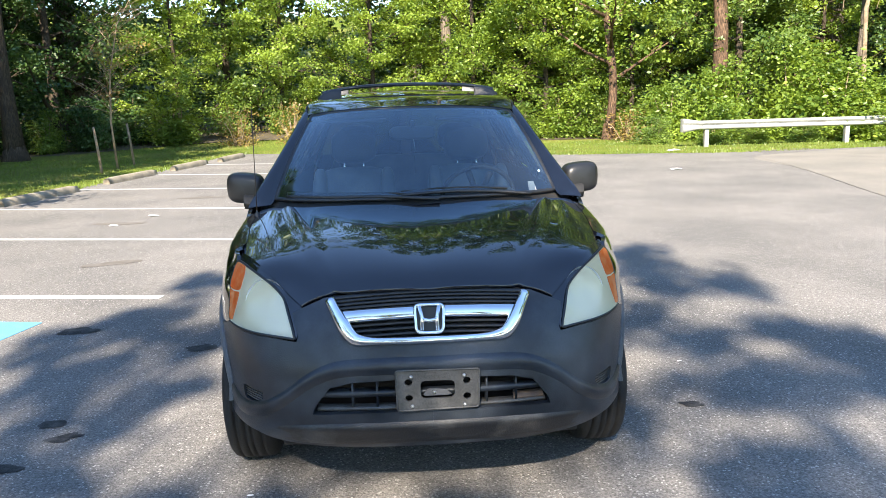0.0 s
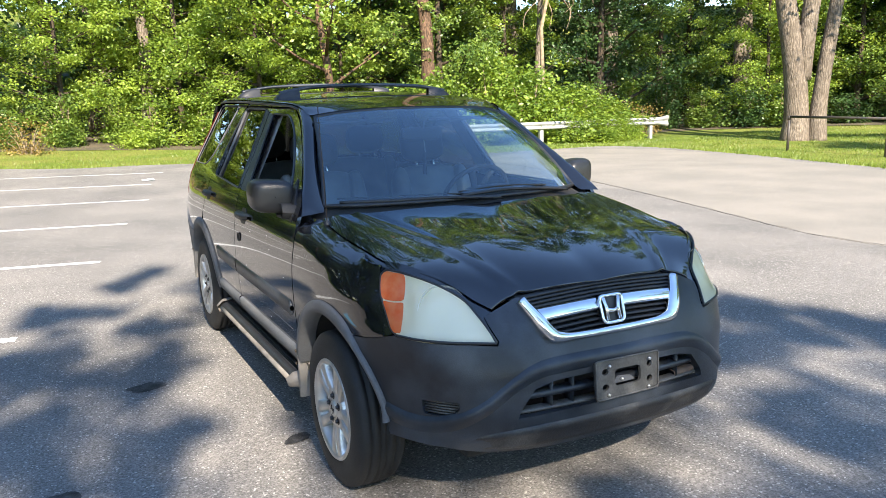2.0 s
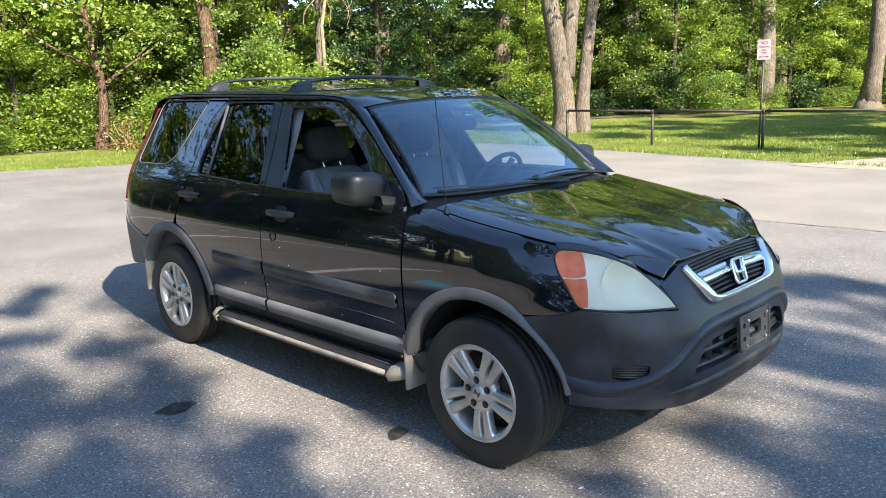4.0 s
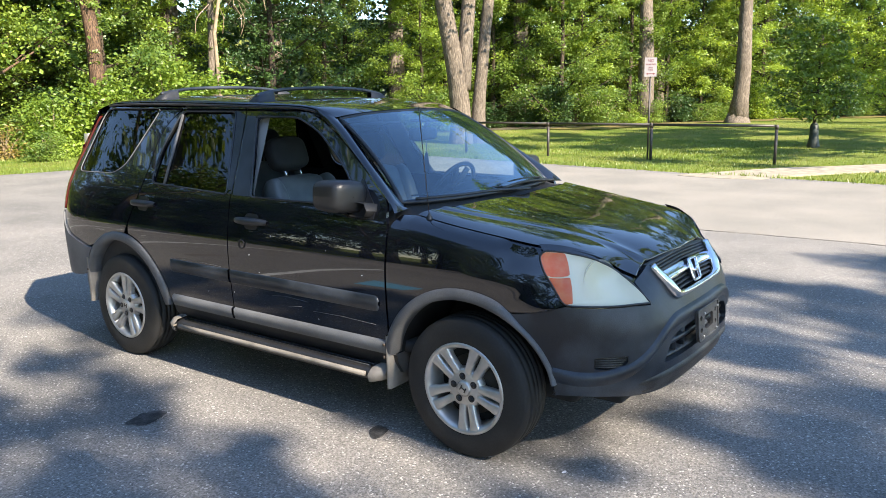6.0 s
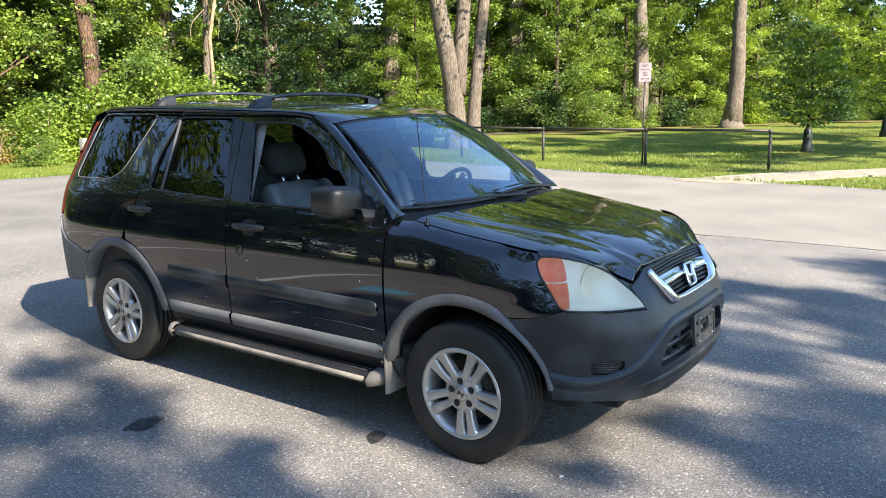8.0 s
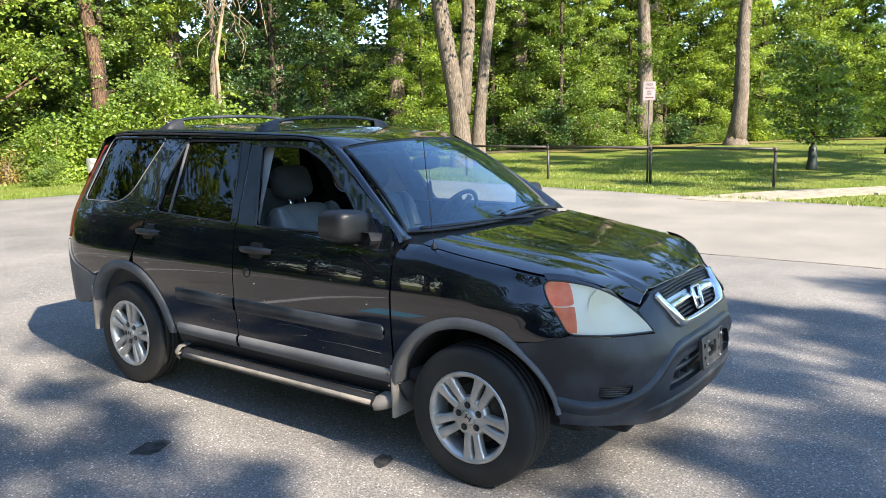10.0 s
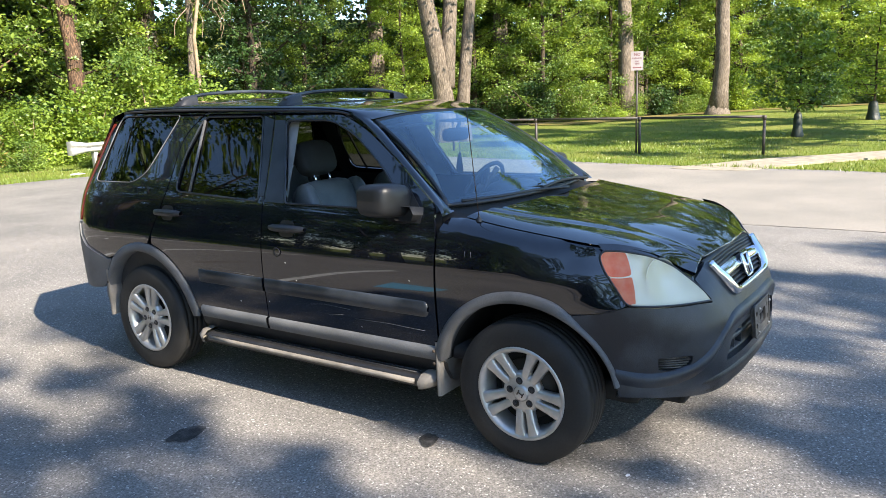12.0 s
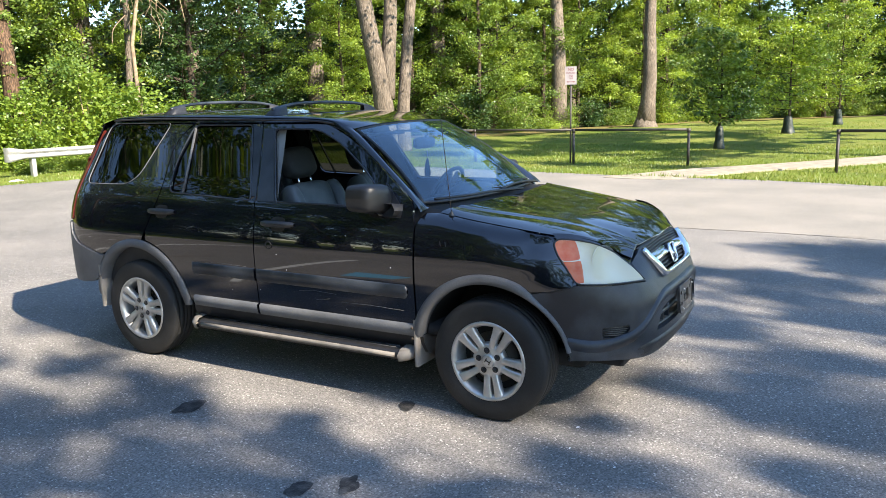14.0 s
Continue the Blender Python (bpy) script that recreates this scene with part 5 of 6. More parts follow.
    slot = rounded([(BX - 0.062, 0.532, 0.02), (BX + 0.062, 0.533, 0.02), (BX + 0.062, 0.597, 0.02), (BX - 0.062, 0.598, 0.02)])
    holes = [[(BX + cx + 0.0145 * math.cos(a), cz + 0.0125 * math.sin(a)) for a in np.linspace(0, 6.28, 13)[:-1]] for cx, cz in ((-0.105, 0.594), (-0.104, 0.536), (0.106, 0.592), (0.106, 0.535))]
    f = lambda x, z: Vector((x, -0.806 + 0.25 * x * x + (z - 0.56) * 0.08, z))
    raw_part("bracket_plate", *panel(outline, f, [slot, *holes], 0.0075, 0.012), M["plastic_worn"], bumper, "scuffed empty plate bracket")
    raw_part("bracket_rim", *tube([f(x, z) + Vector((0, -0.003, 0)) for x, z in outline], 0.004, 5, True), M["plastic_worn"], bumper)
    for x, z in ((-0.095, 0.618), (-0.093, 0.507), (0.095, 0.616), (0.096, 0.506), (-0.012, 0.548)):
        v, fc = lathe([(0, 0.0), (0, 0.0065), (0.006, 0.0055), (0.008, 0.0)], 10)
        raw_part("bolt", [(BX + x + p[1], -0.810 - p[0] + (0.026 if abs(x) < 0.02 else 0), z + p[2]) for p in v], fc, M["alloy"], bumper)
plate_bracket()
raw_part("bracket_tab", *panel(rounded([(BX - 0.055, 0.534, 0.01), (BX + 0.055, 0.534, 0.01), (BX + 0.03, 0.556, 0.01), (BX - 0.035, 0.562, 0.01)]), lambda x, z: Vector((x, -0.784, z)), cell=0.012, depth=0.004), M["plastic_faded"], bumper)

grille = thing("grille", "", "")
grille.parent = car
grille["label"] = "chrome-framed black slatted grille"
def grille_point(x, z, out=0.0):
    return Vector((x, front_y(x, z, out) if abs(x) < 0.45 else -0.6, z))
half = [(0.0, 0.735), (0.14, 0.736), (0.250, 0.741), (0.290, 0.762), (0.336, 0.830), (0.362, 0.874)]
fr = [(-x, z) for x, z in spline(half, 5)][::-1] + [tuple(p) for p in spline(half, 5)][1:]
pts = [grille_point(x, z, 0.006) for x, z in fr]
wid = [0.015 + 0.012 * min(max((abs(p[0]) - 0.2) / 0.08, 0), 1) * (1 - 0.6 * min(max((abs(p[0]) - 0.31) / 0.04, 0), 1)) for p in fr]
raw_part("chrome_frame", *tube(pts, wid, 10), M["chrome"], grille, "bright chrome grille frame")
for s2 in (-1, 1):
    rows = []
    for x in np.linspace(0.05, 0.315, 14):
        zc = 0.826 - 0.010 * (x / 0.3) ** 2
        rows.append([grille_point(s2 * x, zc + dz, o) for dz, o in ((0.020, -0.03), (0.022, 0.0), (0.012, 0.012), (-0.006, 0.013), (-0.018, 0.004), (-0.02, -0.03))])
    raw_part("chrome_bar", *grid(rows), M["chrome"], grille, "bright chrome cross bar")
for k, z in enumerate((0.757, 0.775, 0.793, 0.854, 0.866, 0.878, 0.889)):
    lim = 0.268 + 0.095 * (z - 0.755) / 0.13
    rows = [[grille_point(x, z + dz - 0.014 * (x / 0.35) ** 2, o) for dz, o in ((0.004, -0.03), (0.004, -0.008), (-0.003, -0.006), (-0.004, -0.03))] for x in np.linspace(-lim, lim, 22)]
    raw_part("grille_slat", *grid(rows), M["plastic_black"], grille)
raw_part("grille_backing", *grid([[grille_point(x, z, -0.05) for x in np.linspace(-0.38, 0.38, 15)] for z in (0.72, 0.80, 0.905)]), M["underbody"], grille)
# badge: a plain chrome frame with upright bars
bz = 0.810
by = front_y(0, bz) - 0.014
bl = rounded([(-0.048, bz - 0.05, 0.02), (0.048, bz - 0.05, 0.02), (0.054, bz + 0.045, 0.02), (-0.054, bz + 0.045, 0.02)])
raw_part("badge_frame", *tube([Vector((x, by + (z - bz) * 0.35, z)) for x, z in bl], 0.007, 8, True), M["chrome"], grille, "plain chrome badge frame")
raw_part("badge_back", *panel(bl, lambda x, z: Vector((x, by + 0.008 + (z - bz) * 0.35, z)), cell=0.02, depth=0.02), M["plastic_black"], grille)
for pts in ([(-0.036, bz + 0.04), (-0.026, bz), (-0.028, bz - 0.042)], [(0.036, bz + 0.04), (0.026, bz), (0.028, bz - 0.042)], [(-0.026, bz - 0.004), (0.0, bz - 0.010), (0.026, bz - 0.004)]):
    raw_part("badge_bar", *tube([Vector((x, by + (z - bz) * 0.35, z)) for x, z in pts], 0.0085, 8), M["chrome"], grille)

# ---------- roof, pillars, windscreen ----------
WS_LOW = [(0.700, 0.455, 1.118), (0.55, 0.362, 1.119), (0.3, 0.295, 1.121), (0, 0.27, 1.122)]
WS_TOP = [(0.552, 0.978, 1.507), (0.42, 0.938, 1.526), (0.22, 0.898, 1.538), (0, 0.882, 1.541)]
def whole(half):
    h = spline(half, 6)
    return h + [np.array([-p[0], p[1], p[2]]) for p in h[::-1]][1:]
TOP = spline(WS_TOP[::-1], 6)
TOP_X, TOP_Y, TOP_Z = [[float(p[k]) for p in TOP] for k in range(3)]
roof_mid = table([(0.84, 1.530), (0.95, 1.556), (1.1, 1.584), (1.3, 1.608), (1.6, 1.630), (2.0, 1.643), (2.5, 1.649), (2.85, 1.640), (3.05, 1.622), (3.16, 1.602)])
ROOF = []
for y, xe, ze in ((0.985, 0.572, 1.510), (1.10, 0.582, 1.550), (1.25, 0.588, 1.574), (1.6, 0.592, 1.584), (2.0, 0.593, 1.594), (2.4, 0.591, 1.600), (2.7, 0.585, 1.602), (3.0, 0.574, 1.596), (3.11, 0.56, 1.584)):
    ROOF.append(np.array([y, xe, ze]))
ROOF = spline(ROOF, 4)
rows = []
for n, (y, xe, ze) in enumerate(ROOF):
    bow = max(0.0, 1 - n / 6) * 0.12
    row = []
    for k in range(17):
        t = k / 16
        x = xe * math.sin(t * math.pi / 2)
        yy = y - bow * (1 - (x / xe) ** 2)
        zm = roof_mid(yy)
        row.append(np.array([x, yy, ze + (zm - ze) * math.cos(t * math.pi / 2) ** 0.9]))
    if n < 5:
        w = (1 - n / 5) ** 1.5
        for p in row:
            q = abs(p[0]) / xe * 0.557
            top = np.array([p[0], float(np.interp(q, TOP_X, TOP_Y)) + 0.012, float(np.interp(q, TOP_X, TOP_Z)) + 0.009])
            p[1:] = p[1:] * (1 - w) + (top[1:] + np.array([y - 0.985, (roof_mid(y) - roof_mid(0.985)) * 0.9])) * w
    rows.append([np.array([-p[0], p[1], p[2]]) for p in row[::-1]] + row[1:])
roof_rows = rows
roof = raw_part("roof", *grid(rows), M["paint"], car, "glossy black roof")
raw_part("roof_spoiler", *grid([[np.array([p[0], p[1] + d, p[2] - e]) for p in rows[-1]] for d, e in ((0, 0), (0.10, 0.025), (0.13, 0.04), (0.10, 0.06), (0, 0.05))]), M["paint"], car)

lo, hi = whole(WS_LOW), whole(WS_TOP)
rows = []
for k in range(13):
    t = k / 12
    rows.append([a * (1 - t) + b * t + np.array([0, -0.022, 0.022]) * 4 * t * (1 - t) for a, b in zip(lo, hi)])
windshield = raw_part("windshield", *grid(rows), M["glass"], car, "large clear windshield reflecting sky and trees")
raw_part("windshield_seal", *tube([Vector(p) + Vector((0, 0.004, -0.003)) for p in rows[0] + [r[-1] for r in rows[1:-1]] + rows[-1][::-1] + [r[0] for r in rows[1:-1]][::-1]], 0.011, 6, True), M["plastic_black"], car)
for side in (-1, 1):
    # pillar beside the windscreen
    prow = []
    DL = lean_back([(0.40, 1.085), (0.455, 1.139), (0.673, 1.298), (0.945, 1.476), (1.14, 1.556)])
    WL = [(0.720, 0.410, 1.094), (0.703, 0.460, 1.122), (0.650, 0.640, 1.258), (0.583, 0.885, 1.440), (0.571, 1.0, 1.517)]
    for a, b in zip(spline(DL, 6), spline(WL, 6)):
        p = body_point(u_at_y(a[0]), a[1], side)
        q = Vector((side * b[0], b[1], b[2]))
        row = []
        for k in range(7):
            t = k / 6
            m = p.lerp(q, t) + Vector((side * 0.018, -0.012, 0.012)) * 4 * t * (1 - t) * min(1.0, len(prow) / 8)
            row.append(m)
        prow.append(row)
    raw_part("windshield_pillar", *grid(prow), M["paint"], car)
    # inner flange that closes the seam between hood and fender
    flange = []
    for p in HOOD_EDGE:
        if -0.37 < p[1] < 0.05:
            flange.append([Vector((side * (p[0] - 0.01), p[1], p[2] - 0.006)), Vector((side * (p[0] + 0.012), p[1], p[2] - 0.016)), Vector((side * (p[0] + 0.026), p[1], p[2] - 0.045))])
    raw_part("fender_flange", *grid(flange), M["paint"], car)
    # drip channel over the doors
    raw_part("roof_drip", *tube([Vector((side * (float(r[1]) + 0.008), r[0], float(r[2]) - 0.012)) for r in ROOF[2:-2]], 0.007, 6), M["plastic_black"], car)

# cowl and wipers
wide = [np.array([0.755, 0.48, 1.082])] + lo + [np.array([-0.755, 0.48, 1.082])]
raw_part("cowl", *grid([[p + np.array([0, d, e]) for p in wide] for d, e in ((-0.13, -0.045), (-0.05, -0.036), (0.03, -0.014))]), M["underbody"], car, "dull black cowl")
def wiper(points, name="wiper"):
    ob = raw_part(name, *tube([tuple(p) for p in spline(points, 6)], 0.009, 6), M["plastic_black"], car, "black windshield wiper")
    raw_part("wiper_blade", *tube([tuple(p + np.array([0, 0.03, 0.014])) for p in spline(points, 6)[4:]], 0.005, 5), M["rubber"], ob)
wiper([(0.10, 0.215, 1.120), (-0.15, 0.28, 1.130), (-0.42, 0.33, 1.131), (-0.64, 0.42, 1.130)])
wiper([(0.56, 0.315, 1.118), (0.38, 0.31, 1.135), (0.15, 0.29, 1.145), (-0.08, 0.277, 1.135)])
# roof bars
for y0, zr in ((1.63, 1.622), (2.53, 1.640)):
    bar = thing("roof_bar", "", "")
    bar.parent = car
    bar["label"] = "dark roof cross bar on two feet"
    pts = [(-0.545, y0, zr + 0.012), (-0.46, y0, zr + 0.028), (-0.3, y0, zr + 0.046), (0, y0, zr + 0.054), (0.3, y0, zr + 0.046), (0.46, y0, zr + 0.028), (0.545, y0, zr + 0.012)]
    raw_part("bar", *tube([tuple(p) for p in spline(pts, 5)], 0.0105, 8), M["plastic"], bar)
    for side in (-1, 1):
        rows = []
        for t, w, h in ((0, 0.055, 0.0), (0.05, 0.052, 0.03), (0.3, 0.045, 0.052), (0.65, 0.035, 0.055), (1.0, 0.02, 0.045)):
            x = side * (0.575 - 0.15 * t)
            zb = zr - 0.045 + 0.035 * t
            rows.append([(x, y0 - w, zb), (x, y0 - w * 0.8, zb + h * 0.8), (x, y0 - w * 0.4, zb + h), (x, y0 + w * 0.4, zb + h), (x, y0 + w * 0.8, zb + h * 0.8), (x, y0 + w, zb)])
        raw_part("bar_foot", *grid(rows), M["plastic_black"], bar)

# ---------- rear ----------
for side in (-1, 1):
    RB = [(UY(2.99), 0.672), (UY(3.09), 0.697), (UY(3.23), 0.738), (UY(3.27) + 0.03, 0.80, 0.03), (UY(3.27) + 0.05, 0.88, 0.0), (PLAN_S[-1], 0.88), (PLAN_S[-1], 0.46), (UY(3.23), 0.455), (UY(3.10), 0.47, 0.02)] + [(UY(y), z) for y, z in arc(RW - 0.01, HUB + 0.01, 0.47, 20, 46, 6)]
    raw_part("rear_bumper", *panel(RB, skin(side, 0.012), cell=0.03, depth=0.03), M["plastic_faded"], car, "faded grey rear bumper")
    raw_part("tail_lamp", *panel(rounded([(UY(3.27) + 0.03, 0.90, 0.01), (UY(3.27) + 0.12, 0.90, 0.01), (UY(3.27) + 0.09, 1.5, 0.02), (UY(3.23), 1.53, 0.02), (UY(3.27) + 0.005, 1.2, 0.02)]), skin(side, 0.008), cell=0.025, depth=0.02), M["lens_red"], car, "tall red tail lamp")
raw_part("tailgate", *grid([[body_point(u, z, s3, -0.002) for s3, u in [(-1, u) for u in np.linspace(UY(3.27) + 0.06, PLAN_S[-1], 12)] + [(1, u) for u in np.linspace(PLAN_S[-1], UY(3.27) + 0.06, 12)]] for z in (0.86, 0.95, 1.05, 1.13)]), M["paint"], car, "black tailgate")
raw_part("rear_window", *grid([[body_point(u, z, s3, -0.002) for s3, u in [(-1, u) for u in np.linspace(UY(3.27) + 0.06, PLAN_S[-1], 12)] + [(1, u) for u in np.linspace(PLAN_S[-1], UY(3.27) + 0.06, 12)]] for z in (1.13, 1.25, 1.4, 1.5, 1.56)]), M["glass_dark"], car, "dark tinted rear window")
v, f = lathe([(0.0, 0.0), (0.0, 0.2), (0.03, 0.30), (0.12, 0.32), (0.2, 0.31)], 32)
raw_part("spare_wheel_cover", [(p[1], 3.63 - p[0], 0.98 + p[2]) for p in v], f, M["plastic_black"], car)

# ---------- wheels ----------
def wheel_mesh():
    """Tyre, rim and hub pieces of one wheel, facing minus x."""
    made = {}
    half = [(-0.100, 0.208), (-0.108, 0.222), (-0.112, 0.25), (-0.110, 0.285), (-0.100, 0.315), (-0.088, 0.3285), (-0.074, 0.333), (-0.060, 0.3345), (-0.058, 0.327), (-0.050, 0.327), (-0.048, 0.335), (-0.020, 0.336), (-0.018, 0.328), (-0.010, 0.328), (-0.008, 0.336)]
    prof = half + [(-a, r) for a, r in half[::-1]]
    made["tyre"] = lathe([(a * 0.94, 0.208 + (r - 0.208) * 0.945) for a, r in prof], 72)
    made["rim"] = lathe([(-0.099, 0.214), (-0.1045, 0.210), (-0.104, 0.201), (-0.094, 0.192), (-0.084, 0.186), (-0.04, 0.178), (0.08, 0.176)], 64)
    return made
WH = wheel_mesh()
def mesh_data(name, vf, mat, smooth=True):
    data = bpy.data.meshes.new(name)
    data.from_pydata([tuple(v) for v in vf[0]], [], vf[1])
    data.materials.append(mat)
    if smooth:
        data.shade_smooth()
    return data
def spoke(a0):
    """One of ten spokes, in pairs, from hub to rim."""
    rows = []
    for r, off, w, x in ((0.045, 0.014, 0.024, -0.080), (0.078, 0.0215, 0.0185, -0.089), (0.11, 0.0260, 0.0185, -0.094), (0.15, 0.0300, 0.0205, -0.097), (0.182, 0.0335, 0.0260, -0.098), (0.199, 0.037, 0.0360, -0.098)):
        sgn, ang = a0
        o = off * sgn
        ca, sa = math.cos(ang), math.sin(ang)
        def P(t, xx):
            return Vector((xx, r * ca - (o + t) * sa, r * sa + (o + t) * ca))
        rows.append([P(-w, x + 0.035), P(-w, x + 0.006), P(-w * 0.7, x), P(w * 0.7, x), P(w, x + 0.006), P(w, x + 0.035)])
    return grid(rows)
ANG = [radians(90 + 72 * k) for k in range(5)]
D = {"tyre": mesh_data("tyre", WH["tyre"], M["rubber"]), "rim": mesh_data("rim", WH["rim"], M["alloy"]),
     "hub": mesh_data("hub", lathe([(-0.05, 0.096), (-0.080, 0.092), (-0.087, 0.082), (-0.0885, 0.06), (-0.0885, 0.04), (-0.092, 0.036)], 40), M["alloy"]),
     "cap": mesh_data("centre_cap", lathe([(-0.084, 0.036), (-0.094, 0.034), (-0.097, 0.028), (-0.0965, 0.0)], 32), M["alloy"]),
     "disc": mesh_data("brake_disc", lathe([(-0.02, 0.0), (-0.02, 0.138), (-0.005, 0.14), (0.0, 0.08)], 40), M["steel_dark"]),
     "drum": mesh_data("inner_drum", lathe([(0.0, 0.178), (0.0, 0.0)], 32), M["underbody"]),
     "nut": mesh_data("lug_nut", lathe([(-0.07, 0.011), (-0.094, 0.0095), (-0.100, 0.007), (-0.100, 0.0)], 8), M["plastic_black"], False),
     # flat black disc on the hub paints the dark of a nut recess
     "pocket": mesh_data("nut_shade_disc", lathe([(-0.0895, 0.017), (-0.0895, 0.0)], 14), M["plastic_black"], False)}
SP = [mesh_data("spoke", spoke((sg, a)), M["alloy"]) for a in ANG for sg in (-1, 1)]
for side in (-1, 1):
    for y in (FW, RW):
        w = thing("wheel", "", "", (side * 0.768, y, HUB + 0.008))
        w.matrix_world = pose(side * 0.768, y, HUB + 0.003, (10 if y > 1 else 28), 0, 0 if side < 0 else 180)
        w.parent = car
        w["label"] = "silver twin-spoke alloy wheel with worn tyre"
        for key in ("tyre", "rim", "hub", "cap", "disc", "drum"):
            put_mesh({"tyre": "tyre", "rim": "rim", "hub": "hub", "cap": "centre_cap", "disc": "brake_disc", "drum": "inner_drum"}[key], D[key], w)
        for d in SP:
            put_mesh("spoke", d, w)
        for k in range(5):
            a = radians(126 + 72 * k)
            for key, nm in (("pocket", "nut_shade_disc"), ("nut", "lug_nut")):
                o = put_mesh(nm, D[key], w)
                o.location = (0, 0.057 * math.cos(a), 0.057 * math.sin(a))
        for pts in ([(0.018, -0.012), (0.018, 0.012)], [(-0.018, -0.012), (-0.018, 0.012)], [(-0.016, 0), (0.016, 0)]):
            raw_part("cap_mark", *tube([(-0.098, a * 0.7, b) for a, b in pts], 0.003, 5), M["steel_dark"], w)

# ---------- underbody, steps, flaps ----------
part("floor_pan", box((0, 1.35, 0.33), (1.3, 3.6, 0.1), 0.03), M["underbody"], car)
part("engine_block", box((0, -0.2, 0.5), (1.1, 0.6, 0.45), 0.05), M["underbody"], car)
part("splash_guard", box((0, -0.42, 0.32), (1.15, 0.42, 0.05), 0.02), M["underbody"], car)
for side in (-1, 1):
    step = thing("running_board", "", "")
    step.parent = car
    step["label"] = "black running board with pale edge strip"
    rows = []
    for y in np.linspace(0.53, 2.06, 20):
        e = 0.0
        rows.append([(side * x, y, z) for x, z in ((0.72, 0.325), (0.80, 0.325), (0.86, 0.318), (0.885, 0.308), (0.885, 0.268), (0.86, 0.258), (0.72, 0.265))])
    raw_part("tread_board", *grid(rows), M["plastic_black"], step)
    raw_part("edge_strip", *tube([(side * 0.888, y, 0.292) for y in np.linspace(0.56, 2.03, 8)], 0.0135, 8), M["plastic_tan"], step, "sun-bleached edge strip")
    for k in range(3):
        raw_part("tread_rib", *tube([(side * (0.80 + 0.022 * k), y, 0.325 - 0.002 * k) for y in np.linspace(0.56, 2.03, 6)], 0.0045, 5), M["plastic_black"], step)
    for y, d in ((0.53, -1), (2.06, 1)):
        rows = []
        for t, w in ((0, 1.0), (0.35, 1.0), (0.7, 0.86), (1.0, 0.5)):
            yy = y + d * 0.075 * t
            rows.append([(side * (0.80 + 0.11 * a * w), yy, 0.292 + 0.045 * b * w + 0.012 * t) for a, b in ((-1, 0.9), (0, 0.95), (0.7, 0.75), (1.0, 0.1), (0.9, -0.7), (0.3, -1), (-1, -0.9))])
        raw_part("end_cap", *grid(rows), M["plastic_tan"], step, "bleached plastic end cap")
    for y, z0, z1, tilt in ((0.425, 0.235, 0.50, 0.03), (3.0, 0.30, 0.60, 0.04)):
        rows = []
        for z in np.linspace(z0, z1, 7):
            yy = y + tilt * (z1 - z) * -0.6
            rows.append([(side * 0.66, yy, z), (side * 0.80, yy, z), (side * 0.865, yy, z), (side * 0.875, yy + 0.012, z), (side * 0.865, yy + 0.022, z), (side * 0.66, yy + 0.018, z)])
        raw_part("mud_flap", *grid(rows), M["plastic_tan"], car, "sun-bleached mud flap")
# mirrors
for side in (-1, 1):
    mir = thing("door_mirror", "", "")
    mir.parent = car
    mir["label"] = "black plastic door mirror"
    shape = []
    for t, sx, sz in ((-0.05, 0.02, 0.02), (-0.045, 0.3, 0.3), (-0.03, 0.55, 0.55), (0.0, 0.72, 0.72), (0.06, 0.86, 0.86), (0.16, 0.95, 0.95), (0.35, 1.0, 1.0), (0.75, 0.98, 0.98), (1.0, 0.94, 0.93)):
        row = []
        for k in range(20):
            a = 2 * math.pi * k / 20
            ca, sa = math.cos(a), math.sin(a)
            ex = abs(ca) ** 0.55 * (1 if ca > 0 else -1)
            ez = abs(sa) ** 0.55 * (1 if sa > 0 else -1)
            row.append(Vector((side * (0.885 + 0.098 * ex * sx), 0.585 + 0.145 * t + 0.05 * (ex * sx + 1) / 2, 1.153 + 0.080 * ez * sz + 0.006 * ex * sx)))
        shape.append(row + row[:1])
    raw_part("mirror_shell", *grid(shape), M["mirror_black"], mir)
    raw_part("mirror_glass", *(lambda r: (r, [tuple(range(len(r)))]))([p + Vector((0, -0.012, 0)) for p in shape[-1][:-1]]), M["chrome"], mir)
    rows = []
    for t in np.linspace(0, 1, 5):
        x = 0.80 + 0.075 * t
        rows.append([(side * x, 0.545 + 0.04 * t + a, 1.083 + 0.008 * t + b) for a, b in ((-0.05, 0.0), (-0.035, 0.035), (0.05, 0.038), (0.1, 0.0), (0.05, -0.032), (-0.035, -0.03), (-0.05, 0.0))])
    raw_part("mirror_arm", *grid(rows), M["rubber"], mir)
    raw_part("mirror_base", *panel(rounded([(0.50, 1.05, 0.02), (0.53, 1.115, 0.02), (0.655, 1.235, 0.01), (0.67, 1.09, 0.01), (0.64, 1.05, 0.02)]), side_skin(side, 0.006), cell=0.02, depth=0.01), M["plastic_black"], mir)
# aerial
raw_part("aerial_base", *lathe([(0, 0.016), (0.012, 0.014), (0.02, 0.006), (0.03, 0.004)], 12, "z"), M["plastic_black"], car).location = (-0.762, 0.25, 1.062)
raw_part("aerial", *tube([(-0.762, 0.25, 1.07), (-0.762, 0.276, 1.32), (-0.762, 0.302, 1.57)], 0.0022, 5), M["steel_dark"], car, "thin whip aerial")


# ---------- inside the car ----------
def cushion(centre, size, m, seg=6, power=4.0):
    """A soft box: a superellipsoid."""
    verts, faces = [], []
    nu, nv = 20, 12
    for i in range(nv + 1):
        b = -math.pi / 2 + math.pi * i / nv
        for j in range(nu):
            a = 2 * math.pi * j / nu
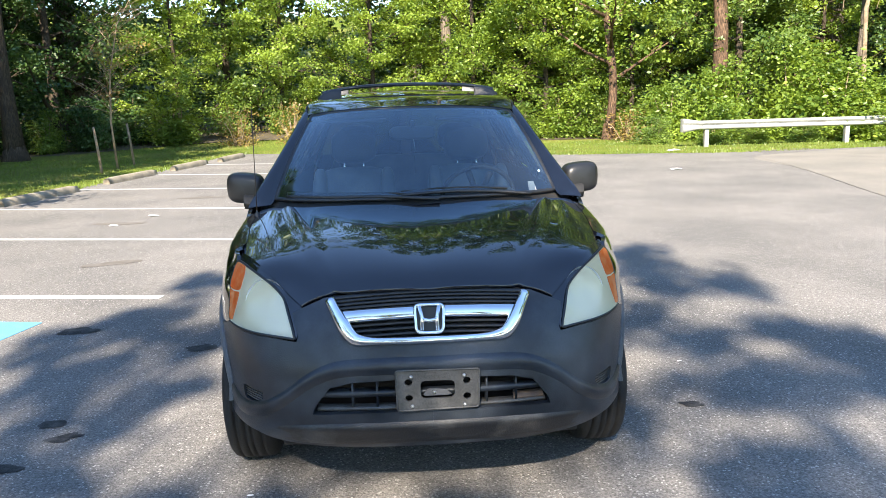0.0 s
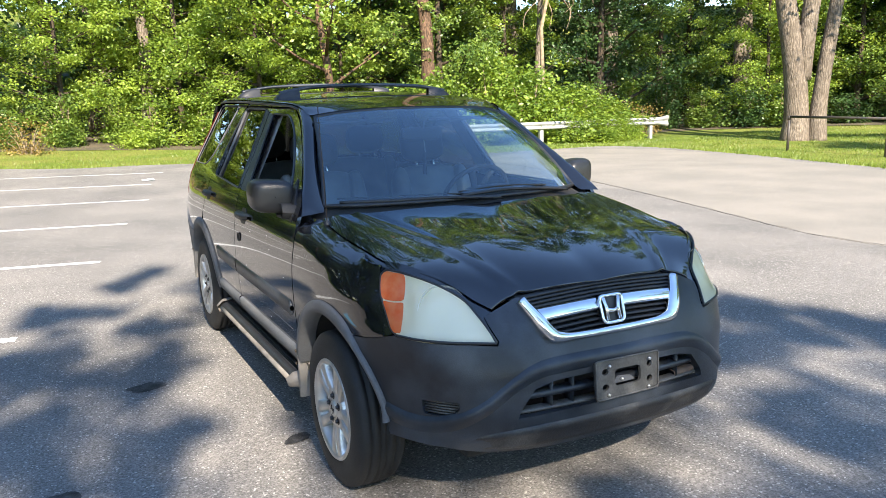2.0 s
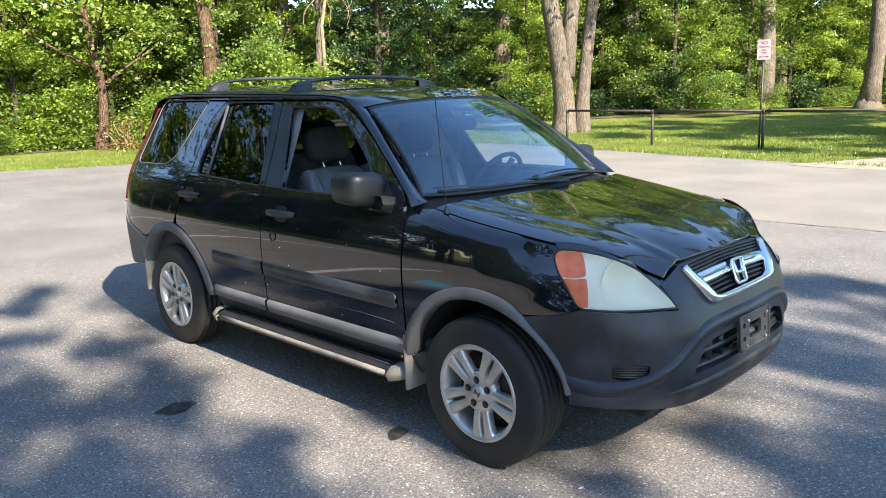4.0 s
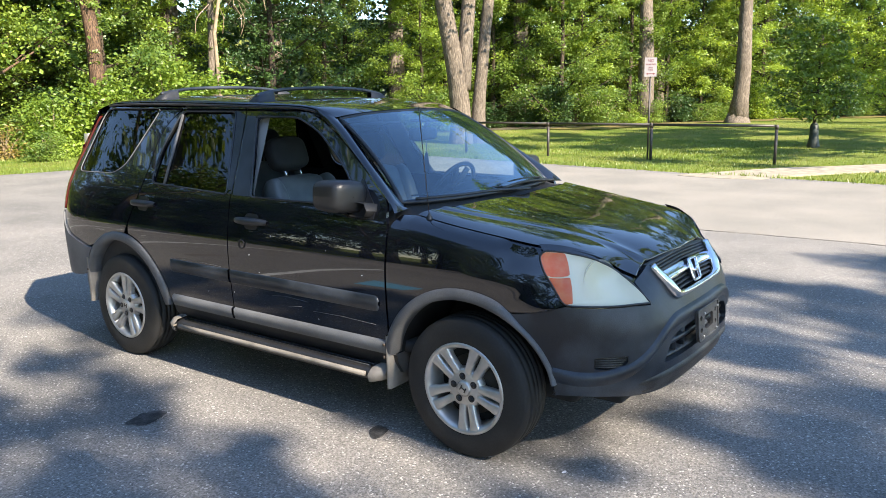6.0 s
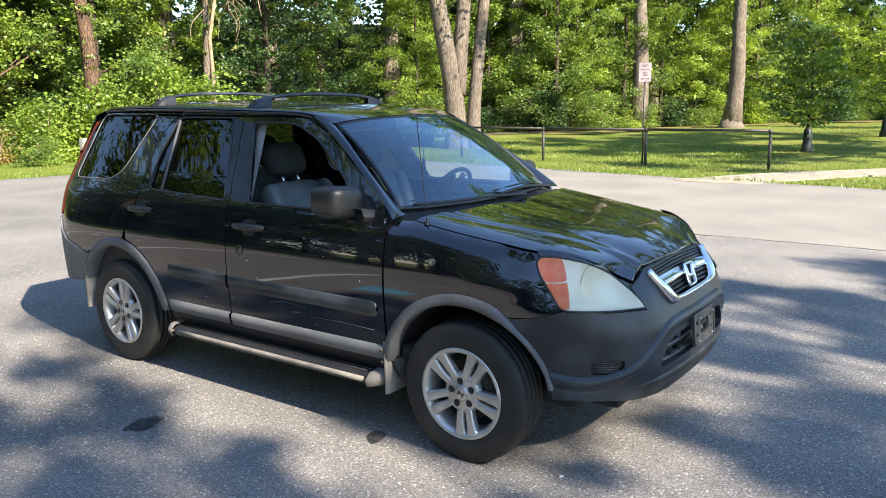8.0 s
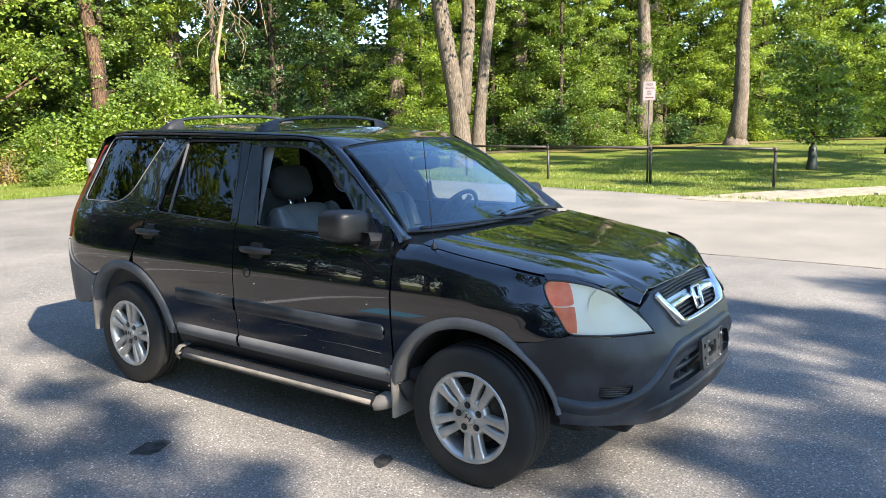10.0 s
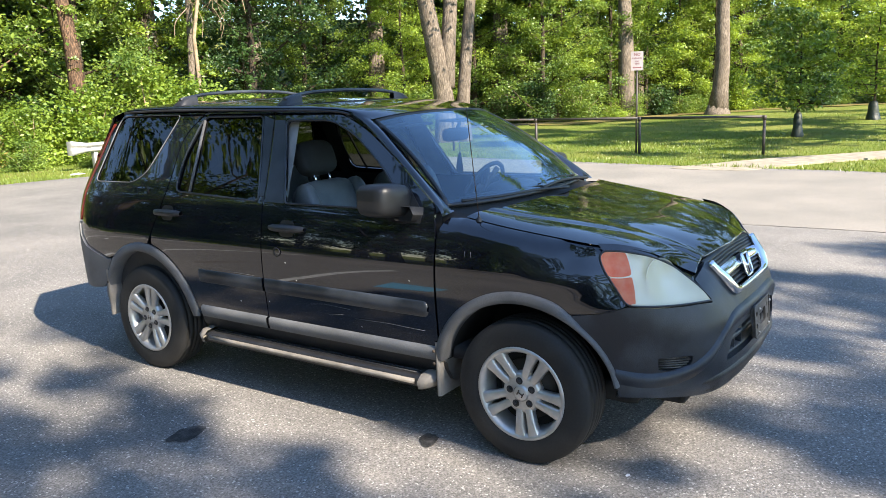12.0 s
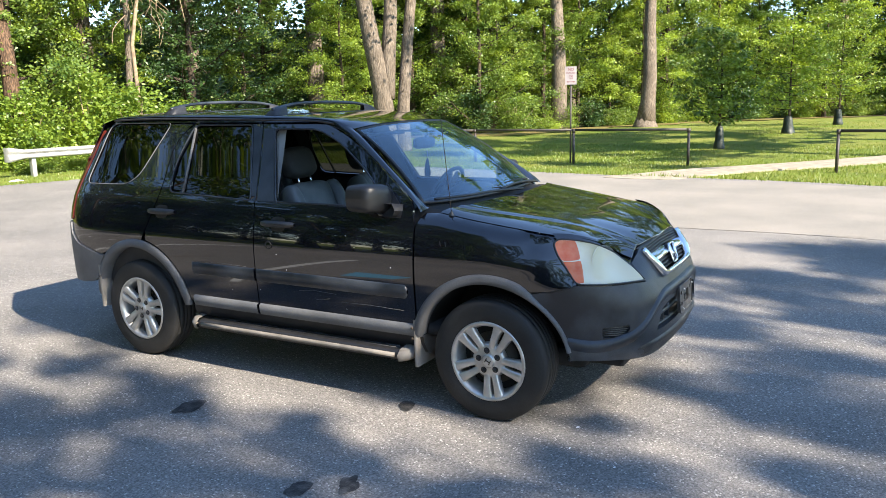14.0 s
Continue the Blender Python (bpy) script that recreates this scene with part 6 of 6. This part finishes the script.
            s = lambda t: math.copysign(abs(t) ** (2 / power), t)
            p = Vector((s(math.cos(b)) * s(math.cos(a)) * size[0] / 2, s(math.cos(b)) * s(math.sin(a)) * size[1] / 2, s(math.sin(b)) * size[2] / 2))
            verts.append(m @ (Vector(centre) + p))
    for i in range(nv):
        for j in range(nu):
            faces.append((i * nu + j, i * nu + (j + 1) % nu, (i + 1) * nu + (j + 1) % nu, (i + 1) * nu + j))
    return verts, faces


def seat(x, y, width, name, label):
    ob = thing(name, "", "")
    ob.parent = car
    ob["label"] = label
    m = Matrix.Translation((x, y, 0))
    raw_part("seat_cushion", *cushion((0, -0.02, 0.66), (width, 0.52, 0.2), m), M["seat"], ob)
    lean = m @ Matrix.Translation((0, 0.22, 0.72)) @ Matrix.Rotation(radians(-20), 4, "X")
    raw_part("backrest", *cushion((0, 0, 0.22), (width, 0.17, 0.50), lean), M["seat"], ob)
    for s2 in (-1, 1):
        raw_part("side_bolster", *cushion((s2 * width * 0.42, -0.05, 0.22), (0.10, 0.16, 0.47), lean, power=3), M["seat"], ob)
    for k in ((0,) if width < 0.7 else (-0.38, 0.38)):
        raw_part("headrest", *cushion((k, -0.01, 0.605), (0.29, 0.12, 0.205), lean, power=3.4), M["headrest"], ob, "charcoal cloth headrest")
        for d in (-0.06, 0.06):
            raw_part("headrest_post", *tube([lean @ Vector((k + d, -0.02, 0.44)), lean @ Vector((k + d, -0.02, 0.54))], 0.006, 6), M["chrome"], ob)


seat(-0.36, 1.19, 0.50, "front_seat", "grey leather front seat with headrest")
seat(0.36, 1.19, 0.50, "front_seat", "grey leather front seat with headrest")
seat(0.0, 2.22, 1.25, "rear_seat", "grey leather rear bench seat")
part("dashboard", box((0, 0.56, 0.94), (1.42, 0.52, 0.26), 0.09), M["interior"], car, "dark dashboard")
raw_part("instrument_hood", *cushion((0.36, 0.70, 1.05), (0.40, 0.26, 0.14), Matrix(), power=2.6), M["interior"], car)
part("cabin_floor", box((0, 1.6, 0.42), (1.5, 2.9, 0.06)), M["interior"], car)
part("load_floor", box((0, 2.9, 0.72), (1.35, 0.7, 0.05)), M["interior"], car)
for side in (-1, 1):
    raw_part("door_lining", *grid([[body_point(u_at_y(y), z, side, -0.06) for y in np.linspace(0.44, 3.1, 30)] for z in (0.42, 0.6, 0.8, 1.0, 1.085)]), M["interior"], car)
    # sunlight on this trim is put into its lighter colour
    raw_part("inner_pillar", *grid([[body_point(u_at_y(y + (z - 1.08) * 0.2), z, side, -0.045) for y in (1.425, 1.445, 1.58)] for z in (1.06, 1.2, 1.35, 1.54)]), M["interior_light"], car, "pale grey inner pillar trim")
    raw_part("inner_pillar", *grid([[body_point(u_at_y(y), z, side, -0.05) for y in (2.29, 2.36, 2.42)] for z in (1.06, 1.2, 1.35, 1.54)]), M["interior"], car)
raw_part("headliner", *grid([[np.array([p[0] * 0.97, p[1], p[2] - 0.04]) for p in r] for r in roof_rows[3:]]), M["interior_mid"], car, "grey headliner")
wc = Vector((0.36, 0.92, 1.032))
tilt = Matrix.Rotation(radians(-62), 3, "X")
raw_part("steering_wheel", *merge(tube([wc + tilt @ Vector((0.203 * math.cos(a), 0.203 * math.sin(a), 0)) for a in np.linspace(0, 2 * math.pi, 33)[:-1]], 0.014, 8, True), *[tube([wc, wc + tilt @ Vector((0.18 * math.cos(a), 0.18 * math.sin(a), 0))], 0.018, 6) for a in (0.1, math.pi - 0.1, -1.9, -1.2)]), M["interior"], car, "dark steering wheel")
raw_part("steering_hub", *cushion((0, 0, 0), (0.16, 0.13, 0.06), Matrix.Translation(wc) @ tilt.to_4x4(), power=3), M["interior"], car)
raw_part("steering_column", *tube([wc, (0.36, 0.66, 0.90)], 0.04, 8), M["interior"], car)
raw_part("rear_view_mirror", *cushion((0, 0.86, 1.405), (0.25, 0.035, 0.075), Matrix(), power=4), M["interior"], car, "dark rear-view mirror")
raw_part("mirror_stalk", *tube([(0, 0.86, 1.42), (0, 0.83, 1.47)], 0.01, 6), M["interior"], car)
for x in (-0.36, 0.36):
    part("sun_visor", box((x, 0.99, 1.475), (0.44, 0.15, 0.016), 0.006, None), M["interior"], car)
raw_part("hanging_cord", *tube([(0.005, 0.845, 1.37), (0.008, 0.842, 1.335), (0.01, 0.842, 1.305)], 0.0022, 5), M["interior_light"], car)
raw_part("hanging_tag", *panel(rounded([(0.828, 1.185, 0.006), (0.866, 1.185, 0.006), (0.868, 1.225, 0.008), (0.858, 1.275, 0.008), (0.846, 1.308, 0.006), (0.836, 1.300, 0.006), (0.830, 1.262, 0.008), (0.822, 1.215, 0.008)], 0.01), lambda y, z: Vector((0.01, y, z)), cell=0.008, depth=0.004), M["interior"], car, "dark hanging air freshener")
raw_part("window_sticker", *panel([(0.560, 1.120), (0.600, 1.120), (0.592, 1.160), (0.562, 1.160)], lambda x, z: Vector((x, 0.36 + (z - 1.10) * 1.37, z + 0.004)), cell=0.02, depth=0), M["sign_white"], car, "white sticker inside the windshield")
# damaged door lock, and small fixings
lock = body_point(u_at_y(1.43), 0.847, -1, 0.003)
raw_part("door_lock", [lock + Vector((-p[0], p[1], p[2])) for p in lathe([(0.0, 0.026), (0.004, 0.024), (-0.004, 0.017), (-0.006, 0.0)], 18)[0]], lathe([(0.0, 0.026), (0.004, 0.024), (-0.004, 0.017), (-0.006, 0.0)], 18)[1], M["plastic_black"], car, "damaged door lock with a bent rim")


# painted reflections of bay lines, chips and fixings on the car's side
def chip(points, out, radius, mat, name, label):
    raw_part(name, *tube([body_point(u_at_y(y), z, -1, out) for y, z in points], radius, 4), mat, car, label)


for y, z in ((0.232, 0.93), (0.262, 0.93)):
    chip([(y, z - 0.012), (y + 0.004, z + 0.012)], 0.0, 0.0010, M["plastic_sill"], "paint_chip", "small pale chip in the paint")
chip([(-0.19, 0.735), (-0.17, 0.722)], 0.001, 0.0028, M["litter"], "paint_chip", "small pale chip in the paint")
# pale threads on the doors stand for reflected parking lines
for pts in ([(0.50, 0.545), (0.72, 0.552), (0.92, 0.548)], [(0.95, 0.592), (1.12, 0.60), (1.22, 0.588)], [(1.0, 0.56), (1.1, 0.545)], [(1.62, 0.70), (1.85, 0.705), (2.05, 0.70)]):
    chip(pts, 0.0, 0.0011, M["plastic_faded"], "line_reflection", "thin pale scratch in the door paint")
rc = random.Random(8)
for _ in range(12):
    y, z = rc.uniform(0.45, 2.3), rc.uniform(0.5, 0.95)
    chip([(y, z), (y + 0.003, z + 0.003)], 0.0, rc.uniform(0.0012, 0.0022), M["litter"], "paint_chip", "")
for y, z in ((0.438, 0.455), (0.437, 0.395), (2.992, 0.52)):
    v, f = lathe([(0, 0.0), (0, 0.008), (0.004, 0.007), (0.005, 0.0)], 10)
    raw_part("flap_screw", [(-0.877 - p[0], y + 0.01 + p[1], z + p[2]) for p in v], f, M["steel_dark"], car)

# ---------- fence, sign, guardrail ----------
POSTS = [(15.95, 11.4), (15.78, 8.55), (15.78, 5.60), (15.72, 2.58)]
def fence(posts, label):
    ob = thing("pipe_fence", label, "fence", (*posts[0], 0))
    inv = Vector((posts[0][0], posts[0][1], 0))
    for x, y in posts:
        raw_part("post", *merge(tube([Vector((x, y, -0.2)) - inv, Vector((x, y, 0.87)) - inv], 0.036, 10), tube([Vector((x, y, 0.80)) - inv, Vector((x, y, 0.90)) - inv], 0.046, 10)), M["black_pipe"], ob)
    for a, b in zip(posts, posts[1:]):
        raw_part("rail", *tube([Vector((*a, 0.87)) - inv, Vector((*b, 0.87)) - inv], 0.032, 8), M["black_pipe"], ob)
fence(POSTS, "low black pipe fence along the lawn")
fence([(14.62, -0.80), (14.1, -4.0), (13.5, -7.2)], "low black pipe fence beyond the footpath")


def text_bm(words, size, at, mat, owner, name):
    cu = bpy.data.curves.new(name, "FONT")
    cu.body, cu.size, cu.align_x, cu.align_y, cu.extrude = words, size, "CENTER", "CENTER", 0.001
    tmp = bpy.data.objects.new(name, cu)
    data = bpy.data.meshes.new_from_object(tmp)
    bpy.data.objects.remove(tmp)
    bpy.data.curves.remove(cu)
    data.materials.append(mat)
    ob = put_mesh(name, data, owner)
    ob.matrix_local = at
    return ob


sign = thing("no_parking_sign", "small white no parking sign on a steel post", "sign", (15.95, 5.75, 0), turn=-68)
raw_part("sign_post", *merge(tube([(0, 0.02, -0.2), (0, 0.02, 2.2)], 0.024, 8)), M["black_pipe"], sign)
part("sign_plate", box((0, -0.02, 2.30), (0.30, 0.006, 0.47), 0.0), M["sign_white"], sign, "white sign plate with red lettering", smooth=False)
for words, size, z in (("NO", 0.10, 2.455), ("PARKING", 0.058, 2.365), ("ANY", 0.055, 2.285), ("TIME", 0.055, 2.225)):
    text_bm(words, size, pose(0, -0.0245, z, 90, 0, 0), M["sign_red"], sign, "lettering")
raw_part("arrow", [(-0.11, -0.025, 2.135), (-0.07, -0.025, 2.160), (-0.07, -0.025, 2.143), (0.07, -0.025, 2.143), (0.07, -0.025, 2.160), (0.11, -0.025, 2.135), (0.07, -0.025, 2.110), (0.07, -0.025, 2.127), (-0.07, -0.025, 2.127), (-0.07, -0.025, 2.110)], [(0, 1, 2, 8, 9), (2, 3, 7, 8), (3, 4, 5, 6, 7)], M["sign_red"], sign, smooth=False)

G0, G1 = Vector((8.5, 18.35, -0.04)), Vector((17.6, 18.1, -0.04))
guard = thing("guardrail", "pale galvanised steel guardrail with flared end", "guardrail", G0, turn=math.degrees(math.atan2((G1 - G0).y, (G1 - G0).x)))
L = (G1 - G0).length
WAVE = [(0.0, 0.50), (-0.05, 0.52), (-0.065, 0.55), (-0.05, 0.585), (0.0, 0.61), (0.0, 0.635), (-0.05, 0.66), (-0.065, 0.69), (-0.05, 0.725), (0.0, 0.75)]
for k in range(3):
    a, b = L * k / 3 - (0.08 if k else 0), L * (k + 1) / 3
    raw_part("rail_panel", *merge(grid([[(x, w + 0.004 * k, z) for w, z in WAVE] for x in np.linspace(a, b, 12)]), grid([[(x, w + 0.008 + 0.004 * k, z) for w, z in WAVE] for x in np.linspace(a, b, 12)])), M["galvanised"], guard)
for x0, d in ((0.0, -1), (L, 1)):
    raw_part("flared_end", *grid([[(x0 + d * t * 0.42, w * (1 - 0.3 * t), 0.625 + (z - 0.625) * (1 + 0.55 * t)) for w, z in WAVE] for t in (-0.3, 0, 0.3, 0.6, 0.85, 1.0)] + [[(x0 + d * (0.42 + 0.05 * math.sin(a)), 0.12 * (1 - math.cos(a)), 0.625 + (z - 0.625) * 1.5) for w, z in WAVE] for a in (0.5, 1.2, 2.0)]), M["galvanised"], guard, "flared rail end")
for k, x in enumerate((0.25, 4.3, 8.8)):
    part("rail_post", box((x, 0.08, 0.24), (0.12, 0.14, 0.90), 0.008), M["galvanised"], guard)
    part("spacer", box((x, 0.02, 0.625), (0.1, 0.05, 0.2), 0.006), M["galvanised"], guard)


# ---------- wheel stops, posts, saplings ----------
def wheel_stop(a, b):
    a, b = Vector((*a, 0)), Vector((*b, 0))
    c, d = (a + b) / 2, b - a
    ob = thing("wheel_stop", "weathered concrete wheel stop at the bay's end", "wheel stop", c, "wheel stops", turn=math.degrees(math.atan2(d.y, d.x)))
    l = d.length / 2
    rows = []
    for t in np.linspace(-1, 1, 13):
        e = 0.85 if abs(t) > 0.97 else 1
        rows.append([(t * l, w * e, h * e) for w, h in ((-0.09, -0.01), (-0.085, 0.05), (-0.06, 0.115), (-0.03, 0.13), (0.03, 0.13), (0.06, 0.115), (0.085, 0.05), (0.09, -0.01))])
    v, f = grid(rows)
    n = len(rows[0])
    f += [tuple(range(n)), tuple(len(v) - n + k for k in range(n))]
    raw_part("stop_block", v, f, M["concrete"], ob)


for a, b in (((-6.60, 9.75), (-6.15, 11.75)), ((-6.02, 13.0), (-5.6, 14.9)), ((-5.42, 15.75), (-5.05, 17.55)), ((-4.80, 18.1), (-4.5, 19.8))):
    wheel_stop(a, b)
for x, y in ((-7.2, 16.1), (-7.22, 18.6)):
    ob = thing("stake", "weathered grey wooden stake beside the sapling", "stake", (x, y, -0.03))
    raw_part("stake_post", *tube([(0, 0, -0.1), (-0.05, 0, 0.6), (-0.10, 0, 1.12)], [0.036, 0.034, 0.030], 7), M["twig"], ob)
sap = thing("dry_sapling", "bare dry sapling with thin brown twigs", "tree", (-7.27, 17.4, -0.03))
r2 = random.Random(9)
pieces = [tube([(0, 0, 0), (-0.05, 0, 1.2), (0.05, 0, 2.4), (0.35, 0, 3.6), (0.8, 0.1, 4.4)], [0.035, 0.03, 0.024, 0.014, 0.005], 6)]
for k in range(34):
    z = r2.uniform(1.3, 3.9)
    a = r2.uniform(0, 6.28)
    ln = r2.uniform(0.5, 1.5) * (1.2 - abs(z - 2.6) * 0.25)
    b0 = Vector((-0.05 + 0.3 * max(z - 2.4, 0) * 0.8, 0, z))
    e = b0 + Vector((math.cos(a), math.sin(a) * 0.7, r2.uniform(0.1, 0.8))) * ln
    pieces.append(tube([b0, b0.lerp(e, 0.5) + Vector((0, 0, 0.06)), e], [0.011, 0.007, 0.003], 4))
    for q in range(3):
        m0 = b0.lerp(e, r2.uniform(0.3, 0.9))
        pieces.append(tube([m0, m0 + Vector((r2.uniform(-1, 1), r2.uniform(-1, 1), r2.uniform(-0.2, 0.8))) * 0.35], [0.005, 0.002], 4))
raw_part("twig_frame", *merge(*pieces), M["twig"], sap)
v, f = leaves([(0.0, 0.0, 1.9), (0.15, 0.0, 2.6), (0.5, 0.1, 3.4), (-0.35, 0.1, 2.9), (0.75, 0, 3.1)], [0.16, 0.22, 0.25, 0.22, 0.2], 420, 0.075, 61)
tagged(put_mesh("withered_leaves", fast_mesh("withered_leaves", v, f, M["leaf_dry"]), sap), "few withered brown leaves", kind="stuff")


def bagged_tree(at, z, crown, height, reach, count, bag):
    """A young lawn tree with layered limbs, and a slumped watering bag, bag metres wide, round its foot."""
    ob = thing("young_tree", "young lawn tree with a dark watering bag round its foot", "tree", (at[0], at[1], z), turn=at[0] * 50 % 360)
    (tv, tf), tips = limbs(height, 0.055, int(at[0] * 10), first=0.21, count=28, reach=reach, spread=-0.08, kinks=0.05)
    raw_part("trunk", tv, tf, M["bark_dark"], ob)
    v, f = leaves([t[0] for t in tips], [max(t[1] * 0.8, 0.16) for t in tips], count, 0.115, int(at[0] * 7), squash=0.32)
    put_mesh("crown", fast_mesh("crown", v, f, M[crown]), ob)
    prof = [(0.0, 0.54), (0.06, 0.58), (0.16, 0.50), (0.35, 0.44), (0.55, 0.40), (0.68, 0.36), (0.74, 0.22)]
    bv, bf = lathe([(h, r * bag) for h, r in prof], 20, "z")
    crease = lambda p: 1 + 0.22 * noise.noise((p[0] * 7, p[1] * 7, p[2] * 4 + at[0]))
    raw_part("watering_bag", [(p[0] * crease(p) + 0.12 * bag * p[2], p[1] * crease(p), p[2]) for p in bv], bf, M["bag_green"], ob, "slumped dark green watering bag")


bagged_tree((21.95, 2.96), 0.0, "leaf_mid", 3.7, 0.31, 5200, 0.30)
bagged_tree((29.8, 1.75), 0.1, "leaf_bright", 4.6, 0.32, 5000, 0.44)
bagged_tree((38.0, 0.4), 0.2, "leaf_mid", 5.4, 0.30, 6000, 0.4)
# bushes that spill over the guardrail
for x, y, sc, h in ((12.4, 20.9, 1.6, 1.6), (13.4, 19.7, 1.6, 1.35), (14.8, 19.5, 1.5, 1.05), (15.9, 19.2, 1.2, 0.8), (16.7, 18.9, 0.7, 0.55), (10.4, 21.2, 1.3, 1.3), (8.8, 21.6, 1.1, 1.0), (14.2, 18.3, 0.75, 0.47), (15.1, 18.15, 0.85, 0.49), (15.9, 18.2, 0.62, 0.46)):
    bush("spilling_bush", "bush_spill", (x, y), x * 77 % 360, (sc, sc, h), "bright green bush spilling over the guardrail", M["leaf_bright"], 38, 9000, 0.095, z=-0.03)
for x, y, h in ((9.3, 19.2, 0.32), (10.6, 19.1, 0.28), (12.0, 19.1, 0.3), (13.4, 18.9, 0.28), (7.8, 20.2, 0.45)):
    bush("weed_patch", "bush_mid", (x, y), x * 91 % 360, (0.6, 0.5, h), "low leafy weeds under the guardrail", M["leaf_mid"], 32, 3000, 0.12, z=-0.03)
for x, y, h in ((-5.5, 24.6, 0.8), (-3.6, 24.9, 0.9), (-2.0, 24.6, 0.7), (19.2, 20.6, 0.7), (7.6, 22.2, 0.6)):
    bush("dry_brush", "bush_dry", (x, y), x * 50 % 360, (0.9, 0.8, h), "dry brown brush among the weeds", M["leaf_dry"], 37, 900, 0.1, z=-0.03)

# dry vines hanging in the leaning tree
vine = thing("hanging_vine", "tangle of dry brown vines hanging in a tree", "vine", (15.5, 21.9, 0))
r3 = random.Random(14)
pieces = []
for k in range(46):
    a = Vector((r3.gauss(0.3, 0.5), r3.gauss(0, 0.3), r3.uniform(5.0, 8.0)))
    b = a + Vector((r3.gauss(0, 0.35), r3.gauss(0, 0.2), -r3.uniform(0.5, 1.6)))
    m1 = a.lerp(b, 0.5) + Vector((r3.gauss(0, 0.3), r3.gauss(0, 0.2), 0))
    pieces.append(tube([tuple(p) for p in spline([a, m1, b], 4)], 0.012 * r3.uniform(0.6, 1.4), 4))
pieces.append(tube([(0.1, 0.4, -0.1), (0.0, 0.2, 2.0), (-0.15, 0.1, 4.0), (0.3, 0, 6.2), (0.7, 0, 8.5)], [0.09, 0.08, 0.07, 0.06, 0.04], 7))
raw_part("vine_tangle", *merge(*pieces), M["twig"], vine)

# ---------- litter and grass ----------
for x, y, s2 in ((7.3, 16.9, 0.2), (-0.75, -0.45, 0.014), (-3.6, 8.0, 0.08), (-3.9, 7.2, 0.07), (0.2, 14.2, 0.15), (-1.0, -0.5, 0.009), (5.6, 12.1, 0.12), (1.55, 0.9, 0.014), (-1.1, -0.75, 0.009)):
    q = [(s2 * math.cos(a) * (1 + 0.4 * noise.noise((a, x, y))), s2 * 0.6 * math.sin(a), 0.006 + 0.4 * s2 * abs(noise.noise((a * 2, y, x)))) for a in np.linspace(0, 6.28, 9)[:-1]]
    lit = raw_part("litter_scrap", q + [(0, 0, 0.3 * s2)], [(k, (k + 1) % 8, 8) for k in range(8)], M["litter"], smooth=False)
    lit.location = (x, y, 0.0)
    tagged(lit, "crumpled white paper scrap on the asphalt", "litter", group="litter")


def grass(name, pts, size, seed, mat, label):
    r = np.random.default_rng(seed)
    p = np.asarray(pts, float)
    n = len(p)
    a = r.uniform(0, 6.28, n)
    h = size * r.uniform(0.5, 1.5, n)
    lean = r.normal(0, 0.35, (n, 2)) * h[:, None]
    w = np.stack([np.cos(a), np.sin(a), np.zeros(n)], 1) * (0.006 + 0.07 * h[:, None])
    tip = p + np.stack([lean[:, 0], lean[:, 1], h], 1)
    v = np.stack([p - w, p + w, tip], 1).reshape(-1, 3)
    k = np.arange(n) * 3
    tagged(put_mesh(name, fast_mesh(name, v, np.stack([k, k + 1, k + 2], 1), mat)), label, "grass", kind="stuff")


rg = np.random.default_rng(12)
lot_line = [tuple(p) for p in spline(LOT, 6, True)]
path_line = [(12.0, 3.55), (13.0, 3.1), (14.6, 2.2), (15.6, 1.3), (17.9, -0.5), (21, -2.5), (20.6, -3.9), (17.4, -1.7), (15.5, -0.2), (14.3, 0.8), (12.9, 1.7), (11.9, 2.1)]
pts = []
for x0, x1, y0, y1, cnt in ((11.5, 24, -5, 18.5, 80000), (24, 44, -6, 20, 26000), (2, 19, 15.4, 22.5, 32000), (-12, 3, 19, 26, 12000), (-12, -5, 8, 21, 14000)):
    xy = np.stack([rg.uniform(x0, x1, cnt), rg.uniform(y0, y1, cnt)], 1)
    for x, y in xy:
        if not inside((x, y), lot_line) and not inside((x, y), path_line):
            pts.append((x, y, rise(x, y) - 0.01))
grass("lawn_grass", pts, 0.05, 4, M["grass_blade"], "sunlit mown grass blades of the lawn")
edge_pts = []
for i in range(len(lot_line)):
    a, b = Vector(lot_line[i]), Vector(lot_line[(i + 1) % len(lot_line)])
    if a.y > -3 and (a.x > 0 or a.y > 9):
        for _ in range(int((b - a).length * 90)):
            p = a.lerp(b, rg.random())
            edge_pts.append((p.x + rg.normal(0, 0.08), p.y + rg.normal(0, 0.08), -0.02))
grass("edge_grass", edge_pts, 0.085, 5, M["grass_blade"], "longer grass fringing the lot's edge")
